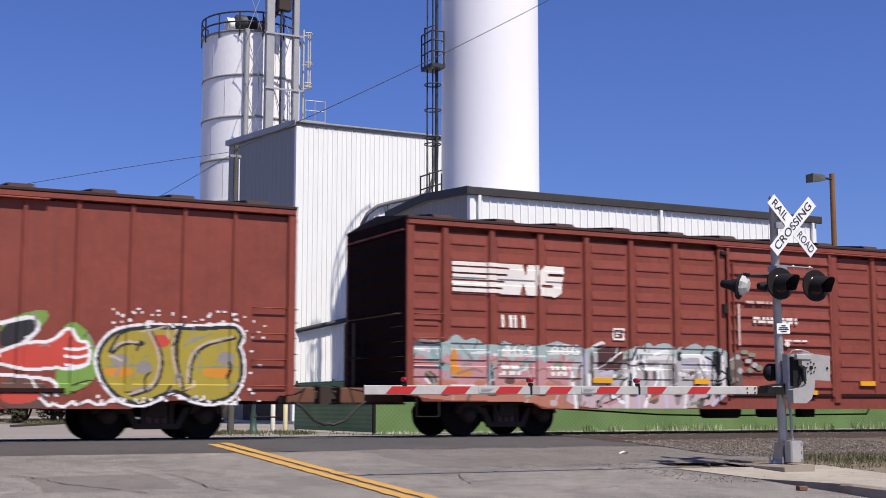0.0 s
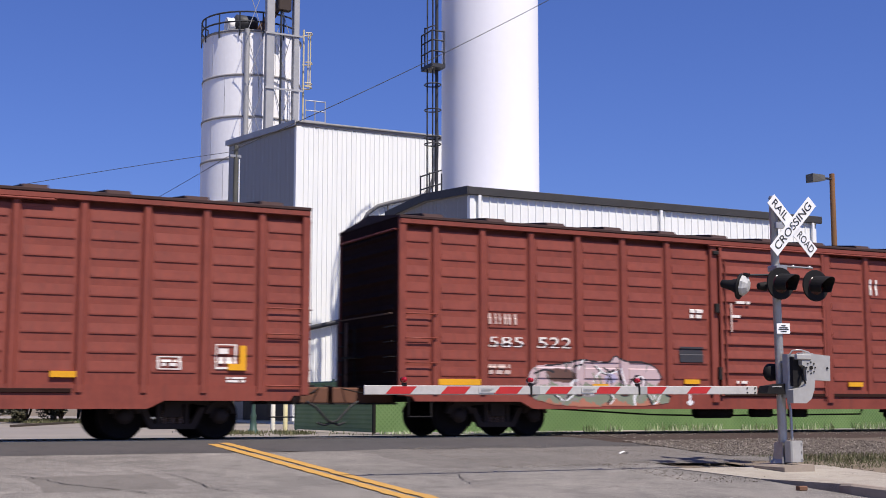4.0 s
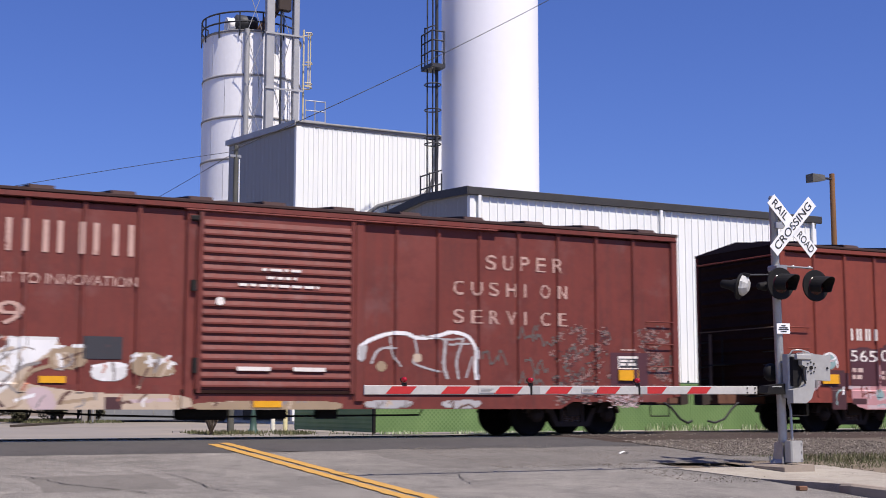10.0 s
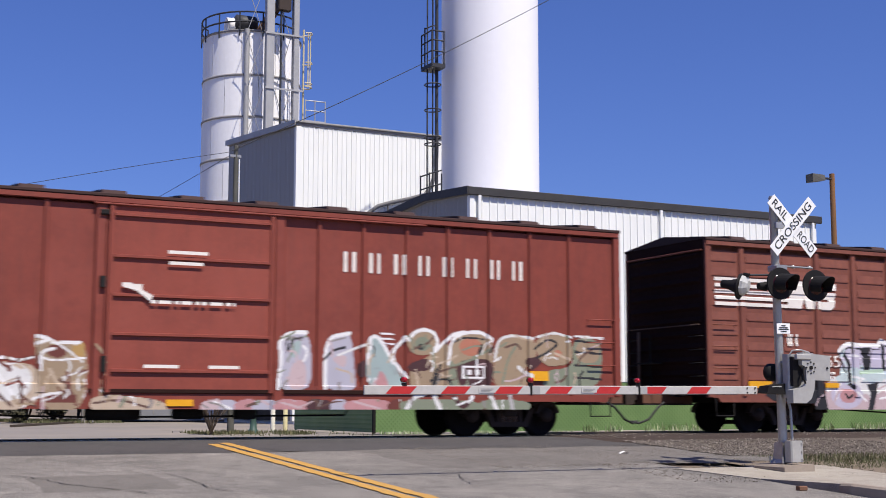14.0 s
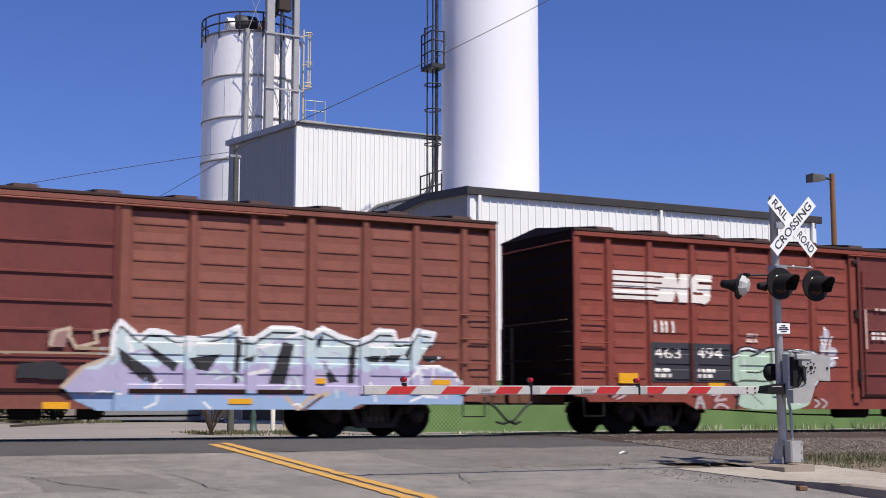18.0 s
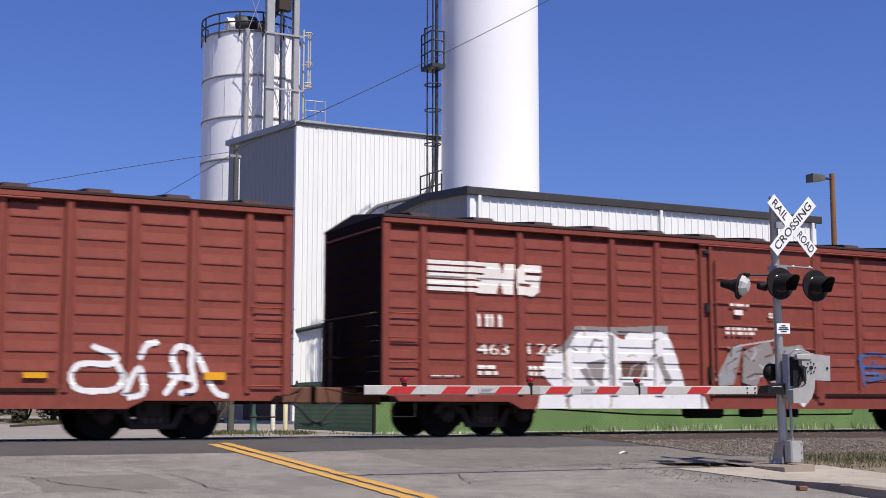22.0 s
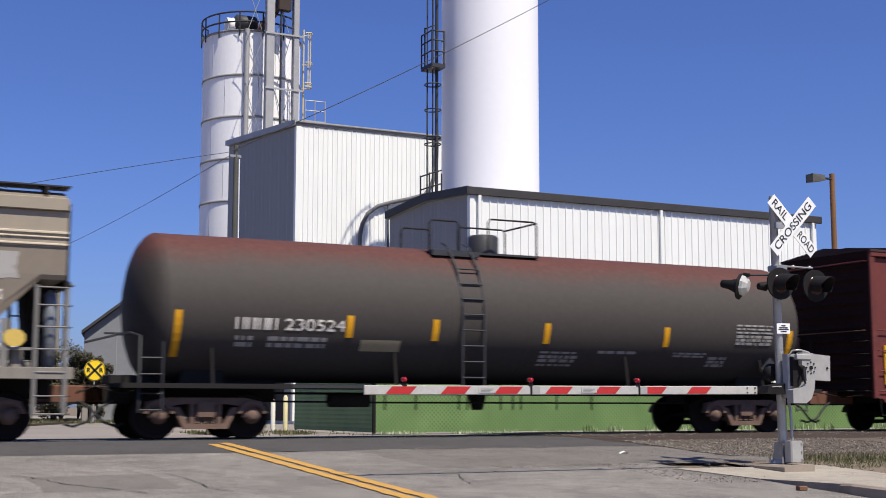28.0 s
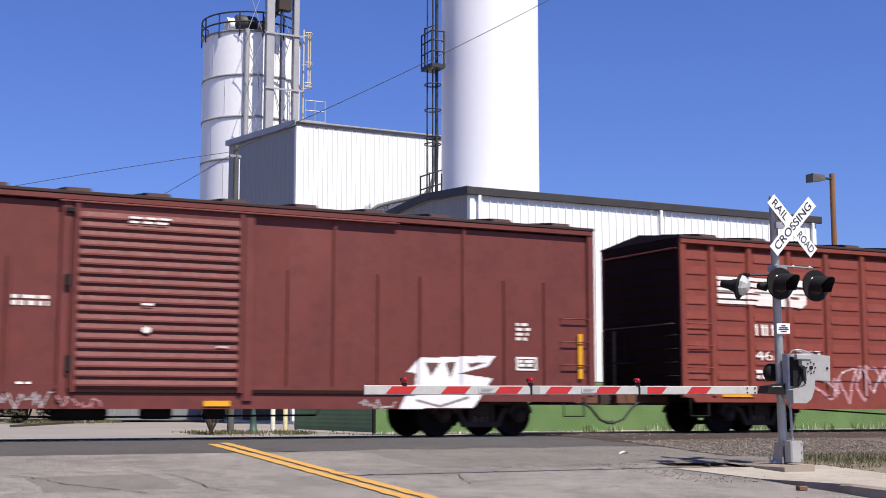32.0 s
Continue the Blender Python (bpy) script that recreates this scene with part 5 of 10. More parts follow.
M_HOPPER_PALE = surface("pale_cement_dusted_paint", (0.56, 0.485, 0.37), dark=(0.38, 0.33, 0.26), rough=0.7, big=0.8, fine=9, bump=0.08, streak=0.3)
M_HOPPER_TAN = surface("tan_dusty_hopper_paint", (0.315, 0.27, 0.205), dark=(0.23, 0.2, 0.155), light=(0.38, 0.33, 0.25), rough=0.65, big=0.5, fine=8, bump=0.03, streak=0.3)
M_HOPPER_SILL = surface("grimy_pale_sill_paint", (0.24, 0.215, 0.18), dark=(0.11, 0.095, 0.08), rough=0.8, big=1.4, fine=10, bump=0.1, streak=0.4)
M_HOPPER_GREY = surface("dull_grey_ladder_paint", (0.2, 0.19, 0.175), dark=(0.1, 0.095, 0.09), rough=0.7, big=1.5, fine=12, bump=0.05)
# blue of the reflected sky is put into the dark reservoir's colour
M_RESERVOIR = surface("sky_tinted_reservoir_paint", (0.15, 0.165, 0.19), rough=0.3, shine=0.6, big=1.5, fine=10, bump=0.02)
M_OUTLET = surface("tan_hopper_outlet", (0.27, 0.19, 0.115), rough=0.8, big=1.5, fine=12)
M_LETTER = flat_paint("white_stencil_paint", (0.78, 0.73, 0.66), 0.6, 0.35, (0.3, 0.12, 0.1))
M_LETTER_OLD = flat_paint("faded_white_stencil_paint", (0.58, 0.43, 0.37), 0.7, 0.9, (0.17, 0.05, 0.04))
M_LETTER_FAINT = flat_paint("faint_stencil_paint", (0.52, 0.33, 0.27), 0.7, 0.9, (0.16, 0.045, 0.034))
M_LETTER_GHOST = flat_paint("ghosted_stencil_paint", (0.3, 0.14, 0.11), 0.7, 0.8, (0.17, 0.05, 0.04))
M_GHOST_GREY = flat_paint("ghosted_grey_stencil", (0.11, 0.095, 0.08), 0.7, 0.7, (0.2, 0.17, 0.14))
M_HOPPER_FADE = flat_paint("faded_hopper_patch", (0.235, 0.205, 0.165), 0.7, 0.5, (0.2, 0.17, 0.135))
M_PALE_OLD = flat_paint("bleached_paint_patch", (0.36, 0.345, 0.32), 0.7, 0.9, (0.2, 0.17, 0.14))
M_PALE_GREY = flat_paint("worn_grey_stencil", (0.33, 0.32, 0.3), 0.7, 0.6, (0.06, 0.055, 0.05))
M_CREAM_PANEL = flat_paint("dirty_cream_panel", (0.32, 0.27, 0.17), 0.7, 0.4, (0.1, 0.08, 0.06))
M_BLOCK = flat_paint("black_repaint_block", (0.035, 0.035, 0.04), 0.6, 0.2)
M_MAROON_BLOCK = flat_paint("maroon_repaint_block", (0.075, 0.022, 0.028), 0.6, 0.1)
SPRAY = {"white": (0.78, 0.77, 0.75), "black": (0.02, 0.02, 0.022), "pink": (0.58, 0.29, 0.29), "palepink": (0.62, 0.46, 0.46), "teal": (0.28, 0.42, 0.4), "orange": (0.72, 0.28, 0.02),
         "olive": (0.42, 0.33, 0.035), "red": (0.62, 0.07, 0.04), "green": (0.2, 0.36, 0.06), "cream": (0.6, 0.47, 0.34), "grey": (0.3, 0.27, 0.25), "palegrey": (0.5, 0.48, 0.47), "lavender": (0.5, 0.45, 0.62),
         "mint": (0.5, 0.66, 0.5), "ice": (0.55, 0.68, 0.75), "sky": (0.2, 0.42, 0.66), "blue": (0.035, 0.06, 0.28), "tan": (0.4, 0.29, 0.18), "brown": (0.14, 0.07, 0.05), "salmon": (0.52, 0.2, 0.12), "silver": (0.33, 0.33, 0.33), "sage": (0.25, 0.28, 0.19), "paleice": (0.6, 0.71, 0.7), "palelilac": (0.6, 0.55, 0.66), "paleteal": (0.4, 0.5, 0.48), "smudge": (0.13, 0.11, 0.095),
         "palewhite": (0.68, 0.67, 0.64), "blush": (0.62, 0.47, 0.47), "rust": (0.17, 0.042, 0.028), "rose": (0.35, 0.2, 0.17), "maroon": (0.075, 0.026, 0.027), "fadedblue": (0.075, 0.12, 0.3), "paleblue": (0.34, 0.48, 0.68), "ochre": (0.5, 0.31, 0.1), "lilacgrey": (0.52, 0.5, 0.57)}


def spray(c):
    return flat_paint("spray_" + c, tuple((1.0 if "white" in c else 0.84) * k for k in SPRAY[c]), 0.6, 0.3)


class Canvas:
    """Paint on a car side: a grid of colour numbers over u (along the car) and z."""

    def __init__(self, u0, u1, z0, z1, res=0.02):
        self.u0, self.z0, self.res = u0, z0, res
        self.nu, self.nz = int((u1 - u0) / res), int((z1 - z0) / res)
        self.g = np.zeros((self.nz, self.nu), int)
        self.U, self.Z = np.meshgrid(u0 + (np.arange(self.nu) + 0.5) * res, z0 + (np.arange(self.nz) + 0.5) * res)
        self.names = [None]
        self.soft = False

    def bend(self, pts, closed):
        """Rounds the corners of a line as a spray can does."""
        if not self.soft or len(pts) < 3:
            return pts
        for k in range(2):
            new_pts = [] if closed else [pts[0]]
            for (x0, y0), (x1, y1) in zip(pts, pts[1:] + (pts[:1] if closed else [])):
                new_pts += [(x0 * 0.78 + x1 * 0.22, y0 * 0.78 + y1 * 0.22), (x0 * 0.22 + x1 * 0.78, y0 * 0.22 + y1 * 0.78)]
            pts = new_pts if closed else new_pts + [pts[-1]]
        return pts

    def ink(self, c):
        if c not in self.names:
            self.names.append(c)
        return self.names.index(c)

    def where(self, mask, c):
        self.g[mask] = 0 if c is None else self.ink(c)

    def rect(self, u0, u1, z0, z1, c):
        self.where((self.U > u0) & (self.U < u1) & (self.Z > z0) & (self.Z < z1), c)

    def inside(self, poly):
        poly = self.bend(list(poly), True)
        m = np.zeros(self.U.shape, bool)
        n = len(poly)
        for i in range(n):
            (x0, y0), (x1, y1) = poly[i], poly[(i + 1) % n]
            cross = ((y0 > self.Z) != (y1 > self.Z))
            m ^= cross & (self.U < (x1 - x0) * (self.Z - y0) / ((y1 - y0) or 1e-9) + x0)
        return m

    def poly(self, poly, c):
        self.where(self.inside(poly), c)

    def near(self, pts, w):
        m = np.zeros(self.U.shape, bool)
        ring = len(pts) > 3 and tuple(pts[0]) == tuple(pts[-1])
        pts = self.bend(list(pts[:-1]), True) if ring else self.bend(list(pts), False)
        if ring:
            pts = pts + pts[:1]
        i0 = max(0, int((min(q[0] for q in pts) - w - self.u0) / self.res))
        i1 = max(i0 + 1, int((max(q[0] for q in pts) + w - self.u0) / self.res) + 2)
        U, Z, part_m = self.U[:, i0:i1], self.Z[:, i0:i1], m[:, i0:i1]
        for (x0, y0), (x1, y1) in zip(pts[:-1], pts[1:]):
            dx, dy = x1 - x0, y1 - y0
            t = np.clip(((U - x0) * dx + (Z - y0) * dy) / (dx * dx + dy * dy + 1e-9), 0, 1)
            part_m |= (U - x0 - t * dx) ** 2 + (Z - y0 - t * dy) ** 2 < (w / 2) ** 2
        return m

    def stroke(self, pts, w, c):
        self.where(self.near(pts, w), c)

    def disc(self, u, z, ru, rz, c):
        self.where(((self.U - u) / ru) ** 2 + ((self.Z - z) / rz) ** 2 < 1, c)

    def text(self, s, u0, u1, z0, z1, c):
        """Real characters of the built-in font, fitted to a box."""
        tris = glyphs(s)
        m = np.zeros(self.U.shape, bool)
        for t in tris:
            p = [(u0 + x * (u1 - u0), z0 + y * (z1 - z0)) for x, y in t]
            a = [(p[(k + 1) % 3][0] - p[k][0]) * (self.Z - p[k][1]) - (p[(k + 1) % 3][1] - p[k][1]) * (self.U - p[k][0]) for k in range(3)]
            m |= ((a[0] >= 0) & (a[1] >= 0) & (a[2] >= 0)) | ((a[0] <= 0) & (a[1] <= 0) & (a[2] <= 0))
        self.where(m, c)

    def bars(self, n, u0, u1, z0, z1, c, gap=0.3):
        """Plain bars in a row."""
        w = (u1 - u0) / n
        for k in range(n):
            self.rect(u0 + k * w, u0 + (k + 1 - gap) * w, z0, z1, c)

    def lines(self, rows, u0, u1, z0, z1, c, seed=0):
        """Unreadable small print as broken bars."""
        rnd = random.Random(seed)
        h = (z1 - z0) / rows
        for k in range(rows):
            u = u0
            while u < u1 - 0.04:
                w = rnd.uniform(0.06, 0.25)
                self.rect(u, min(u + w, u1), z0 + k * h + h * 0.25, z0 + (k + 1) * h - h * 0.12, c)
                u += w + 0.05

    def wear(self, seed, amount):
        rnd = np.random.RandomState(seed)
        self.g[rnd.random_sample(self.g.shape) < amount] = 0

    def apply(self, parent, relief, y, name, colours, label, small=45, lift=0.006):
        """Lays the paint as thin skins over the relief of the side, one mesh a colour."""
        us = self.u0 + np.arange(self.nu + 1) * self.res
        zs = self.z0 + np.arange(self.nz + 1) * self.res
        H = relief(us[None, :] + 0 * zs[:, None], zs[:, None] + 0 * us[None, :]) + lift
        ids = self.pieces()
        size = np.bincount(ids.ravel()) if ids.max() else np.array([0])
        meshes, corner = {}, {}
        for j, i in zip(*np.nonzero(self.g)):
            one = int(ids[j, i]) if size[ids[j, i]] >= small else 0
            key = (int(self.g[j, i]), one)
            m = meshes.setdefault(key, Mesh())
            quad = []
            for p, q in ((j, i), (j, i + 1), (j + 1, i + 1), (j + 1, i)):
                at = (key, p, q)
                if at not in corner:
                    corner[at] = len(m.v)
                    m.v.append((us[q], y - H[p, q], zs[p]))
                quad.append(corner[at])
            m.f.append(tuple(quad))
            m.s.append(False)
        for (c, one), m in meshes.items():
            ob = part(name if one else name + "_specks", m, colours(self.names[c]), parent, label)
            if not one:
                ob["kind"] = "stuff"

    def pieces(self):
        """Numbers the connected fields of one colour."""
        ids = np.zeros(self.g.shape, int)
        n = 0
        for j, i in zip(*np.nonzero(self.g)):
            if ids[j, i]:
                continue
            n += 1
            c = self.g[j, i]
            todo = [(j, i)]
            ids[j, i] = n
            while todo:
                a, b = todo.pop()
                for p, q in ((a + 1, b), (a - 1, b), (a, b + 1), (a, b - 1)):
                    if 0 <= p < self.nz and 0 <= q < self.nu and not ids[p, q] and self.g[p, q] == c:
                        ids[p, q] = n
                        todo.append((p, q))
        return ids


GLYPHS = {}


def glyphs(s):
    """The triangles of a line of characters in a unit box."""
    if s not in GLYPHS:
        cu = bpy.data.curves.new("glyph", "FONT")
        cu.body = s
        ob = new("glyph", cu)
        me = bpy.data.meshes.new_from_object(ob.evaluated_get(bpy.context.evaluated_depsgraph_get()))
        bpy.data.objects.remove(ob)
        me.calc_loop_triangles()
        co = [(v.co.x, v.co.y) for v in me.vertices]
        x0, x1 = min(c[0] for c in co), max(c[0] for c in co)
        y0, y1 = min(c[1] for c in co), max(c[1] for c in co)
        GLYPHS[s] = [[((co[i][0] - x0) / (x1 - x0), (co[i][1] - y0) / (y1 - y0)) for i in t.vertices] for t in me.loop_triangles]
        bpy.data.meshes.remove(me)
    return GLYPHS[s]


# ---- running gear ----
def wheelset_mesh():
    m = Mesh()
    m.rod((0, -1.02, 0), (0, 1.02, 0), 0.075, 10)
    for s in (-1, 1):
        prof = [(0.66, 0.11), (0.66, 0.36), (0.665, 0.45), (0.69, 0.455), (0.7, 0.425), (0.79, 0.42), (0.79, 0.36), (0.75, 0.34), (0.74, 0.14), (0.8, 0.12), (0.8, 0.05)]
        m.lathe([(w * s, r) for w, r in (prof if s > 0 else prof)], "y", (0, 0, 0), 28)
    return m


def truck_mesh():
    m = Mesh()
    for s in (-1, 1):
        y0, y1 = sorted((s * 0.93, s * 1.06))
        m.slab([(-1.12, 0.56), (-0.72, 0.62), (-0.4, 0.66), (0.4, 0.66), (0.72, 0.62), (1.12, 0.56), (1.12, 0.7), (0.75, 0.78), (-0.75, 0.78), (-1.12, 0.7)], y0, y1)
        m.slab([(-0.62, 0.6), (-0.42, 0.2), (0.42, 0.2), (0.62, 0.6), (0.5, 0.6), (0.34, 0.3), (-0.34, 0.3), (-0.5, 0.6)], y0, y1)
        for x in (-0.3, 0.22):
            m.box(x, x + 0.08, y0 + 0.01, y1 - 0.01, 0.28, 0.68)
        for x in (-0.89, 0.89):
            m.box(x - 0.17, x + 0.17, y0, y1, 0.4, 0.62, 0.02)
            arc = [math.radians(a) for a in (10, 35, 62, 90, 118, 145, 170)]
            m.slab([(x + 0.3 * math.cos(a), 0.44 + 0.3 * math.sin(a)) for a in arc] + [(x + 0.22 * math.cos(a), 0.44 + 0.22 * math.sin(a)) for a in reversed(arc)], *((y0 - 0.05, y1) if s < 0 else (y0, y1 + 0.05)))
            m.lathe([(0.0, 0.15), (0.04, 0.15), (0.07, 0.11), (0.12, 0.1), (0.125, 0.02)] if s > 0 else [(0.0, 0.15), (-0.04, 0.15), (-0.07, 0.11), (-0.12, 0.1), (-0.125, 0.02)], "y", (x, s * 1.04, 0.44), 16)
    m.box(-0.17, 0.17, -1.1, 1.1, 0.42, 0.7, 0.03)
    m.box(-0.8, 0.8, -0.5, -0.42, 0.3, 0.38)
    return m


def springs_mesh(s):
    m = Mesh()
    m.lathe([(0.3 + 0.02 * k, 0.066 if k % 2 else 0.05) for k in range(13)], "z", (0, s * 1.0, 0), 10, False)
    return m


TRUCK_DATA = {}
WHEELS = []


def truck(parent, cx, mat):
    if not TRUCK_DATA:
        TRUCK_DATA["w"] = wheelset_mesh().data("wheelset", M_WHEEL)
        TRUCK_DATA["s"] = springs_mesh(-1).data("spring", M_TRUCK)
    key = mat.name
    if key not in TRUCK_DATA:
        TRUCK_DATA[key] = truck_mesh().data("truck", mat)
    t = part("truck", TRUCK_DATA[key], None, parent, "", (cx, 0, 0))
    for dx in (-0.89, 0.89):
        WHEELS.append((part("wheelset", TRUCK_DATA["w"], None, t, "", (dx, 0, 0.44)), dx))
    for dx in (-0.14, 0.0, 0.14):
        part("spring", TRUCK_DATA["s"], None, t, "", (dx, 0, 0))
    return t


def coupler(parent, x, side, sill_mat):
    """Draft sill, coupler and air hose at one end; side is -1 or 1."""
    d = side
    a, b = sorted((x - d * 0.5, x + d * 0.9))
    part("draft_sill", Mesh().box(a, b, -0.3, 0.3, 0.68, 1.0, 0.02), sill_mat, parent, "rusty draft sill")
    part("sill_flange", Mesh().box(a, b, -0.38, 0.38, 0.66, 0.69), M_UNDER, parent)
    c = Mesh()
    a, b = sorted((x + d * 0.85, x + d * 1.14))
    c.box(a, b, -0.09, 0.09, 0.74, 0.94, 0.03)
    a, b = sorted((x + d * 1.06, x + d * 1.28))
    c.slab([(a, 0.66), (b, 0.68), (b, 1.0), (a, 1.02)], -0.2, 0.12)
    part("coupler", c, M_TRUCK_DARK, parent)
    h = [(x + d * 0.4, -0.42, 0.72), (x + d * 0.6, -0.45, 0.6), (x + d * 0.85, -0.45, 0.34), (x + d * 1.1, -0.4, 0.25), (x + d * 1.26, -0.35, 0.3)]
    part("air_hose", Mesh().tube(h, 0.028, 6), M_HOSE, parent)
    part("cut_lever", Mesh().tube([(x + d * 0.25, -1.35, 0.9), (x + d * 0.3, -0.8, 0.85), (x + d * 0.7, -0.3, 0.98), (x + d * 1.05, -0.1, 1.04)], 0.013, 5), M_UNDER, parent)


HW = 1.5
EAVE = 4.4
DOOR = (7.92, 10.98)
CARS = []


def car_root(name, label, left, category="boxcar"):
    root = thing(name, label, category, "freight train", (left + 93.513, TRACK_Y, 0))
    CARS.append((root, left))
    return root


def boxcar(label, left, mat, style, door, door_mat=None, truck_mat=None, ends=(-0.09, 18.85), posts_low=False):
    """A long boxcar; its own space runs from u = 0 at the trailing west end, near side at y = -HW."""
    root = car_root("boxcar", label, left)
    U0, L = ends
    rib = style == "ribbed"
    if rib:
        posts = [0.78, 1.86, 3.02, 4.17, 5.32, 6.5, 7.72, 11.14, 12.38, 13.54, 14.7, 15.84, 16.94, 18.02]
    else:
        posts = [0.96, 1.92, 2.88, 3.86, 4.83, 5.82, 6.8, 7.72, 11.14, 11.93, 12.86, 13.8, 14.72, 15.68, 16.64, 17.6]
    pw, ph = (0.085, 0.055) if rib else (0.045, 0.045)
    sill0, sill1 = 0.72, 0.57
    part("body_core", Mesh().box(U0 + 0.03, L - 0.03, -HW + 0.012, HW - 0.012, 0.95, EAVE - 0.44), mat, root)
    part("top_plate", Mesh().box(U0 + 0.03, L - 0.03, -HW + 0.14, HW - 0.14, EAVE - 0.44, EAVE - 0.02), mat, root)
    beads = [1.27 + 0.335 * k for k in range(9)] if rib else []
    zt = 4.2
    bead_data = {}
    edges = [U0] + posts + [L]
    for k in range(len(edges) - 1):
        a, b = edges[k], edges[k + 1]
        if a < 9.4 < b:
            continue
        top = EAVE - (0.26 if rib else 0.185)
        m = Mesh()
        m.face([(a, -HW, 0.85), (b, -HW, 0.85), (b, -HW, top), (a, -HW, top)])
        m.face([(a, -HW, top), (b, -HW, top), (b, -HW + 0.03, top), (a, -HW + 0.03, top)])
        m.face([(a, -HW + 0.03, top), (b, -HW + 0.03, top), (b, -HW + 0.03, EAVE - 0.46), (a, -HW + 0.03, EAVE - 0.46)])
        part("side_panel", m, mat, root)
        if rib and b - a > 0.4:
            w = round(b - a - 2 * pw - 0.12, 2)
            if w not in bead_data:
                bm_ = Mesh()
                bm_.loft([[(x, -HW + 0.01, -0.05), (x, -HW - 0.015, -0.045), (x, -HW - 0.016, -0.02), (x, -HW - 0.007, 0.07), (x, -HW + 0.005, 0.2)] for x in (-w / 2, w / 2)], True, True)
                bead_data[w] = bm_.data("panel_rib", mat)
            for z in beads:
                part("panel_rib", bead_data[w], None, root, "", ((a + b) / 2, 0, z))
    pmesh = Mesh()
    pmesh.loft([[(-pw, -HW, z), (-pw * 0.6, -HW - ph, z), (pw * 0.6, -HW - ph, z), (pw, -HW, z)] for z in (0.86, zt + 0.04)], True, False)
    pdata = pmesh.data("side_post", mat)
    short = Mesh()
    short.loft([[(-pw, -HW, z), (-pw * 0.6, -HW - ph, z), (pw * 0.6, -HW - ph, z), (pw, -HW, z)] for z in (0.86, 3.2)], True, False)
    sdata = short.data("side_post", mat)
    for k, u in enumerate(posts):
        if 7.6 < u < 11.2:
            continue
        part("side_post", sdata if posts_low and k % 3 != 1 else pdata, None, root, "", (u, 0, 0))
    for u in (7.76, 11.12):
        part("door_post", Mesh().box(u - 0.1, u + 0.1, -HW - 0.07, -HW, 0.72, EAVE - 0.1, 0.02), mat, root)
    for y0, y1 in ((-HW - 0.03, -HW + 0.05), (HW - 0.05, HW + 0.03)):
        part("side_sill", Mesh().slab([(U0, 0.82), (U0 + 0.28, 0.82), (U0 + 0.36, sill0), (2.75, sill0), (3.05, sill1), (L - 3.05, sill1), (L - 2.75, sill0), (L - 0.36, sill0), (L - 0.28, 0.82), (L, 0.82), (L, 1.0), (U0, 1.0)], y0, y1), mat, root)
    for y in (-HW - 0.085, HW + 0.005):
        part("eave_rail", Mesh().box(U0, L, y, y + 0.085, EAVE - 0.15, EAVE - 0.045, 0.012), mat, root)
        part("roof_edge", Mesh().box(U0 - 0.02, L + 0.02, y - 0.012, y + 0.1, EAVE - 0.042, EAVE + 0.02, 0.01), M_CARROOF, root, "dark brown roof edge")
        part("corner_post", Mesh().box(U0 - 0.02, U0 + 0.14, y + 0.02, y + 0.085, 0.84, EAVE, 0.01), mat, root)
        part("corner_post", Mesh().box(L - 0.14, L + 0.02, y + 0.02, y + 0.085, 0.84, EAVE, 0.01), mat, root)
    # roof with raised seams
    r = Mesh()
    r.loft([[(u, -HW - 0.03, EAVE), (u, -HW - 0.03, EAVE + 0.02), (u, 0, EAVE + 0.2), (u, HW + 0.03, EAVE + 0.02), (u, HW + 0.03, EAVE)] for u in (U0 - 0.02, L + 0.02)], True, True)
    part("roof", r, M_CARROOF, root, "dusty dark roof with raised seams")
    seam = Mesh()
    seam.loft([[(u, -HW - 0.02, EAVE + 0.03), (u, -HW + 0.06, EAVE + 0.1), (u, 0, EAVE + 0.26), (u, HW - 0.06, EAVE + 0.1), (u, HW + 0.02, EAVE + 0.03)] for u in (-0.22, 0.22)], True, True)
    sd = seam.data("roof_seam", M_CARROOF)
    for k in range(13):
        part("roof_seam", sd, None, root, "", (0.75 + k * (L - 1.5) / 12, 0, 0))
    # corrugated ends, coloured darker than the sides for shade and soot
    for x, d in ((U0, -1), (L, 1)):
        e = Mesh()
        e.face([(x, -HW + 0.02, 0.86), (x, HW - 0.02, 0.86), (x, HW - 0.02, EAVE), (x, 0, EAVE + 0.17), (x, -HW + 0.02, EAVE)][::-d])
        z = 1.05
        while z < 4.2:
            y1 = HW - 0.14
            e.loft([[(x, y, z - 0.07), (x + d * 0.06, y * 0.97, z), (x, y, z + 0.1)] for y in (-y1, y1)], True, d > 0)
            z += 0.3
        part("car_end", e, M_CAREND, root, "corrugated car end, soot and shade in its dark colour")
        for y in (-1.2, 1.2):
            for z in steps(1.0, 2.2, 4):
                part("grab_iron", Mesh().tube([(x, y - 0.24, z), (x + d * 0.09, y - 0.23, z), (x + d * 0.09, y + 0.23, z), (x, y + 0.24, z)], 0.012, 5), M_UNDER, root)
        part("end_cap", Mesh().box(min(x, x + d * 0.075), max(x, x + d * 0.075), -HW + 0.05, HW - 0.05, EAVE - 0.27, EAVE - 0.235, 0.008), mat, root)
        part("end_rail", Mesh().rod((x + d * 0.11, -HW + 0.1, 2.46), (x + d * 0.11, HW - 0.1, 2.46), 0.014, 6), M_TRUCK, root)
        part("ladder_stile", Mesh().box(min(x + d * 0.08, x + d * 0.11), max(x + d * 0.08, x + d * 0.11), 0.92, 1.0, 0.95, 2.4), M_TRUCK, root)
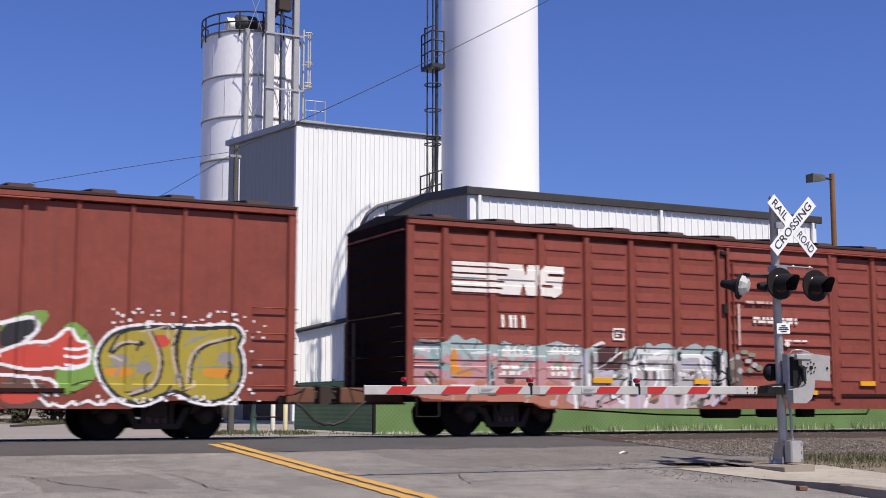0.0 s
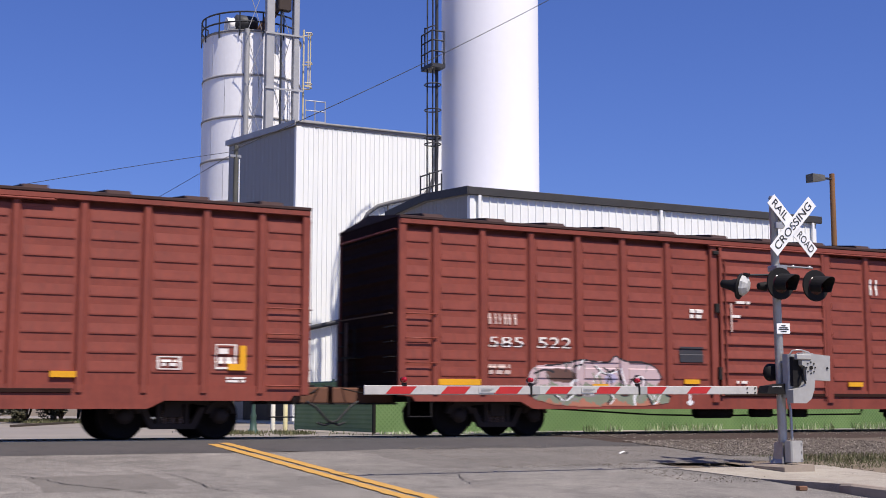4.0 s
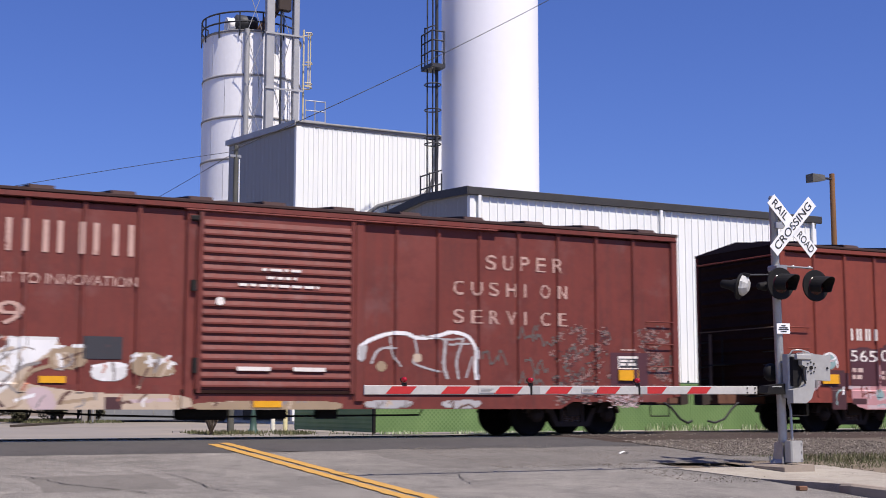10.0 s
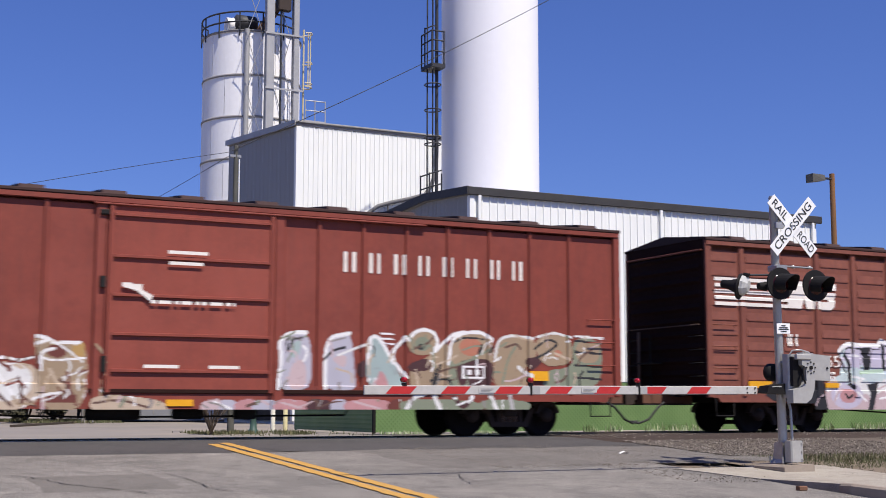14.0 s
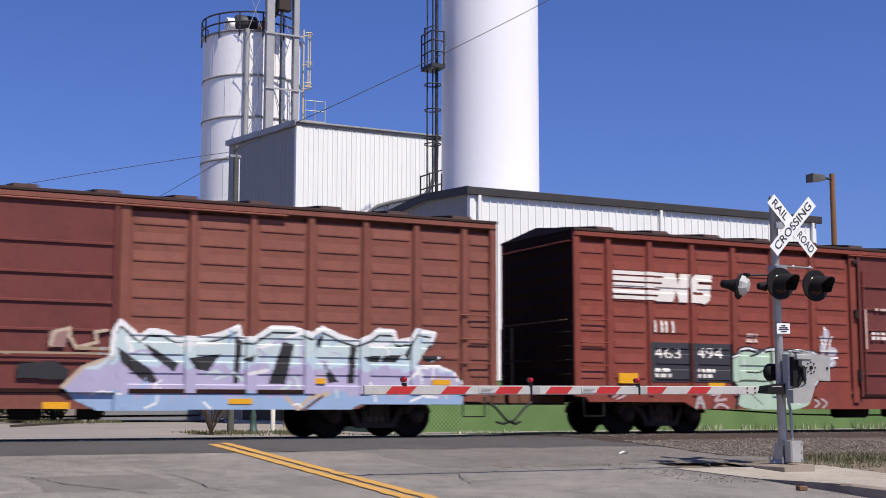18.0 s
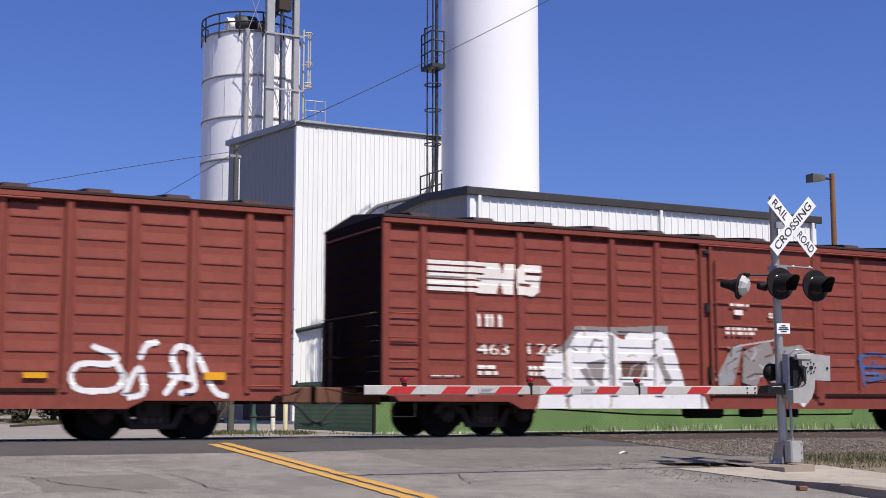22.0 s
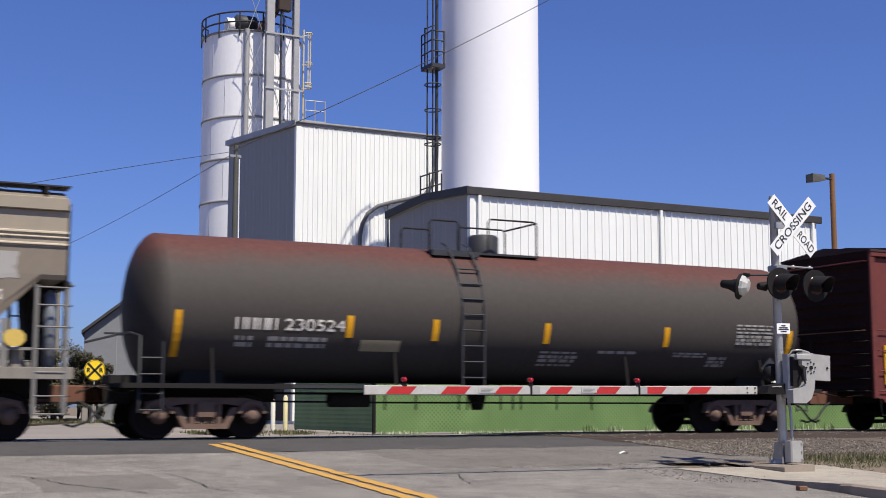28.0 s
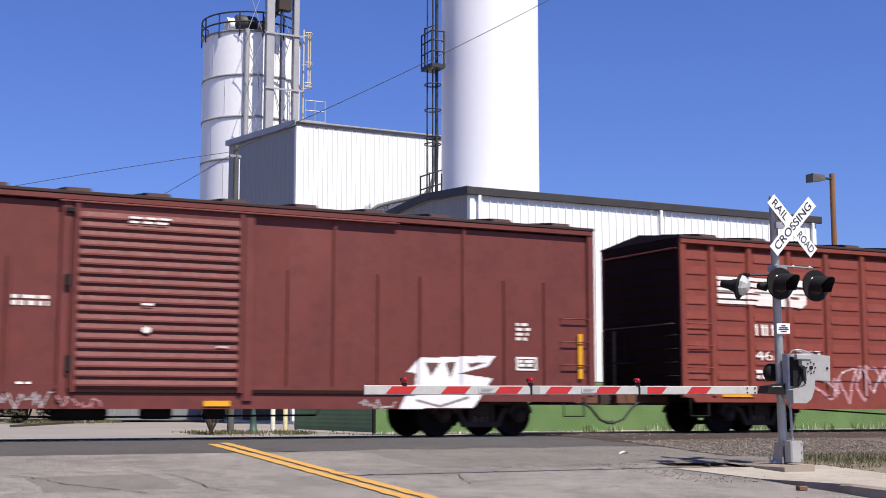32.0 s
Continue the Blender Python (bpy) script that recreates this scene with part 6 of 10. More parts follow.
        part("ladder_stile", Mesh().box(min(x + d * 0.08, x + d * 0.11), max(x + d * 0.08, x + d * 0.11), 1.4, 1.46, 0.95, 2.4), M_TRUCK, root)
        part("brake_step", Mesh().box(min(x, x + d * 0.3), max(x, x + d * 0.3), 0.1, 0.8, 1.62, 1.65), M_UNDER, root)
        part("crossover_step", Mesh().box(min(x, x + d * 0.35), max(x, x + d * 0.35), -1.0, 1.0, 1.0, 1.03), M_UNDER, root)
        part("brake_platform", Mesh().rod((x + d * 0.1, 0.5, 1.1), (x + d * 0.1, 0.5, 2.3), 0.02, 6), M_UNDER, root)
        coupler(root, x, d, M_SILL_RUST)
    for u0 in (U0 + 0.17, L - 0.8):
        for z in steps(1.0, 2.46, 3):
            part("grab_iron", Mesh().tube([(u0, -HW, z), (u0, -HW - 0.08, z), (u0 + 0.64, -HW - 0.08, z), (u0 + 0.64, -HW, z)], 0.013, 5), mat, root)
        part("stirrup_step", Mesh().tube([(u0 + 0.05, -HW, 0.82), (u0 + 0.05, -HW - 0.02, 0.42), (u0 + 0.55, -HW - 0.02, 0.42), (u0 + 0.55, -HW, 0.82)], 0.018, 5), M_UNDER, root)
    # sliding door with tracks and lock bars
    d0, d1 = DOOR
    dm = door_mat or mat
    dh = 0.075
    dz0, dz1 = 0.86, EAVE - 0.16
    dr = part("door", Mesh().box(d0, d1, -HW - dh + 0.02, -HW - 0.01, dz0, dz1), dm, root, "closed sliding door")
    y0, y1 = -HW - dh + 0.02, -HW - dh - 0.018
    shape, zs_ = {"fine": ([(-0.055, y0), (-0.047, y1), (-0.015, y1), (0.075, y0)], [dz0 + 0.16 + 0.165 * k for k in range(19)]),
                  "panel": ([(-0.03, y0), (-0.025, y1 - 0.01), (0.02, y1 - 0.01), (0.03, y0)], [1.25, 1.9, 2.6, 3.3, 4.05]),
                  "plug": ([(-0.025, y0), (-0.02, y1 + 0.006), (0.015, y1 + 0.006), (0.025, y0)], [1.4, 1.95, 2.45, 2.95, 3.5]),
                  "ribs": ([(-0.05, y0), (-0.044, y1 + 0.006), (-0.02, y1 + 0.006), (0.14, y0)], [1.1 + 0.32 * k for k in range(10)])}[door]
    rm = Mesh()
    rm.loft([[(u, yy, zz) for zz, yy in shape] for u in (d0 + 0.06, d1 - 0.06)], True, False)
    rd = rm.data("door_rib", dm)
    for z in zs_:
        part("door_rib", rd, None, dr, "", (0, 0, z))
    part("door_edge", Mesh().box(d0 - 0.02, d0 + 0.05, -HW - dh - 0.02, -HW - dh + 0.03, dz0, dz1), dm, dr)
    part("door_edge", Mesh().box(d1 - 0.05, d1 + 0.02, -HW - dh - 0.02, -HW - dh + 0.03, dz0, dz1), dm, dr)
    for u in ((d0 + 0.13,) if door in ("plug", "ribs") else (d0 - 0.06,)):
        part("lock_bar", Mesh().rod((u, -HW - dh - 0.03, 0.95), (u, -HW - dh - 0.03, 3.9), 0.022, 6), mat, dr)
    part("door_lock", Mesh().box(d0 - 0.12, d0 - 0.02, -HW - 0.14, -HW - 0.06, 1.22, 1.5, 0.02), M_UNDER, dr)
    part("door_stop", Mesh().box(d0 - 0.18, d0 - 0.06, -HW - 0.14, -HW - 0.05, 2.72, 2.92, 0.02), M_UNDER, root)
    part("door_stop", Mesh().box(d0 - 0.2, d0 - 0.04, -HW - 0.12, -HW - 0.05, 4.02, 4.12, 0.02), M_UNDER, root)
    part("door_track", Mesh().box(d0 - 0.3, d1 + 3.2, -HW - 0.11, -HW - 0.0, EAVE - 0.19, EAVE - 0.155, 0.01), mat, root)
    part("door_track", Mesh().box(d0 - 0.3, d1 + 3.6, -HW - 0.06, -HW - 0.03, 0.85, 0.93, 0.01), M_CAREND, root)
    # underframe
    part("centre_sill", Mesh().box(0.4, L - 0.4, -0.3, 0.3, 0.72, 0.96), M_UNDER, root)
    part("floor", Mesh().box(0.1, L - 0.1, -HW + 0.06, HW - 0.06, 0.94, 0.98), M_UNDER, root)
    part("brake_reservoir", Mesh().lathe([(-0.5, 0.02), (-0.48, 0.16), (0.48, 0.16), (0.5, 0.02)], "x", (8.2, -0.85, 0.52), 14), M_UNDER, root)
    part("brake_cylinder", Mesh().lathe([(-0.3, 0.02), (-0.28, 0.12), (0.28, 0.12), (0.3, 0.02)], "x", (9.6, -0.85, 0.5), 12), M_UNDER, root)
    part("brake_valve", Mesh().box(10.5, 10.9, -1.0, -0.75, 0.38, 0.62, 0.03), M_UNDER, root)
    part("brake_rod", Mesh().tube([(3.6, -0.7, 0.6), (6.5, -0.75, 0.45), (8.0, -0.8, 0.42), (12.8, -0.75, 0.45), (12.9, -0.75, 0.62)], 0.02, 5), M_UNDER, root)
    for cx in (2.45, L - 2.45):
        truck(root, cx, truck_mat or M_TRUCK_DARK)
    pset = np.array(posts)

    def relief(U, Z):
        h = np.zeros(np.broadcast(U, Z).shape)
        up = (Z > 0.86) & (Z < zt)
        for k in range(len(edges) - 1):
            a, b = edges[k], edges[k + 1]
            if rib and not a < 9.4 < b and b - a > 0.4:
                for z in beads:
                    h = np.where((U > a + pw + 0.05) & (U < b - pw - 0.05) & (Z > z - 0.055) & (Z < z + 0.16), 0.02, h)
        for u in pset:
            h = np.where(up & (np.abs(U - u) < pw + 0.02), np.maximum(h, ph), h)
        h = np.where((U > d0 - 0.05) & (U < d1 + 0.05) & (Z > dz0), 0.1, h)
        h = np.where((np.abs(U - 7.76) < 0.13) | (np.abs(U - 11.12) < 0.13), np.maximum(h, 0.075), h)
        h = np.where(Z < 1.02, np.maximum(h, 0.032), h)
        return h

    return root, relief


def tape(root, relief, spots):
    """Yellow reflective strips along the sill."""
    for u, z, w, h in spots:
        y = float(relief(np.array([u + w / 2]), np.array([z + h / 2]))[0])
        part("reflector", Mesh().box(u, u + w, -HW - max(y, 0.038) - 0.012, -HW - 0.02, z, z + h), M_REFLECT, root, "yellow reflective strip")


def lettercolour(c):
    return {"w": M_LETTER, "o": M_LETTER_OLD, "g": M_LETTER_GHOST, "f": M_LETTER_FAINT, "b": M_BLOCK, "p": M_PALE_GREY, "c": M_CREAM_PANEL, "m": M_MAROON_BLOCK, "y": M_REFLECT}[c]


def striped_mark(c, u0, z0, w=2.68, h=0.64):
    """The railway's mark as plain shapes: bars running into two solid blocks."""
    for k in range(5):
        c.rect(u0, u0 + w * 0.62, z0 + h * (k * 0.215), z0 + h * (k * 0.215 + 0.14), "w")
    c.poly([(u0 + w * 0.42, z0), (u0 + w * 0.52, z0 + h), (u0 + w * 0.76, z0 + h), (u0 + w * 0.74, z0)], "w")
    c.poly([(u0 + w * 0.59, z0), (u0 + w * 0.625, z0 + h * 0.4), (u0 + w * 0.65, z0)], None)
    c.poly([(u0 + w * 0.62, z0 + h), (u0 + w * 0.645, z0 + h * 0.6), (u0 + w * 0.67, z0 + h)], None)
    c.poly([(u0 + w * 0.77, z0), (u0 + w * 0.765, z0 + h * 0.8), (u0 + w * 0.82, z0 + h), (u0 + w, z0 + h * 0.97), (u0 + w * 0.97, z0 + h * 0.1), (u0 + w * 0.92, z0 - h * 0.04)], "w")
    c.rect(u0 + w * 0.85, u0 + w * 0.99, z0 + h * 0.64, z0 + h * 0.72, None)
    c.rect(u0 + w * 0.78, u0 + w * 0.9, z0 + h * 0.28, z0 + h * 0.36, None)


def blockname(c, n, u0, u1, z0, z1, col, gap=0.32):
    """A railway name as a row of plain upright bars in pairs."""
    w = (u1 - u0) / n
    for k in range(n):
        a, b = u0 + k * w, u0 + (k + 1 - gap) * w
        t = 0.27 * (b - a)
        c.rect(a, a + t, z0, z1, col)
        c.rect(b - t, b, z0, z1, col)


def bustle(c, u0, u1, z0, z1, n, colours, seed, w=0.035):
    """Overspray lines and drips on paint that is already there."""
    rnd = random.Random(seed)
    old = c.g > 0
    for k in range(n):
        u, z = rnd.uniform(u0, u1), rnd.uniform(z0, z1)
        a, ln = rnd.choice([rnd.uniform(0, 6.3), 1.6, 1.2, 0.4]), rnd.uniform(0.1, 0.4)
        b = a + rnd.uniform(-1.4, 1.4)
        p = [(u, z), (u + ln * math.cos(a), z + ln * math.sin(a) * 0.8)]
        p.append((p[1][0] + ln * 0.6 * math.cos(b), p[1][1] + ln * 0.5 * math.sin(b)))
        c.where(c.near(p, w * rnd.uniform(0.7, 1.7)) & old, rnd.choice(colours))


def blotches(c, u0, u1, z0, z1, n, colours, seed):
    """Clouds of small worn spots where the paint has chalked or been rubbed."""
    rnd = random.Random(seed)
    for k in range(n):
        u, z, r = rnd.uniform(u0, u1), rnd.uniform(z0, z1), rnd.uniform(0.04, 0.16)
        for q in range(14):
            a, d = rnd.uniform(0, 6.28), r * rnd.random()
            c.disc(u + 1.5 * d * math.cos(a), z + d * math.sin(a), rnd.uniform(0.008, 0.035), rnd.uniform(0.008, 0.025), rnd.choice(colours))


def fade(c, shape, bands):
    """Fills a shape with colours that run into one another downwards, in ragged sprayed edges."""
    mask = c.inside(shape)
    c.where(mask, bands[0][1])
    for k in range(len(bands)):
        z, col = bands[k]
        rag = 0.05 * np.sin(c.U * 7.3 + k) + 0.03 * np.sin(c.U * 23.0 + 2 * k) + 0.02 * np.sin(c.U * 61 + c.Z * 40)
        if k:
            c.where(mask & (c.Z < z + rag), col)


def scribble(c, u0, u1, z0, z1, n, col, w, seed):
    """A quick tag of looping line work."""
    rnd = random.Random(seed)
    u, pts = u0, []
    for k in range(n):
        t = k / n
        pts.append((u0 + (u1 - u0) * t + rnd.uniform(-1, 1) * (u1 - u0) * 0.05, rnd.uniform(z0, z1)))
        pts.append((pts[-1][0] + rnd.uniform(0, 1) * (u1 - u0) * 0.08, clamp(pts[-1][1] + rnd.uniform(-0.6, 0.6) * (z1 - z0), z0, z1)))
    c.stroke(pts, w, col)


def road_number(c, mark_bars, a, b, u=2.03, ub=3.22, block=None, col="w", w=0.72):
    """Reporting mark as bars, then the car number in two groups."""
    if block:
        c.rect(u - 0.12, u + 0.98, 1.16, 2.02, block)
        c.rect(ub - 0.12, ub + 0.98, 1.16, 2.02, block)
    blockname(c, mark_bars, u, u + 0.3 * mark_bars, 2.24, 2.51, col, 0.14)
    c.text(a, u, u + w, 1.67, 1.91, col)
    c.text(b, ub, ub + w, 1.69, 1.93, col)
    c.lines(2, u, u + 0.45, 1.22, 1.48, col, 3)
    c.lines(2, ub, ub + 0.5, 1.22, 1.48, col, 4)


def finish(root, relief, c, g, letters_label="white painted lettering", paint_label="spray-painted graffiti"):
    c.apply(root, relief, -HW, "lettering", lettercolour, letters_label, 45, 0.011)
    if g is not None:
        g.apply(root, relief, -HW, "graffiti", spray, paint_label, 120)


# car A: brown smooth side, yellow bubble piece
root, rel = boxcar("oxide red boxcar with yellow bubble graffiti", -103.73, M_RED, "smooth", "panel", ends=(-0.09, 18.79))
g = Canvas(12.4, 18.7, 0.58, 2.45)
g.soft = True
g.poly([(13.45, 2.08), (14.18, 2.33), (14.29, 2.17), (13.93, 1.73), (13.47, 1.56)], "green")
g.poly([(13.45, 2.00), (14.03, 2.18), (14.07, 1.82), (13.47, 1.55)], "black")
g.stroke([(13.45, 2.03), (14.05, 2.19), (14.11, 1.92), (13.78, 1.65), (13.48, 1.48)], 0.07, "white")
g.poly([(14.48, 1.99), (14.71, 2.12), (15.05, 1.84), (15.19, 1.10), (14.48, 0.73), (14.41, 1.13)], "green")
g.poly([(13.47, 1.55), (13.89, 1.72), (14.34, 1.73), (14.63, 2.04), (14.77, 1.75), (14.97, 1.76), (15.00, 1.34), (14.66, 1.26), (14.40, 1.29), (13.95, 1.23), (13.48, 1.34)], "red")
g.stroke([(13.47, 1.55), (13.89, 1.72), (14.34, 1.73), (14.63, 2.04), (14.77, 1.75), (14.97, 1.76), (15.00, 1.34), (14.66, 1.26), (14.40, 1.29), (13.95, 1.23), (13.48, 1.34)], 0.06, "white")
g.stroke([(14.57, 1.62), (14.77, 1.60), (14.97, 1.66)], 0.05, "white")
g.stroke([(14.57, 1.49), (14.78, 1.46), (14.98, 1.52)], 0.05, "white")
g.stroke([(14.58, 1.34), (14.78, 1.31), (14.98, 1.37)], 0.05, "white")
g.poly([(13.49, 1.15), (14.23, 1.05), (14.32, 0.83), (14.21, 0.53), (13.51, 0.53)], "brown")
g.poly([(13.50, 0.91), (13.96, 0.89), (14.24, 0.78), (13.89, 0.65), (13.51, 0.68)], "red")
g.stroke([(13.49, 1.16), (13.95, 1.12), (14.41, 1.08), (14.44, 0.81)], 0.06, "white")
scribble(g, 14.1, 15.5, 0.6, 0.76, 9, "white", 0.05, 23)
shape = [(15.23, 1.68), (15.46, 1.92), (16.13, 2.02), (16.91, 1.99), (17.62, 2.06), (17.75, 1.91), (17.63, 1.73), (17.74, 1.52), (17.75, 1.13), (17.56, 0.82), (17.20, 0.72), (16.85, 0.79), (16.52, 0.96), (16.25, 0.84), (15.91, 0.69), (15.56, 0.77), (15.28, 1.06), (15.16, 1.43)]
g.stroke(shape + shape[:1], 0.24, "white")
g.stroke(shape + shape[:1], 0.14, "black")
g.poly(shape, "olive")
g.disc(15.51, 1.44, 0.15, 0.11, "grey")
g.disc(15.96, 1.31, 0.15, 0.12, "grey")
g.disc(17.47, 1.50, 0.16, 0.12, "grey")
g.disc(17.32, 1.24, 0.29, 0.10, "orange")
g.disc(15.50, 1.23, 0.26, 0.09, "orange")
g.disc(16.25, 1.79, 0.17, 0.12, "red")
g.stroke([(16.07, 1.94), (16.31, 1.47), (16.20, 0.96), (15.74, 0.81)], 0.07, "black")
g.stroke([(16.03, 1.97), (16.27, 1.49), (16.16, 0.98), (15.70, 0.84)], 0.05, "cream")
g.stroke([(16.59, 1.98), (16.49, 1.60), (16.66, 0.96)], 0.07, "black")
g.stroke([(16.54, 2.01), (16.45, 1.62), (16.62, 0.99)], 0.05, "cream")
g.stroke([(16.80, 1.05), (16.83, 1.47), (17.05, 1.74), (17.62, 1.88)], 0.07, "black")
g.stroke([(16.76, 1.07), (16.79, 1.50), (17.00, 1.76), (17.58, 1.90)], 0.05, "cream")
g.stroke([(15.38, 1.57), (15.59, 1.75), (15.92, 1.74)], 0.07, "black")
g.stroke([(15.34, 1.60), (15.55, 1.77), (15.88, 1.76)], 0.05, "cream")
g.stroke([(15.27, 1.31), (16.06, 1.36)], 0.03, "sage")
g.stroke([(16.71, 1.33), (17.68, 1.34)], 0.03, "sage")
g.stroke([(16.65, 1.71), (17.18, 1.94)], 0.03, "sage")
rnd = random.Random(8)
for k in range(90):
    u = rnd.uniform(15.1, 18.2)
    z = rnd.choice([rnd.uniform(1.98, 2.35), rnd.uniform(0.62, 0.78)]) if u < 17.8 else rnd.uniform(0.7, 2.2)
    g.rect(u, u + 0.05, z, z + 0.045, "white")
c = Canvas(0.5, 18.5, 0.6, 3.8, 0.03)
bustle(g, 15.3, 17.7, 0.75, 2.0, 26, ["sage", "cream", "grey", "black"], 201, 0.03)
bustle(g, 12.8, 15.2, 0.6, 2.2, 16, ["white", "black", "grey"], 202, 0.03)
finish(root, rel, c, g)

# car B
root, rel = boxcar("oxide red ribbed boxcar with pink and white graffiti", -82.5, M_RED, "ribbed", "ribs", ends=(-0.07, 18.97))
c = Canvas(0.5, 18.6, 0.6, 3.8, 0.02)
striped_mark(c, 0.93, 2.93)
road_number(c, 2, "463", "486", 2.08, 3.25)
c.lines(2, 8.6, 9.9, 2.5, 2.66, "w", 1)
c.lines(1, 8.4, 9.4, 2.94, 3.04, "o", 2)
c.rect(8.16, 8.22, 2.0, 2.95, "o")
c.lines(1, 9.5, 10.2, 2.1, 2.16, "w", 6)
c.rect(9.33, 9.73, 1.32, 1.52, "b")
c.disc(9.58, 2.06, 0.08, 0.06, "w")
for u0, u1, z0, z1 in ((16.08, 16.52, 1.27, 1.53), (17.15, 17.56, 1.3, 1.77), (4.82, 5.12, 2.04, 2.3)):
    c.rect(u0, u1, z0, z1, "w")
    c.rect(u0 + 0.03, u1 - 0.03, z0 + 0.03, z1 - 0.03, None)
    c.lines(2, u0 + 0.07, u1 - 0.07, z0 + 0.06, z1 - 0.06, "w", 21)
c.lines(2, 17.37, 17.76, 1.05, 1.17, "w", 22)
g = Canvas(-0.02, 9.5, 0.58, 2.3)
g.soft = True
shape = [(-0.04, 1.81), (0.13, 1.93), (0.39, 1.84), (0.81, 1.91), (0.93, 2.04), (1.07, 2.06), (1.18, 1.94), (1.50, 2.01), (1.67, 1.87), (2.05, 1.88), (2.13, 1.98), (2.27, 1.90), (2.89, 1.87), (3.19, 1.92), (3.41, 1.99), (3.70, 1.91), (4.17, 1.90), (4.19, 0.57), (3.02, 0.60), (2.84, 0.72), (0.63, 0.74), (0.03, 0.82)]
fade(g, shape, [(1.81, "paleteal"), (1.61, "pink"), (1.10, "salmon")])
g.poly([(0.93, 2.04), (1.07, 2.07), (1.21, 1.94), (1.45, 2.02), (1.61, 1.91), (0.92, 1.85)], "paleteal")
g.stroke([(-0.02, 1.76), (0.40, 1.75), (0.59, 1.66)], 0.05, "palewhite")
g.stroke([(1.38, 1.70), (1.78, 1.72)], 0.05, "palewhite")
g.stroke([(1.87, 1.67), (2.50, 1.67), (3.10, 1.66)], 0.05, "palewhite")
g.stroke([(2.02, 1.75), (2.22, 1.73)], 0.05, "palewhite")
g.stroke([(3.20, 1.72), (3.70, 1.76), (4.18, 1.68)], 0.05, "palewhite")
g.stroke([(0.94, 1.03), (1.47, 1.03)], 0.05, "palewhite")
g.stroke([(1.00, 0.90), (1.15, 0.92)], 0.05, "palewhite")
g.stroke([(2.03, 1.28), (2.34, 1.28)], 0.05, "palewhite")
g.stroke([(2.39, 1.33), (2.67, 1.40)], 0.05, "palewhite")
g.stroke([(3.43, 1.31), (3.59, 1.35)], 0.05, "palewhite")
g.stroke([(0.24, 1.93), (0.60, 1.90), (0.70, 1.97)], 0.06, "grey")
g.stroke([(0.55, 1.66), (0.63, 1.51), (0.40, 1.53)], 0.06, "grey")
g.stroke([(0.66, 1.51), (0.87, 1.44)], 0.06, "grey")
g.stroke([(1.13, 1.83), (1.40, 1.57)], 0.06, "grey")
g.stroke([(1.16, 1.44), (1.37, 1.48)], 0.06, "grey")
g.stroke([(0.50, 1.72), (0.63, 1.43), (0.82, 1.38)], 0.12, "teal")
g.poly([(0.30, 1.27), (0.41, 1.35), (0.60, 1.23), (0.62, 1.04), (0.41, 1.06)], "brown")
g.stroke([(0.37, 1.31), (0.51, 1.21), (0.58, 1.06)], 0.05, "sage")
g.stroke([(0.35, 1.18), (0.45, 1.08)], 0.05, "palewhite")
g.poly([(1.75, 1.45), (1.85, 1.53), (1.90, 1.29), (1.86, 0.97), (1.75, 1.03)], "teal")
g.stroke([(1.81, 1.49), (1.86, 0.99)], 0.05, "black")
g.poly([(0.92, 1.78), (1.05, 1.80), (1.04, 1.38), (1.35, 1.36), (1.40, 1.24), (0.88, 1.22)], "orange")
g.poly([(2.14, 1.19), (2.40, 1.21), (2.39, 1.08), (2.17, 1.08)], "brown")
g.poly([(2.25, 1.06), (2.85, 1.13), (2.89, 0.83), (2.46, 0.77)], "salmon")
g.stroke([(2.56, 1.46), (2.78, 1.53), (2.73, 1.31)], 0.08, "rose")
g.stroke([(2.22, 1.50), (2.21, 1.30)], 0.08, "rose")
g.poly([(3.30, 1.54), (3.53, 1.59), (3.59, 1.37), (3.36, 1.37)], "sage")
g.stroke([(3.25, 1.17), (3.59, 1.05), (3.58, 0.67)], 0.06, "rose")
g.disc(3.16, 0.98, 0.09, 0.06, "sage")
g.disc(3.31, 0.70, 0.10, 0.07, "blush")
shape = [(3.60, 0.57), (3.66, 1.05), (3.78, 1.48), (3.94, 1.79), (4.18, 1.86), (4.44, 1.93), (4.44, 1.38), (5.05, 1.37), (5.08, 1.81), (5.33, 1.89), (5.58, 1.91), (5.64, 1.98), (5.79, 2.01), (5.87, 1.92), (6.02, 1.99), (6.34, 2.00), (6.43, 1.84), (6.56, 1.94), (6.77, 1.92), (6.87, 1.99), (7.06, 2.02), (7.19, 1.93), (7.46, 2.00), (7.66, 1.91), (7.86, 1.87), (7.83, 1.43), (7.78, 0.57)]
fade(g, shape, [(1.87, "paleteal"), (1.67, "palegrey"), (0.94, "blush")])
g.rect(4.42, 5.05, 1.40, 1.90, "maroon")
g.stroke([(4.27, 1.86), (4.51, 1.98), (4.58, 1.97)], 0.07, "palewhite")
g.stroke([(5.10, 1.79), (5.24, 1.68), (5.10, 1.55)], 0.08, "sage")
g.poly([(4.20, 1.79), (4.32, 1.80), (4.32, 1.05), (4.18, 1.03)], "smudge")
g.poly([(4.42, 1.38), (5.05, 1.39), (5.05, 1.32), (4.44, 1.32)], "grey")
g.poly([(5.09, 1.34), (5.33, 1.34), (5.33, 0.95), (5.17, 0.95)], "black")
g.poly([(5.29, 1.73), (5.47, 1.71), (5.46, 1.57), (5.32, 1.59)], "smudge")
g.poly([(5.54, 1.55), (6.02, 1.61), (6.02, 1.52), (5.58, 1.49)], "grey")
g.poly([(5.59, 1.40), (5.71, 1.42), (5.72, 1.20), (5.61, 1.20)], "black")
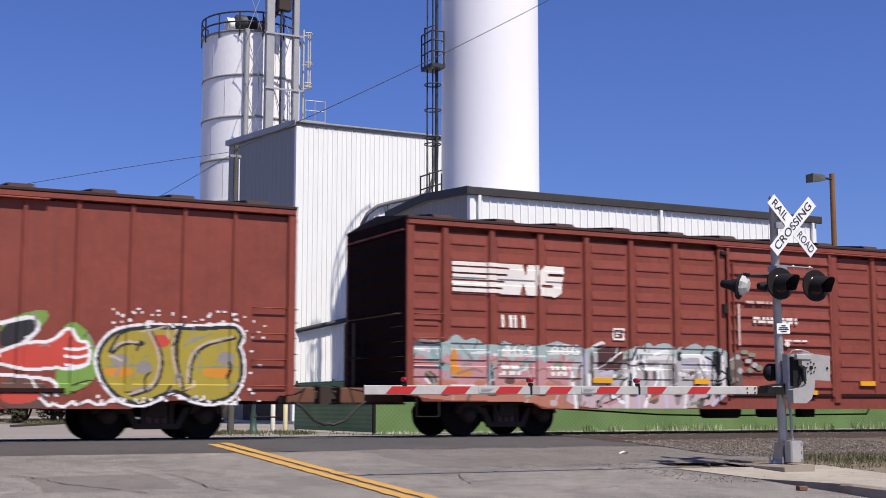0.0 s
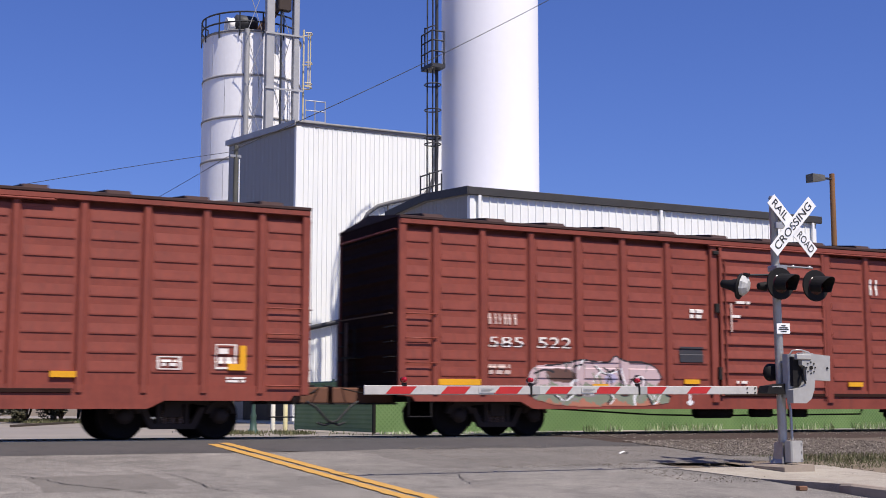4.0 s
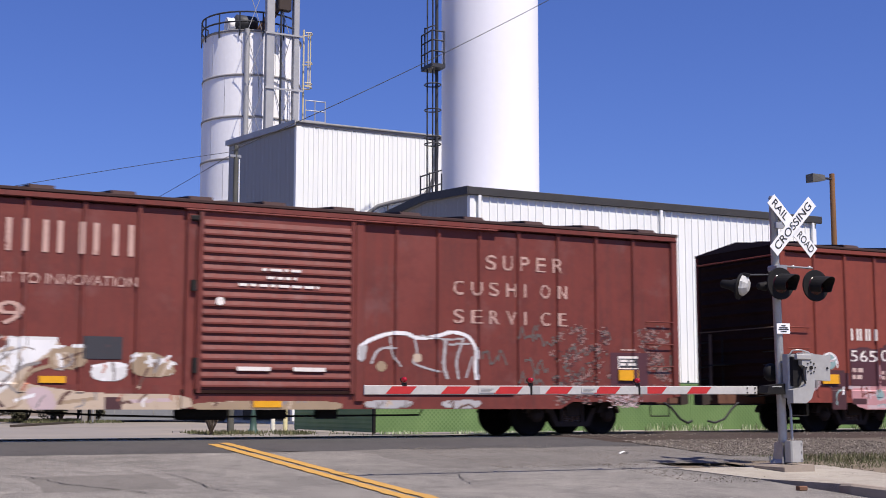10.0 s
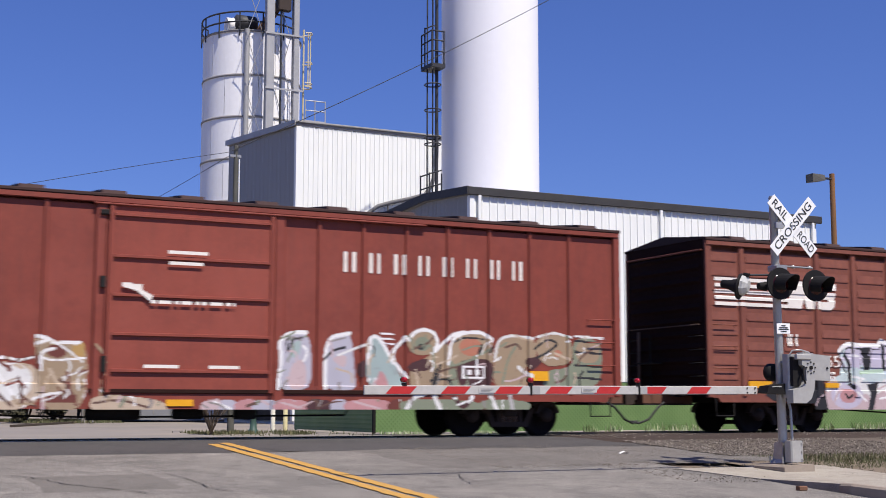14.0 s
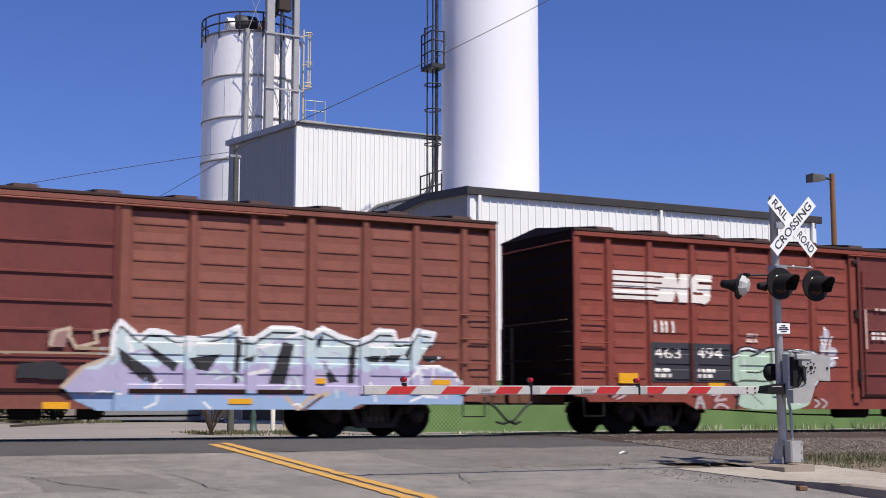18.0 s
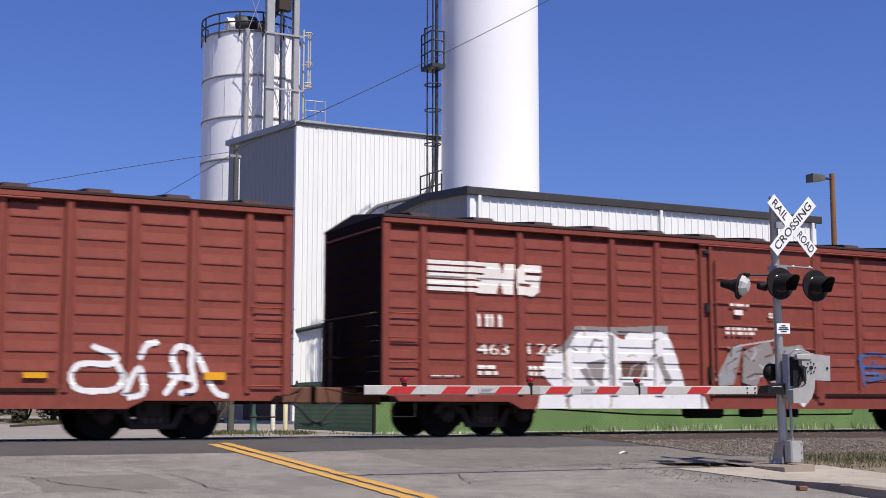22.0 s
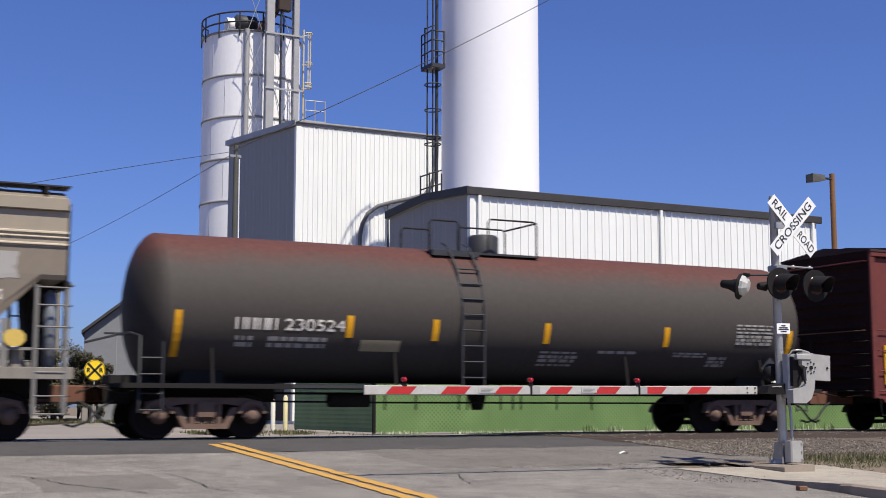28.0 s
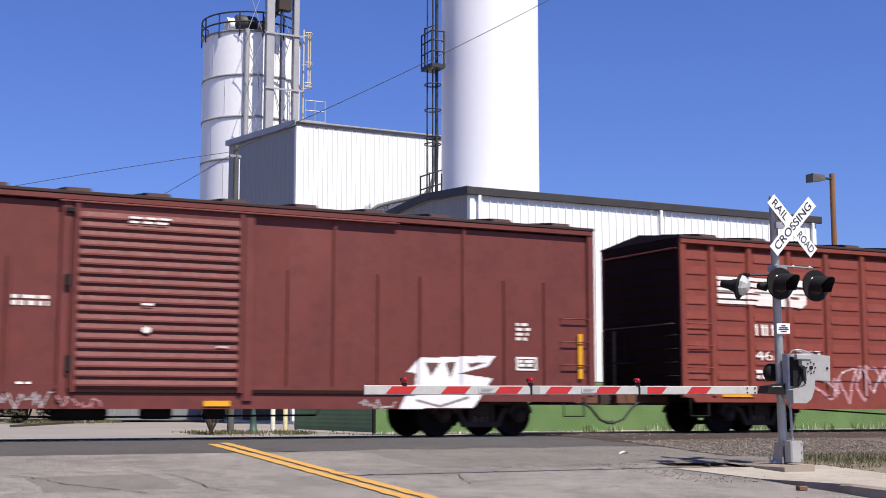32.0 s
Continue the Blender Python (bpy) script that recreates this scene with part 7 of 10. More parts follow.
g.poly([(5.84, 1.40), (5.95, 1.40), (5.95, 1.20), (5.84, 1.20)], "smudge")
g.poly([(6.25, 1.54), (6.48, 1.64), (6.48, 0.96), (6.28, 0.96)], "grey")
g.poly([(6.48, 1.84), (6.61, 1.82), (6.59, 1.62), (6.48, 1.61)], "black")
g.poly([(6.60, 1.35), (7.03, 1.42), (7.03, 1.21), (6.64, 1.18)], "smudge")
g.poly([(7.05, 1.53), (7.08, 0.98), (6.92, 0.98), (6.95, 1.36)], "grey")
g.poly([(7.48, 1.86), (7.70, 1.85), (7.65, 1.22), (7.48, 1.54)], "black")
g.poly([(5.64, 0.95), (6.02, 0.98), (5.96, 0.67), (5.64, 0.71)], "smudge")
g.poly([(3.88, 1.27), (4.00, 1.29), (4.00, 0.62), (3.88, 0.62)], "grey")
g.poly([(4.66, 0.90), (4.90, 0.90), (4.78, 0.62)], "black")
g.poly([(7.00, 0.78), (7.25, 0.85), (7.18, 0.59), (7.00, 0.59)], "smudge")
g.poly([(6.40, 0.96), (6.60, 0.93), (6.53, 0.64), (6.43, 0.66)], "grey")
g.poly([(4.36, 0.77), (4.52, 0.75), (4.52, 0.60), (4.36, 0.60)], "black")
g.poly([(7.45, 0.96), (7.65, 0.96), (7.61, 0.66)], "smudge")
g.stroke([(5.37, 1.82), (6.02, 1.83), (6.38, 1.82)], 0.085, "palewhite")
g.stroke([(5.33, 1.71), (5.33, 0.95)], 0.085, "white")
g.stroke([(5.54, 1.69), (5.59, 1.58)], 0.085, "palelilac")
g.stroke([(5.64, 1.67), (6.38, 1.70), (6.40, 1.61)], 0.085, "palewhite")
g.stroke([(5.46, 1.45), (6.02, 1.43)], 0.085, "white")
g.stroke([(5.46, 1.28), (5.46, 0.62)], 0.085, "palelilac")
g.stroke([(6.08, 1.52), (6.15, 0.95)], 0.085, "palewhite")
g.stroke([(6.61, 1.73), (7.32, 1.74), (7.34, 1.36)], 0.085, "white")
g.stroke([(6.64, 1.53), (7.03, 1.56)], 0.085, "palelilac")
g.stroke([(6.53, 1.35), (6.79, 1.30)], 0.085, "palewhite")
g.stroke([(7.16, 1.65), (7.24, 0.96)], 0.085, "white")
g.stroke([(7.36, 1.77), (7.42, 0.96)], 0.085, "palelilac")
g.stroke([(7.72, 1.72), (7.74, 0.96)], 0.085, "palewhite")
g.stroke([(4.18, 1.27), (4.18, 0.94)], 0.085, "white")
g.stroke([(4.51, 1.32), (4.78, 1.36)], 0.085, "palelilac")
g.stroke([(4.85, 1.28), (5.10, 1.32)], 0.085, "palewhite")
g.stroke([(3.78, 1.32), (3.86, 0.62)], 0.085, "white")
g.stroke([(4.08, 1.70), (4.08, 1.32)], 0.085, "palelilac")
g.stroke([(5.15, 1.28), (5.15, 0.62)], 0.085, "palewhite")
g.stroke([(5.77, 0.95), (5.62, 0.64)], 0.085, "white")
g.stroke([(6.15, 0.95), (6.21, 0.62)], 0.085, "palelilac")
g.stroke([(6.73, 0.96), (6.69, 0.62)], 0.085, "palewhite")
g.stroke([(4.78, 0.84), (5.05, 0.71)], 0.085, "white")
g.stroke([(7.45, 0.66), (7.69, 0.85)], 0.085, "palelilac")
g.stroke([(5.39, 1.89), (6.38, 1.91)], 0.07, "paleteal")
g.stroke([(6.66, 1.87), (7.52, 1.93)], 0.07, "paleteal")
g.stroke([(4.90, 1.33), (5.09, 1.26)], 0.07, "teal")
g.stroke([(4.66, 0.67), (4.90, 0.75)], 0.07, "pink")
g.stroke([(5.77, 1.34), (5.84, 1.12)], 0.07, "blush")
g.stroke([(6.74, 1.25), (6.90, 1.28)], 0.07, "blush")
g.stroke([(4.42, 0.67), (4.60, 0.70)], 0.07, "pink")
g.stroke([(5.72, 0.77), (5.96, 0.84)], 0.07, "salmon")
g.stroke([(6.76, 0.66), (7.05, 0.71)], 0.07, "sage")
g.poly([(7.88, 1.78), (8.16, 1.88), (8.26, 1.69), (8.23, 0.97), (7.90, 0.94)], "smudge")
g.disc(7.99, 1.55, 0.07, 0.10, "sage")
g.disc(8.13, 1.73, 0.08, 0.05, "palegrey")
g.disc(8.05, 1.22, 0.10, 0.07, "sage")
g.disc(8.19, 1.43, 0.07, 0.07, "palegrey")
g.disc(8.33, 1.85, 0.10, 0.06, "sage")
g.disc(8.43, 1.65, 0.09, 0.06, "palegrey")
g.disc(8.54, 1.79, 0.10, 0.06, "sage")
g.disc(8.61, 1.56, 0.09, 0.06, "palegrey")
g.disc(8.47, 1.44, 0.09, 0.06, "sage")
g.disc(8.74, 1.50, 0.10, 0.06, "sage")
bustle(g, 0.0, 4.2, 0.6, 1.9, 40, ["teal", "rose", "palepink", "smudge", "salmon"], 203)
bustle(g, 4.2, 8.0, 0.6, 1.9, 60, ["grey", "white", "smudge", "black", "palegrey"], 204)
finish(root, rel, c, g)
tape(root, rel, ((4.28, 1.12, 0.5, 0.11), (6.95, 1.12, 0.42, 0.11), (10.0, 0.9, 0.45, 0.1), (11.85, 1.12, 0.5, 0.11), (14.2, 1.12, 0.5, 0.11), (17.62, 1.28, 0.12, 0.46), (17.4, 1.28, 0.22, 0.12)))

# car C
root, rel = boxcar("oxide red ribbed boxcar with faded white name", -61.6, M_RED, "ribbed", "ribs", ends=(-0.02, 18.92))
c = Canvas(0.5, 18.6, 0.6, 3.8, 0.02)
blockname(c, 8, 12.5, 17.6, 3.3, 3.68, "w", 0.62)
blockname(c, 3, 2.0, 2.7, 2.3, 2.53, "o", 0.2)
c.text("585", 2.0, 2.82, 1.83, 2.05, "w")
c.text("522", 3.17, 3.98, 1.83, 2.06, "w")
c.lines(2, 2.0, 2.5, 1.25, 1.5, "o", 3)
c.rect(8.18, 8.22, 2.3, 2.95, "o")
c.lines(1, 8.35, 8.75, 2.92, 3.02, "w", 2)
c.lines(1, 8.2, 8.5, 2.58, 2.7, "w", 2)
c.lines(2, 7.1, 7.5, 2.55, 2.8, "w", 3)
c.lines(1, 8.3, 8.6, 1.12, 1.22, "w", 1)
c.rect(6.8, 7.45, 1.6, 1.95, "b")
c.rect(15.0, 15.5, 1.22, 1.5, "w")
c.rect(15.04, 15.46, 1.26, 1.46, "b")
c.lines(3, 15.07, 15.43, 1.28, 1.45, "w", 7)
g = Canvas(2.6, 18.4, 0.58, 2.1)
g.soft = True
shape = [(2.89, 1.47), (3.81, 1.51), (4.20, 1.62), (4.93, 1.53), (5.09, 1.75), (5.30, 1.58), (5.76, 1.59), (6.15, 1.49), (6.30, 1.24), (6.16, 1.03), (6.51, 0.86), (6.47, 0.64), (2.93, 0.62)]
fade(g, shape, [(1.51, "palepink"), (1.06, "sage"), (0.71, "salmon")])
g.stroke([(3.35, 1.47), (3.81, 1.51), (4.20, 1.62), (4.93, 1.53), (5.09, 1.73), (5.30, 1.58), (5.76, 1.59), (6.15, 1.49), (6.30, 1.26)], 0.035, "black")
g.stroke([(4.53, 1.52), (4.78, 1.30), (5.06, 1.39)], 0.045, "black")
g.stroke([(4.60, 1.50), (4.85, 1.29), (5.13, 1.37)], 0.03, "white")
g.stroke([(5.14, 1.43), (5.28, 1.06)], 0.045, "black")
g.stroke([(5.22, 1.42), (5.35, 1.04)], 0.03, "white")
g.stroke([(5.44, 1.09), (5.64, 1.31), (5.77, 1.23), (5.74, 0.98), (5.53, 0.90)], 0.045, "black")
g.stroke([(5.52, 1.07), (5.72, 1.30), (5.85, 1.22), (5.81, 0.97), (5.61, 0.88)], 0.03, "white")
g.stroke([(4.79, 0.93), (5.00, 0.84), (4.88, 0.69)], 0.045, "black")
g.stroke([(4.86, 0.92), (5.07, 0.82), (4.95, 0.67)], 0.03, "white")
g.stroke([(4.07, 1.01), (4.23, 0.83), (4.55, 0.93)], 0.045, "black")
g.stroke([(4.14, 0.99), (4.30, 0.82), (4.62, 0.92)], 0.03, "white")
g.stroke([(3.53, 0.88), (3.73, 0.73), (3.96, 0.89)], 0.045, "black")
g.stroke([(3.60, 0.87), (3.80, 0.71), (4.03, 0.87)], 0.03, "white")
g.stroke([(5.86, 0.94), (6.04, 0.65), (6.20, 0.94)], 0.045, "black")
g.stroke([(5.94, 0.92), (6.12, 0.63), (6.28, 0.93)], 0.03, "white")
g.poly([(3.35, 1.42), (4.07, 1.40), (4.10, 1.11), (3.36, 1.15)], "brown")
g.disc(4.98, 1.22, 0.17, 0.10, "lavender")
g.stroke([(17.66, 1.72), (17.75, 1.75), (17.92, 1.73), (17.93, 1.7), (17.78, 1.68), (17.66, 1.71)], 0.025, "white")
g.stroke([(17.45, 1.66), (17.58, 1.67)], 0.03, "white")
g.stroke([(17.42, 1.57), (17.56, 1.6), (17.5, 1.5), (17.42, 1.49), (17.6, 1.48), (17.7, 1.6), (17.72, 1.48), (17.82, 1.6), (17.86, 1.48), (17.98, 1.6), (18.02, 1.5), (18.1, 1.57)], 0.03, "white")
g.stroke([(17.9, 1.44), (18.05, 1.47), (18.15, 1.43), (18.0, 1.4), (17.9, 1.43)], 0.028, "white")
g.stroke([(17.36, 1.38), (17.5, 1.44), (17.44, 1.32), (17.36, 1.3), (17.56, 1.35), (17.6, 1.4), (17.66, 1.34), (17.75, 1.38), (17.95, 1.34)], 0.025, "palepink")
g.stroke([(17.42, 1.02), (17.55, 1.06), (17.95, 1.07)], 0.02, "palepink")
g.disc(18.42, 1.36, 0.1, 0.035, "palepink")
g.poly([(7.02, 0.9), (7.08, 0.9), (7.08, 0.74), (7.16, 0.74), (7.05, 0.62), (6.94, 0.74), (7.02, 0.74)], "white")
bustle(g, 2.8, 6.6, 0.6, 1.8, 60, ["black", "white", "grey", "sage", "palepink"], 205)
finish(root, rel, c, g)
tape(root, rel, ((17.45, 1.12, 0.65, 0.12), (0.85, 1.05, 0.95, 0.12), (4.5, 1.0, 0.4, 0.1), (6.9, 1.12, 0.42, 0.1), (11.7, 1.1, 0.45, 0.1), (13.6, 1.1, 0.4, 0.1)))

# car D
root, rel = boxcar("faded oxide brown boxcar with large worn name and cream graffiti", -40.2, M_BROWN, "smooth", "fine", ends=(-0.06, 18.74))
c = Canvas(0.5, 18.6, 0.55, 4.0, 0.025)
blockname(c, 8, 2.02, 6.95, 3.3, 3.88, "f", 0.42)
c.text("GIVES A GREEN LIGHT TO INNOVATION", 2.07, 6.78, 2.74, 2.92, "f")
c.text("56", 2.09, 2.82, 2.02, 2.42, "f")
c.text("91", 3.05, 3.62, 2.02, 2.42, "f")
c.text("19", 4.0, 4.82, 2.02, 2.42, "f")
for k in range(40):
    a = 2 * math.pi * k / 40
    c.disc(1.52 + 0.26 * math.cos(a), 1.78 + 0.25 * math.sin(a), 0.03, 0.03, "o")
c.stroke([(1.36, 1.96), (1.68, 1.6)], 0.06, "o")
c.lines(3, 2.35, 2.75, 1.1, 1.45, "o", 2)
c.rect(3.05, 3.75, 1.12, 1.5, "m")
c.lines(2, 3.12, 3.6, 1.2, 1.45, "o", 3)
c.lines(1, 2.0, 2.7, 0.96, 1.05, "w", 4)
c.rect(5.85, 6.55, 1.45, 1.85, "b")
c.rect(16.98, 17.95, 0.96, 1.78, "m")
c.rect(17.17, 17.67, 1.43, 1.69, "w")
c.rect(17.2, 17.64, 1.46, 1.66, "b")
c.lines(2, 17.23, 17.61, 1.48, 1.64, "w", 12)
c.lines(1, 17.25, 17.6, 1.8, 1.86, "o", 13)
c.rect(16.28, 16.71, 0.87, 0.98, "w")
for k, ch in enumerate("SUPER"):
    c.text(ch, 13.95 + 0.4 * k, 14.18 + 0.4 * k, 3.42, 3.72, "f")
for k, ch in enumerate("CUSHION"):
    c.text(ch, 13.2 + 0.41 * k, (13.27 if ch == "I" else 13.43) + 0.41 * k, 2.88, 3.16, "f")
for k, ch in enumerate("SERVICE"):
    c.text(ch, 13.2 + 0.41 * k, (13.27 if ch == "I" else 13.43) + 0.41 * k, 2.3, 2.58, "f")
c.lines(1, 9.1, 9.95, 3.12, 3.2, "w", 8)
c.lines(1, 9.2, 9.8, 2.98, 3.05, "w", 9)
c.lines(1, 8.65, 10.25, 2.83, 2.91, "w", 10)
c.disc(8.3, 2.55, 0.08, 0.08, "w")
c.rect(8.65, 9.3, 1.28, 1.34, "w")
c.rect(9.75, 10.4, 1.28, 1.34, "w")
g = Canvas(2.6, 18.66, 0.56, 2.6)
g.soft = True
g.poly([(2.69, 0.51), (3.07, 0.97), (3.51, 0.97), (3.77, 1.10), (3.87, 1.44), (4.06, 1.51), (4.43, 1.54), (4.46, 1.82), (5.45, 1.82), (5.47, 1.49), (5.21, 1.46), (5.00, 1.32), (4.81, 1.02), (5.46, 0.92), (6.18, 0.84), (7.83, 0.84), (7.83, 0.50)], "cream")
g.poly([(4.42, 1.80), (5.45, 1.83), (5.39, 1.68), (5.16, 1.46), (4.98, 1.35), (4.66, 1.17), (4.40, 1.34)], "white")
g.poly([(3.88, 1.40), (4.29, 1.47), (4.31, 1.04), (3.90, 0.91)], "tan")
g.poly([(4.00, 1.36), (4.17, 1.40), (4.20, 1.17), (4.04, 1.13)], "brown")
g.poly([(3.18, 0.93), (3.84, 0.95), (4.07, 0.53), (3.08, 0.53)], "blush")
g.poly([(4.35, 1.26), (4.69, 1.17), (4.52, 0.83), (4.35, 0.83)], "palewhite")
g.poly([(4.87, 0.94), (5.34, 0.94), (5.46, 0.53), (4.99, 0.53)], "blush")
g.poly([(5.26, 1.64), (5.95, 1.69), (5.96, 1.32), (5.29, 1.20)], "tan")
g.poly([(5.36, 1.55), (5.63, 1.58), (5.57, 1.33), (5.38, 1.31)], "cream")
g.poly([(5.98, 1.32), (6.67, 1.40), (6.62, 1.06), (6.05, 1.06)], "palewhite")
g.poly([(6.67, 1.57), (7.10, 1.60), (7.42, 1.45), (7.57, 1.16), (6.73, 1.13)], "tan")
g.poly([(3.63, 1.67), (3.88, 1.89), (4.01, 1.83), (3.90, 1.57)], "grey")
g.disc(4.34, 1.72, 0.23, 0.14, "rust")
g.rect(6.25, 6.57, 0.53, 0.79, "maroon")
g.stroke([(2.71, 0.53), (3.20, 1.01)], 0.08, "white")
g.stroke([(3.28, 1.37), (3.50, 1.54), (3.72, 1.59), (3.83, 1.50)], 0.07, "white")
g.stroke([(3.63, 1.65), (3.88, 1.87), (4.00, 1.83)], 0.05, "white")
g.stroke([(3.83, 1.81), (4.42, 1.79)], 0.05, "white")
g.stroke([(4.51, 1.80), (5.40, 1.79)], 0.05, "palewhite")
g.stroke([(4.52, 1.02), (4.84, 1.31), (5.12, 1.37)], 0.06, "grey")
g.stroke([(4.75, 0.94), (4.98, 1.22), (5.27, 1.31)], 0.06, "tan")
g.stroke([(5.31, 1.64), (5.51, 1.66)], 0.05, "white")
g.stroke([(5.69, 1.67), (5.91, 1.67)], 0.05, "white")
g.stroke([(6.05, 1.32), (6.42, 1.39), (6.64, 1.34)], 0.05, "white")
g.stroke([(6.73, 1.51), (7.04, 1.56), (7.07, 1.34)], 0.05, "white")
g.stroke([(6.98, 1.40), (7.29, 1.46), (7.52, 1.38)], 0.06, "palewhite")
g.stroke([(7.21, 1.38), (7.42, 1.52)], 0.05, "white")
g.stroke([(5.57, 1.49), (5.69, 1.27)], 0.05, "brown")
g.stroke([(4.01, 1.08), (4.35, 0.94)], 0.05, "brown")
g.stroke([(4.35, 0.83), (4.53, 0.62)], 0.05, "maroon")
g.stroke([(3.84, 0.77), (4.18, 0.70)], 0.05, "maroon")
g.stroke([(5.46, 0.67), (6.06, 0.75)], 0.06, "tan")
g.stroke([(6.73, 0.71), (7.42, 0.73)], 0.06, "blush")
g.stroke([(6.85, 0.95), (7.02, 1.29)], 0.04, "brown")
g.poly([(7.83, 0.71), (10.78, 0.74), (10.78, 0.52), (7.83, 0.53)], "tan")
g.poly([(11.18, 0.73), (12.31, 0.75), (12.23, 0.59), (11.28, 0.58)], "palegrey")
g.poly([(12.89, 0.74), (13.85, 0.76), (13.75, 0.58), (12.95, 0.59)], "palegrey")
g.stroke([(11.12, 1.55), (11.11, 1.77), (11.32, 1.89), (11.70, 2.04), (12.12, 2.08), (12.41, 1.95), (12.87, 2.03), (13.18, 2.13), (13.56, 2.04), (13.74, 1.74), (13.69, 1.47), (13.72, 1.19)], 0.075, "white")
g.poly([(11.08, 1.77), (11.32, 1.85), (11.27, 1.58), (11.16, 1.46), (11.11, 1.53)], "palegrey")
g.stroke([(11.40, 1.46), (11.49, 1.68), (11.66, 1.77), (11.90, 1.76)], 0.05, "palegrey")
g.stroke([(11.79, 2.00), (11.84, 1.59), (12.03, 1.41)], 0.035, "palegrey")
g.stroke([(12.34, 1.92), (12.40, 1.66), (12.25, 1.47), (12.85, 1.31)], 0.04, "palegrey")
g.stroke([(13.02, 1.93), (12.97, 1.42), (13.06, 1.19)], 0.07, "palegrey")
g.stroke([(13.42, 1.96), (13.25, 1.55), (13.31, 1.19)], 0.05, "palegrey")
g.stroke([(13.09, 1.86), (13.56, 1.89)], 0.04, "palegrey")
g.stroke([(13.63, 1.62), (13.49, 1.21)], 0.04, "palegrey")
g.stroke([(12.49, 2.02), (13.02, 1.95), (13.45, 1.99)], 0.035, "palegrey")
g.disc(12.39, 1.58, 0.10, 0.09, "cream")
g.disc(11.61, 1.40, 0.11, 0.10, "tan")
scribble(g, 14.66, 15.26, 2.02, 2.34, 7, "smudge", 0.035, 560)
scribble(g, 15.03, 15.64, 1.86, 2.18, 7, "smudge", 0.035, 600)
scribble(g, 14.90, 15.50, 1.33, 1.64, 7, "smudge", 0.035, 585)
scribble(g, 14.68, 15.27, 1.10, 1.42, 7, "smudge", 0.035, 560)
scribble(g, 15.97, 16.60, 1.70, 2.02, 7, "smudge", 0.035, 700)
scribble(g, 15.79, 16.41, 1.16, 1.48, 7, "smudge", 0.035, 680)
scribble(g, 13.86, 14.44, 1.48, 1.79, 7, "smudge", 0.035, 470)
scribble(g, 15.04, 15.65, 0.93, 1.25, 7, "smudge", 0.035, 600)
scribble(g, 18.00, 18.68, 1.42, 1.75, 7, "smudge", 0.035, 905)
bustle(g, 2.7, 8.0, 0.58, 1.9, 110, ["brown", "white", "tan", "grey", "cream", "salmon"], 206)
bustle(g, 7.8, 13.5, 0.58, 0.85, 40, ["brown", "cream", "grey"], 207)
blotches(g, 15.6, 17.0, 0.7, 2.3, 60, ["smudge", "maroon", "rose"], 218)
blotches(g, 17.75, 18.55, 0.95, 2.4, 46, ["smudge", "rose", "rose", "maroon"], 219)
blotches(g, 16.9, 17.65, 0.62, 0.95, 26, ["rose", "blush", "smudge"], 220)
finish(root, rel, c, g)
tape(root, rel, ((1.1, 1.16, 0.5, 0.22), (3.18, 1.0, 0.5, 0.12), (5.12, 1.02, 0.45, 0.12), (9.0, 0.6, 0.55, 0.12), (17.17, 1.18, 0.5, 0.22)))

# car E
root, rel = boxcar("oxide red smooth boxcar with white number and pastel graffiti", -18.4, M_BRIGHT, "smooth", "panel", oxide("fresh_red_door_paint", (0.25, 0.054, 0.034), (0.185, 0.041, 0.028), 0.2))
c = Canvas(0.5, 18.6, 0.6, 3.9, 0.02)
blockname(c, 8, 12.45, 16.75, 3.22, 3.62, "w", 0.55)
c.rect(1.05, 1.9, 1.1, 1.42, "m")
c.rect(1.95, 2.88, 1.12, 2.0, "m")
c.rect(2.92, 3.78, 1.12, 2.05, "m")
blockname(c, 3, 2.05, 2.9, 2.2, 2.48, "w", 0.12)
c.text("565", 2.02, 2.84, 1.69, 1.96, "w")
c.text("051", 3.0, 3.74, 1.71, 1.99, "w")
c.lines(2, 2.05, 2.45, 1.25, 1.55, "o", 3)
c.lines(2, 3.0, 3.35, 1.25, 1.5, "o", 4)
c.lines(2, 4.2, 4.48, 2.05, 2.28, "o", 5)
c.rect(8.95, 9.7, 3.38, 3.45, "w")
c.rect(8.98, 9.62, 3.18, 3.24, "w")
c.poly([(8.15, 2.82), (8.5, 2.8), (8.5, 2.7), (8.7, 2.6), (8.65, 2.5), (8.4, 2.68), (8.15, 2.74)], "w")
c.lines(1, 8.65, 10.25, 2.44, 2.52, "w", 8)
c.rect(8.55, 9.2, 1.3, 1.36, "w")
c.rect(9.75, 10.35, 1.3, 1.36, "w")
g = Canvas(0.0, 18.72, 0.56, 2.3)
g.soft = True
g.poly([(0.09, 1.44), (0.99, 1.47), (1.02, 1.03), (0.24, 0.84), (0.10, 1.06)], "palepink")
g.poly([(0.04, 1.73), (0.46, 1.87), (1.03, 1.71), (1.00, 1.50), (0.09, 1.48)], "teal")
g.stroke([(0.04, 1.71), (0.29, 1.85), (0.59, 1.74), (0.82, 1.83), (1.02, 1.73)], 0.05, "white")
g.stroke([(0.09, 1.61), (0.46, 1.72), (0.72, 1.60), (1.02, 1.67)], 0.03, "black")
g.stroke([(0.08, 1.46), (1.00, 1.49)], 0.05, "white")
g.disc(1.35, 1.69, 0.23, 0.19, "teal")
g.stroke([(1.10, 1.67), (1.20, 1.84), (1.42, 1.89), (1.58, 1.77), (1.60, 1.57)], 0.045, "white")
g.stroke([(1.18, 1.61), (1.51, 1.72)], 0.03, "black")
g.disc(0.86, 1.18, 0.13, 0.12, "grey")
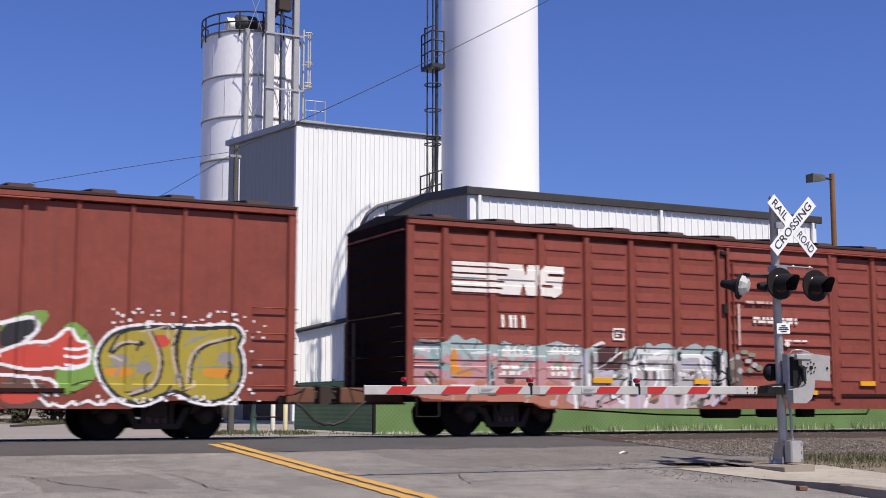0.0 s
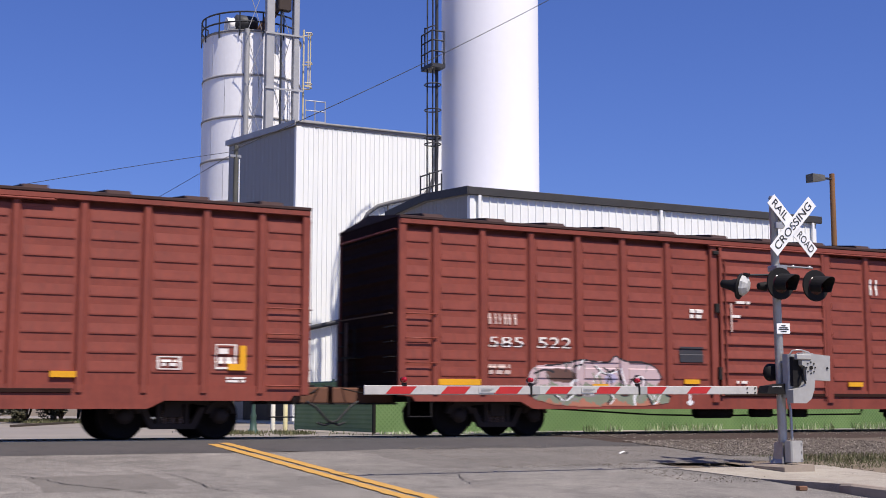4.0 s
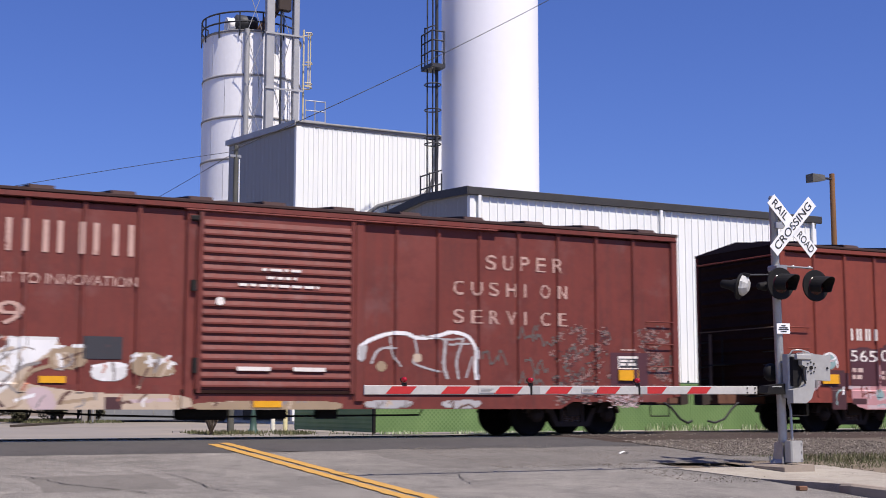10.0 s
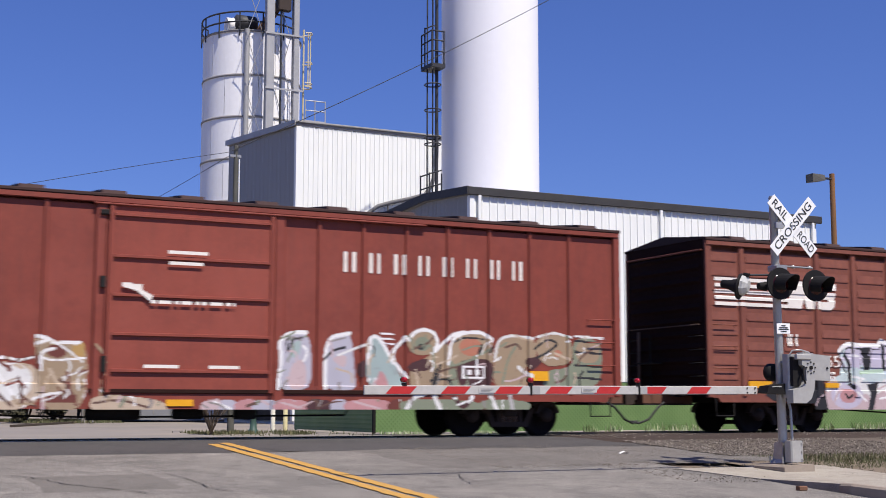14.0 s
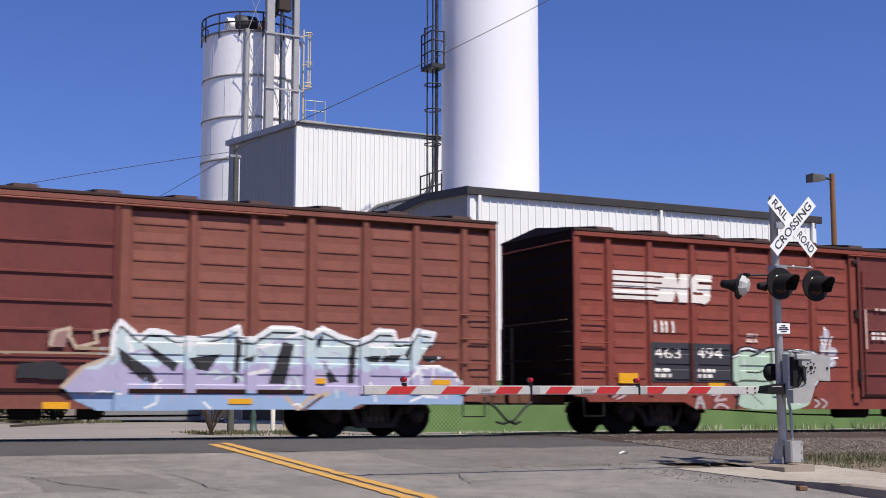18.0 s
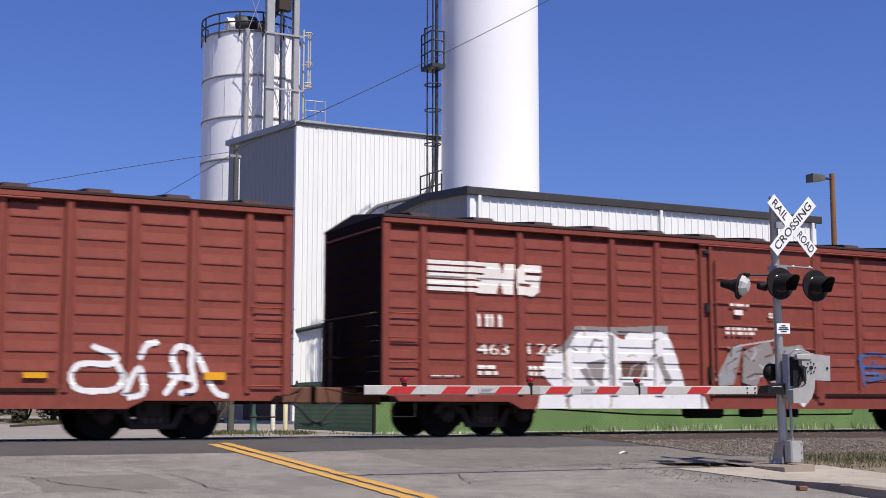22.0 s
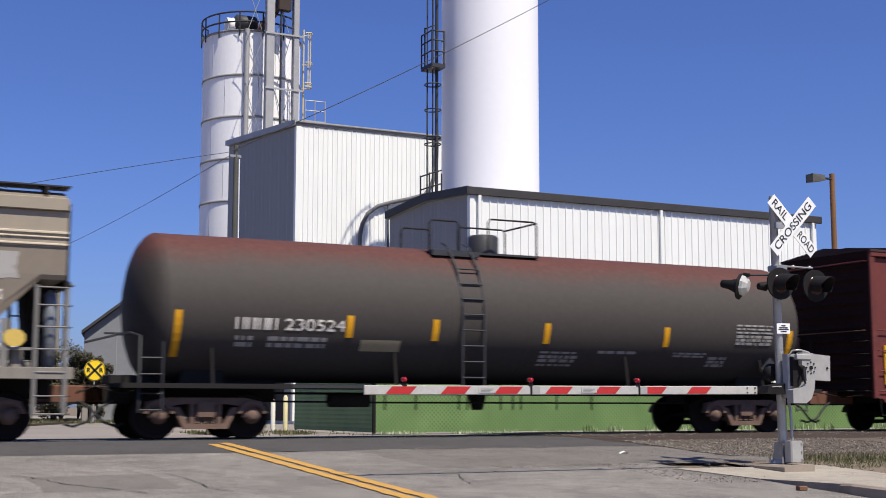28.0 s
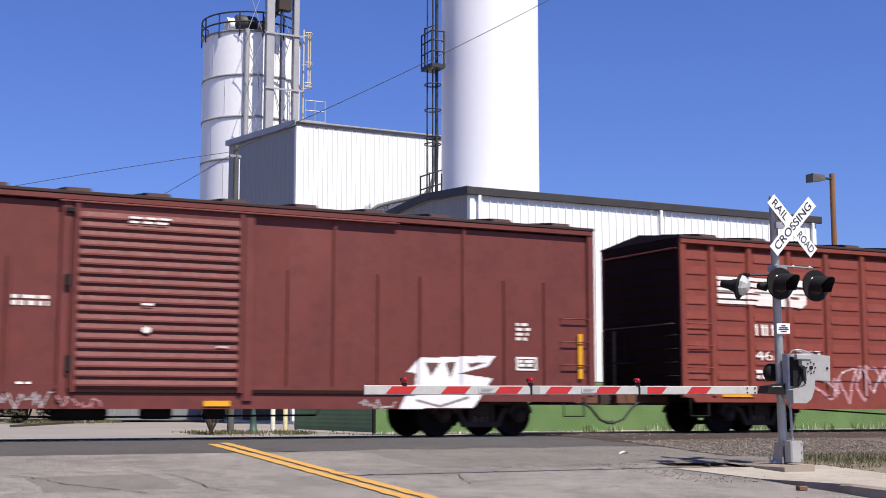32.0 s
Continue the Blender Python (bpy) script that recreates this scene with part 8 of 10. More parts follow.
g.poly([(1.92, 1.12), (2.59, 1.17), (3.67, 1.14), (3.89, 1.27), (4.76, 1.23), (4.77, 0.51), (2.08, 0.52)], "pink")
g.poly([(2.03, 2.03), (2.85, 2.05), (2.88, 1.17), (2.06, 1.16)], "maroon")
g.poly([(2.97, 2.13), (3.71, 2.15), (3.74, 1.16), (3.00, 1.15)], "maroon")
g.rect(2.03, 2.46, 0.68, 0.82, "maroon")
g.rect(3.11, 3.60, 0.68, 0.82, "maroon")
g.rect(1.38, 1.83, 0.52, 1.49, "maroon")
g.disc(2.89, 0.91, 0.13, 0.14, "teal")
g.poly([(3.32, 1.09), (3.63, 1.12), (3.50, 0.92), (3.36, 0.93)], "teal")
g.stroke([(4.09, 0.77), (4.30, 0.87), (4.48, 0.82)], 0.05, "teal")
g.disc(2.92, 1.41, 0.08, 0.22, "pink")
g.stroke([(1.92, 1.08), (2.49, 1.12)], 0.08, "blush")
g.stroke([(3.73, 0.92), (3.89, 0.62)], 0.08, "blush")
g.stroke([(2.51, 0.62), (3.09, 0.64)], 0.08, "blush")
g.poly([(3.81, 1.62), (4.13, 1.43), (4.39, 1.33), (4.70, 1.43), (4.67, 1.69), (4.48, 1.64), (4.23, 1.53)], "teal")
g.poly([(3.83, 1.42), (4.28, 1.28), (4.79, 1.33), (4.79, 1.19), (3.90, 1.22)], "blush")
g.stroke([(3.76, 1.64), (4.12, 1.58), (4.38, 1.68), (4.64, 1.71), (4.73, 1.44)], 0.05, "white")
g.stroke([(3.89, 1.50), (4.28, 1.43), (4.59, 1.54)], 0.035, "grey")
g.poly([(4.95, 2.14), (5.16, 2.27), (5.59, 2.24), (5.65, 1.97), (5.44, 1.86), (5.06, 1.92)], "smudge")
g.poly([(4.85, 0.55), (4.85, 1.33), (4.97, 1.77), (5.18, 1.86), (5.55, 1.85), (5.90, 1.71), (5.97, 1.37), (6.78, 1.36), (6.81, 0.53)], "cream")
g.poly([(4.93, 1.44), (4.99, 1.71), (5.55, 1.78), (5.77, 1.60), (5.66, 1.39)], "salmon")
g.poly([(5.18, 1.44), (5.33, 1.65), (5.55, 1.64), (5.50, 1.41)], "pink")
g.poly([(5.97, 1.30), (6.44, 1.36), (6.67, 1.20), (6.62, 0.78), (6.12, 0.67), (5.95, 0.93)], "palewhite")
g.poly([(5.11, 0.92), (5.62, 0.93), (5.62, 0.70), (5.12, 0.70)], "rust")
g.poly([(4.91, 1.28), (5.77, 1.33), (5.78, 1.22), (4.94, 1.19)], "tan")
g.poly([(6.66, 1.85), (6.88, 1.83), (7.02, 1.75), (7.46, 1.78), (7.61, 1.48), (7.55, 0.53), (6.81, 0.53), (6.73, 1.36)], "tan")
g.poly([(6.89, 1.68), (7.23, 1.69), (7.23, 1.47), (6.91, 1.47)], "rust")
g.rect(6.90, 7.43, 0.68, 0.83, "rust")
g.poly([(7.29, 1.73), (7.53, 1.76), (7.56, 1.48), (7.35, 1.37)], "ochre")
g.stroke([(4.89, 1.33), (4.95, 1.73), (5.18, 1.84), (5.55, 1.82), (5.90, 1.69), (5.93, 1.40)], 0.08, "cream")
g.stroke([(5.03, 1.70), (5.22, 1.73), (5.29, 1.60), (5.10, 1.44)], 0.06, "white")
g.stroke([(5.33, 1.82), (5.77, 1.72), (5.86, 1.45)], 0.05, "white")
g.stroke([(5.68, 1.53), (5.60, 1.45)], 0.07, "brown")
g.stroke([(4.83, 1.18), (5.83, 1.16)], 0.03, "brown")
g.stroke([(5.97, 1.40), (6.16, 1.46), (6.44, 1.40), (6.66, 1.47)], 0.05, "white")
g.stroke([(6.71, 1.83), (6.94, 1.79), (6.98, 1.71), (7.46, 1.74)], 0.06, "white")
g.stroke([(6.78, 1.47), (6.98, 1.41), (7.54, 1.46)], 0.04, "white")
g.stroke([(4.92, 0.92), (5.05, 0.67)], 0.05, "white")
g.stroke([(5.78, 0.82), (5.94, 1.09), (5.89, 1.24)], 0.04, "brown")
g.stroke([(6.11, 1.14), (6.34, 0.83)], 0.06, "white")
g.stroke([(6.95, 1.26), (7.13, 0.94), (7.41, 1.05)], 0.05, "cream")
g.stroke([(6.84, 0.94), (6.85, 0.56)], 0.05, "blush")
g.stroke([(6.45, 0.83), (6.73, 0.62)], 0.04, "brown")
g.poly([(7.64, 0.77), (8.06, 0.83), (8.78, 0.75), (9.03, 0.66), (9.03, 0.51), (7.64, 0.51)], "cream")
g.stroke([(7.71, 0.67), (8.18, 0.75), (8.66, 0.60)], 0.04, "brown")
g.stroke([(7.82, 0.83), (7.91, 1.49), (7.72, 1.70)], 0.05, "tan")
g.poly([(9.67, 0.72), (10.06, 0.77), (10.02, 0.52), (9.62, 0.52)], "blush")
g.poly([(10.02, 0.76), (10.34, 0.73), (10.30, 0.52), (9.97, 0.52)], "lilacgrey")
g.poly([(10.31, 0.72), (10.68, 0.78), (10.64, 0.52), (10.25, 0.52)], "pink")
g.poly([(10.64, 0.75), (11.10, 0.74), (11.06, 0.52), (10.59, 0.52)], "lilacgrey")
g.poly([(11.06, 0.77), (11.76, 0.73), (11.72, 0.51), (11.00, 0.52)], "pink")
g.poly([(11.72, 0.77), (12.25, 0.73), (12.21, 0.51), (11.67, 0.51)], "maroon")
g.poly([(12.21, 0.75), (12.53, 0.76), (12.48, 0.51), (12.15, 0.51)], "lilacgrey")
g.poly([(12.49, 0.75), (13.45, 0.76), (13.41, 0.51), (12.43, 0.51)], "pink")
g.poly([(13.41, 0.73), (13.71, 0.79), (13.66, 0.51), (13.35, 0.51)], "rust")
g.poly([(13.67, 0.77), (15.48, 0.74), (15.43, 0.51), (13.61, 0.51)], "sage")
g.poly([(15.44, 0.78), (16.64, 0.74), (16.59, 0.51), (15.37, 0.51)], "sage")
g.stroke([(13.78, 0.56), (13.96, 0.81), (14.18, 0.86)], 0.09, "palewhite")
g.stroke([(14.40, 0.84), (14.54, 0.55)], 0.1, "palewhite")
g.stroke([(14.84, 0.81), (15.06, 0.57), (15.26, 0.81)], 0.09, "maroon")
g.stroke([(15.67, 0.84), (15.81, 0.57)], 0.1, "palewhite")
g.stroke([(16.13, 0.84), (16.20, 0.54)], 0.09, "palegrey")
g.stroke([(9.90, 0.71), (10.22, 0.57)], 0.04, "white")
g.stroke([(11.19, 0.69), (11.59, 0.59)], 0.04, "blush")
g.stroke([(12.68, 0.71), (13.24, 0.57)], 0.04, "blush")
g.poly([(11.06, 0.91), (11.14, 1.54), (11.09, 1.86), (11.33, 2.03), (11.68, 2.05), (11.79, 1.78), (11.82, 0.92)], "lilacgrey")
g.poly([(11.32, 0.92), (11.39, 1.42), (11.66, 1.54), (11.73, 0.96)], "blush")
g.poly([(11.36, 1.54), (11.46, 1.87), (11.60, 1.87), (11.54, 1.54)], "paleteal")
g.poly([(12.02, 0.92), (12.06, 1.95), (12.56, 2.06), (12.65, 1.82), (12.69, 1.32), (12.74, 0.92)], "lilacgrey")
g.poly([(12.17, 1.55), (12.55, 1.62), (12.48, 1.32)], "blush")
g.poly([(12.91, 0.92), (12.98, 1.97), (13.20, 2.02), (13.54, 1.45), (13.84, 0.93)], "paleteal")
g.poly([(13.10, 0.97), (13.25, 1.39), (13.46, 0.98)], "pink")
g.stroke([(11.11, 0.96), (11.17, 1.54), (11.12, 1.86), (11.36, 2.01), (11.68, 2.02)], 0.075, "white")
g.stroke([(12.08, 0.97), (12.09, 1.93), (12.59, 2.03)], 0.075, "white")
g.stroke([(12.97, 1.45), (12.99, 1.95), (13.20, 2.00), (13.51, 1.48)], 0.075, "white")
g.stroke([(13.78, 1.99), (13.43, 1.62), (13.79, 1.19)], 0.075, "white")
g.stroke([(13.23, 2.05), (13.52, 2.03)], 0.035, "white")
g.stroke([(13.23, 1.95), (13.52, 1.93)], 0.035, "white")
g.stroke([(13.23, 1.86), (13.52, 1.84)], 0.035, "white")
g.stroke([(12.35, 1.60), (13.00, 1.85)], 0.05, "palewhite")
g.stroke([(11.25, 1.86), (11.41, 1.93), (11.60, 1.87)], 0.035, "grey")
g.poly([(12.73, 1.42), (12.92, 1.56), (12.92, 1.18), (12.76, 1.18)], "maroon")
g.stroke([(12.17, 1.86), (12.49, 1.94)], 0.03, "grey")
g.poly([(13.90, 0.93), (13.82, 1.34), (14.38, 1.68), (14.72, 1.93), (14.85, 1.47), (14.78, 0.93)], "tan")
g.disc(14.15, 1.89, 0.36, 0.26, "tan")
g.disc(14.15, 1.86, 0.18, 0.14, "sage")
g.disc(14.12, 1.80, 0.08, 0.06, "black")
g.stroke([(13.83, 1.92), (13.98, 2.09), (14.20, 2.16), (14.42, 2.08), (14.51, 1.88), (14.38, 1.68)], 0.07, "white")
g.poly([(13.77, 1.43), (14.29, 1.61), (14.38, 1.34), (13.88, 1.29)], "maroon")
g.stroke([(14.44, 1.71), (14.79, 2.06), (15.09, 2.12)], 0.07, "white")
g.stroke([(14.00, 1.34), (14.08, 0.95)], 0.05, "cream")
g.stroke([(14.40, 0.98), (14.56, 1.47)], 0.05, "black")
g.poly([(14.74, 0.93), (14.75, 1.94), (14.99, 2.10), (15.48, 2.16), (15.75, 1.98), (15.76, 0.94)], "tan")
g.disc(15.24, 1.82, 0.26, 0.18, "salmon")
g.poly([(14.86, 1.55), (15.77, 1.61), (15.69, 0.94), (14.99, 0.94)], "maroon")
g.poly([(14.71, 1.59), (14.88, 1.47), (14.99, 0.94), (14.72, 0.93)], "sage")
g.stroke([(14.71, 1.47), (14.78, 1.94), (15.02, 2.09), (15.47, 2.14), (15.72, 1.98)], 0.07, "white")
g.stroke([(14.86, 1.91), (15.09, 2.02), (15.55, 1.98)], 0.035, "black")
g.stroke([(15.50, 1.85), (15.43, 1.70)], 0.07, "black")
g.rect(15.04, 15.56, 1.18, 1.44, "white")
g.rect(15.09, 15.52, 1.22, 1.41, "maroon")
g.rect(15.15, 15.27, 1.26, 1.37, "white")
g.rect(15.33, 15.45, 1.26, 1.37, "white")
g.poly([(15.72, 0.94), (15.82, 1.96), (16.09, 2.09), (16.75, 2.05), (16.81, 1.63), (16.51, 1.49), (16.59, 0.94)], "tan")
g.poly([(16.45, 1.62), (17.05, 1.65), (16.66, 1.32)], "maroon")
g.stroke([(15.80, 1.61), (15.87, 1.96), (16.12, 2.08), (16.72, 2.03)], 0.06, "palewhite")
g.stroke([(16.35, 1.43), (16.57, 1.27), (16.85, 1.22)], 0.08, "palewhite")
g.stroke([(15.98, 1.11), (16.11, 1.61), (16.32, 1.89)], 0.05, "sage")
g.poly([(16.68, 1.98), (17.20, 2.14), (17.62, 2.07), (17.66, 1.51), (16.95, 1.43)], "tan")
g.stroke([(16.74, 1.81), (17.04, 2.03), (17.35, 1.94), (17.03, 1.73), (16.80, 1.63)], 0.05, "black")
g.stroke([(16.81, 2.06), (17.23, 2.17), (17.62, 2.07)], 0.05, "palewhite")
g.disc(17.31, 1.73, 0.09, 0.07, "salmon")
g.poly([(17.68, 2.07), (18.44, 2.04), (18.37, 0.95), (16.90, 0.95), (17.01, 1.38), (17.66, 1.43)], "sage")
g.poly([(17.76, 2.00), (18.37, 1.99), (18.32, 1.52), (17.76, 1.56)], "tan")
g.stroke([(17.75, 2.00), (18.41, 1.97)], 0.045, "black")
g.stroke([(17.74, 1.77), (18.40, 1.74)], 0.045, "black")
g.stroke([(17.73, 1.49), (18.39, 1.46)], 0.045, "black")
g.stroke([(17.72, 1.23), (18.38, 1.20)], 0.045, "black")
g.stroke([(17.75, 2.10), (18.44, 2.07)], 0.05, "palewhite")
bustle(g, 1.2, 4.9, 0.58, 1.7, 40, ["blush", "white", "teal", "rust"], 208, 0.03)
bustle(g, 4.6, 8.0, 0.58, 1.9, 90, ["white", "rust", "cream", "tan", "salmon", "brown", "palewhite"], 209)
bustle(g, 11.0, 18.6, 1.0, 2.1, 80, ["white", "brown", "black", "blush", "sage", "cream"], 210, 0.03)
bustle(g, 7.8, 17.0, 0.57, 0.9, 60, ["brown", "blush", "grey", "white", "sage"], 211)
finish(root, rel, c, g)
tape(root, rel, ((1.1, 1.16, 0.5, 0.22), (3.95, 0.98, 0.5, 0.12), (9.0, 0.62, 0.5, 0.12), (16.6, 1.15, 0.45, 0.2)))

# car F
root, rel = boxcar("sorrel brown ribbed boxcar with ice blue graffiti", 3.05, M_SORREL, "ribbed", "plug", M_DARKRED, ends=(-0.24, 18.74))
c = Canvas(-0.15, 18.6, 0.6, 3.8, 0.02)
for k in range(5):
    c.rect(0.02, 1.2, 2.9 + 0.64 * k * 0.215, 2.9 + 0.64 * (k * 0.215 + 0.14), "w")
striped_mark(c, 0.95, 2.9)
blockname(c, 2, 1.94, 2.42, 2.02, 2.3, "w", 0.14)
c.text("463", 1.93, 2.61, 1.53, 1.81, "w")
c.text("455", 3.0, 3.65, 1.54, 1.83, "w")
c.lines(2, 1.9, 2.3, 1.24, 1.42, "w", 3)
c.lines(2, 3.15, 3.5, 1.24, 1.45, "w", 4)
c.lines(2, 6.6, 7.5, 2.36, 2.54, "w", 4)
c.disc(7.02, 2.36, 0.17, 0.1, "w")
c.lines(1, 6.75, 7.35, 3.0, 3.1, "o", 5)
c.rect(7.68, 7.74, 2.0, 2.85, "o")
c.lines(1, 8.25, 8.45, 2.6, 2.68, "w", 6)
c.lines(1, 8.6, 8.8, 2.68, 2.74, "w", 7)
g = Canvas(0.8, 18.4, 0.54, 2.3)
g.poly([(1.72, 1.28), (2.11, 1.32), (2.84, 1.43), (3.12, 1.42), (3.17, 0.92), (3.38, 0.56), (2.86, 0.56), (2.82, 0.69), (1.60, 0.77), (1.39, 0.89)], "black")
shape = [(3.65, 1.93), (3.93, 2.12), (4.25, 2.10), (4.91, 2.09), (4.99, 2.21), (5.21, 2.16), (5.51, 1.96), (5.76, 2.06), (6.15, 2.12), (6.44, 2.00), (6.61, 1.90), (6.78, 1.94), (7.01, 2.09), (7.25, 2.02), (7.46, 1.94), (7.51, 1.48), (7.63, 0.94), (7.66, 0.55), (3.24, 0.56), (3.17, 0.90), (3.29, 1.24), (3.66, 1.37), (3.70, 1.71)]
fade(g, shape, [(2.14, "palelilac"), (1.55, "paleice"), (1.22, "palewhite"), (0.94, "blush")])
g.rect(6.38, 6.98, 1.51, 1.88, "rust")
g.disc(3.84, 0.89, 0.50, 0.31, "palelilac")
g.disc(3.88, 0.88, 0.27, 0.17, "pink")
g.stroke([(3.80, 0.92), (3.89, 0.82), (4.01, 0.90)], 0.05, "black")
g.poly([(4.31, 2.02), (4.71, 2.06), (4.60, 1.50), (4.43, 1.49)], "black")
g.poly([(4.51, 1.15), (4.88, 1.21), (4.74, 0.82), (4.66, 0.55), (4.49, 0.55), (4.59, 0.92)], "black")
g.poly([(5.71, 1.50), (5.88, 1.65), (6.10, 1.65), (6.02, 1.44), (5.77, 1.41)], "black")
g.stroke([(3.78, 1.93), (3.95, 1.61), (3.94, 1.18), (4.08, 1.08)], 0.1, "black")
g.stroke([(5.04, 2.09), (5.05, 1.60), (5.27, 1.24), (5.32, 0.93)], 0.1, "black")
g.stroke([(5.75, 1.40), (5.80, 1.09), (6.08, 0.89)], 0.09, "black")
g.stroke([(6.23, 2.03), (6.35, 1.63), (6.45, 1.15), (6.66, 0.96)], 0.1, "black")
g.stroke([(7.32, 1.37), (7.02, 1.13), (6.87, 0.81)], 0.07, "black")
g.stroke([(6.56, 1.36), (6.79, 1.31)], 0.05, "black")
g.stroke([(3.70, 1.71), (3.85, 1.43)], 0.05, "black")
g.stroke([(3.99, 1.84), (4.25, 1.82)], 0.05, "white")
g.stroke([(4.06, 1.33), (4.42, 1.28)], 0.05, "white")
g.stroke([(5.22, 1.45), (5.45, 0.93)], 0.05, "white")
g.stroke([(5.49, 1.87), (6.05, 1.82)], 0.05, "white")
g.stroke([(6.74, 0.94), (7.26, 1.26)], 0.05, "white")
g.stroke([(4.15, 0.97), (4.44, 0.77)], 0.05, "white")
g.stroke([(4.86, 0.82), (5.45, 0.89), (6.01, 0.81)], 0.05, "white")
g.stroke([(5.12, 1.45), (5.18, 1.22)], 0.09, "ice")
g.stroke([(5.89, 1.30), (6.00, 1.04)], 0.09, "ice")
g.stroke([(6.79, 1.37), (7.25, 1.48)], 0.09, "lavender")
g.stroke([(4.26, 1.43), (5.01, 1.49)], 0.09, "mint")
g.stroke([(5.40, 0.82), (5.90, 0.70)], 0.09, "pink")
g.stroke([(7.20, 0.83), (7.55, 0.70)], 0.09, "pink")
g.stroke([(3.65, 1.84), (3.75, 1.92), (3.94, 2.02), (4.25, 2.00), (4.91, 1.99), (4.99, 2.11), (5.21, 2.07), (5.51, 1.86), (5.76, 1.96), (6.15, 2.03), (6.44, 1.91), (6.55, 1.82)], 0.035, "black")
g.stroke([(3.65, 1.93), (3.75, 2.02), (3.93, 2.11), (4.25, 2.09), (4.91, 2.09), (4.99, 2.21), (5.21, 2.16), (5.51, 1.96), (5.76, 2.06), (6.15, 2.12), (6.44, 2.00), (6.55, 1.92)], 0.1, "white")
g.stroke([(6.76, 1.84), (7.01, 2.00), (7.25, 1.93), (7.46, 1.83)], 0.035, "black")
g.stroke([(6.76, 1.92), (7.01, 2.08), (7.25, 2.01), (7.46, 1.92)], 0.09, "white")
g.poly([(7.51, 2.01), (7.82, 2.06), (8.02, 1.84), (8.45, 1.91), (8.52, 1.68), (7.72, 1.57)], "palegrey")
g.poly([(7.54, 1.48), (7.84, 1.58), (8.06, 1.38), (7.91, 1.14), (7.63, 1.09)], "brown")
g.disc(7.84, 1.40, 0.17, 0.11, "salmon")
g.disc(7.61, 1.40, 0.08, 0.10, "olive")
g.poly([(8.06, 1.23), (8.45, 1.28), (8.63, 1.10), (8.11, 1.05)], "pink")
g.stroke([(7.48, 1.99), (7.78, 2.08), (7.94, 1.91), (8.32, 1.92), (8.57, 1.79), (8.45, 1.59)], 0.065, "white")
g.stroke([(7.54, 1.90), (7.78, 1.99), (7.96, 1.80), (8.35, 1.83), (8.47, 1.77)], 0.035, "black")
g.stroke([(8.42, 1.41), (8.23, 1.23), (8.45, 1.21), (8.60, 1.28)], 0.05, "white")
g.stroke([(7.58, 1.62), (9.19, 1.53)], 0.05, "tan")
g.stroke([(7.72, 1.82), (7.68, 1.18)], 0.05, "black")
g.stroke([(8.45, 1.54), (10.87, 1.54)], 0.05, "tan")
g.poly([(9.32, 1.34), (9.95, 1.41), (10.21, 1.24), (10.14, 1.07), (9.32, 1.11)], "black")
g.poly([(9.85, 1.92), (10.19, 1.96), (10.11, 1.64), (9.85, 1.63)], "rose")
g.stroke([(9.87, 1.69), (9.93, 1.91), (10.19, 1.98), (10.18, 1.85), (10.31, 1.64), (10.67, 1.74), (10.63, 1.92), (10.84, 1.96)], 0.06, "cream")
g.stroke([(10.34, 1.64), (10.87, 1.63)], 0.06, "tan")
shape = [(10.08, 0.96), (10.42, 1.30), (10.93, 1.51), (10.96, 1.94), (11.07, 2.14), (11.27, 1.99), (11.44, 1.85), (11.61, 1.98), (11.88, 1.96), (12.09, 1.86), (12.51, 1.85), (12.93, 1.94), (13.28, 2.10), (13.32, 1.89), (13.58, 1.87), (13.95, 2.10), (14.39, 2.09), (14.73, 1.98), (14.96, 2.12), (15.29, 1.97), (15.68, 1.87), (15.96, 1.98), (16.15, 2.11), (16.45, 2.09), (16.51, 1.89), (16.83, 1.94), (16.95, 2.13), (17.35, 2.07), (17.27, 1.88), (16.94, 1.44), (17.36, 1.43), (17.74, 1.31), (17.94, 1.11), (17.99, 0.67), (15.75, 0.67), (15.56, 0.57), (10.73, 0.54), (10.34, 0.71)]
fade(g, shape, [(2.12, "paleice"), (1.52, "ice"), (1.35, "lavender"), (0.84, "paleblue")])
g.poly([(11.04, 1.66), (11.67, 1.27), (11.80, 1.04), (11.56, 1.04), (11.10, 1.40)], "black")
g.poly([(11.51, 1.76), (12.16, 1.39), (12.08, 1.23), (11.67, 1.53)], "black")
g.poly([(12.33, 1.49), (12.95, 1.58), (12.71, 1.26), (12.47, 1.30)], "black")
g.poly([(13.22, 1.91), (13.36, 1.89), (13.29, 1.05), (13.20, 1.05)], "black")
g.poly([(13.35, 1.48), (13.61, 1.58), (13.55, 1.43)], "black")
g.poly([(13.89, 1.05), (14.15, 1.83), (14.38, 1.79), (14.22, 1.05)], "black")
g.poly([(14.95, 1.50), (15.30, 1.09), (15.09, 1.06)], "black")
g.poly([(15.79, 1.58), (16.63, 1.63), (16.53, 1.49), (15.90, 1.47)], "black")
g.poly([(14.77, 1.78), (14.99, 2.07), (14.92, 1.72)], "black")
g.poly([(15.52, 1.78), (15.66, 1.81), (15.61, 1.06), (15.48, 1.06)], "black")
g.poly([(16.69, 1.63), (16.86, 1.89), (16.78, 1.50)], "black")
g.poly([(17.05, 1.63), (17.58, 1.62), (17.25, 1.48)], "black")
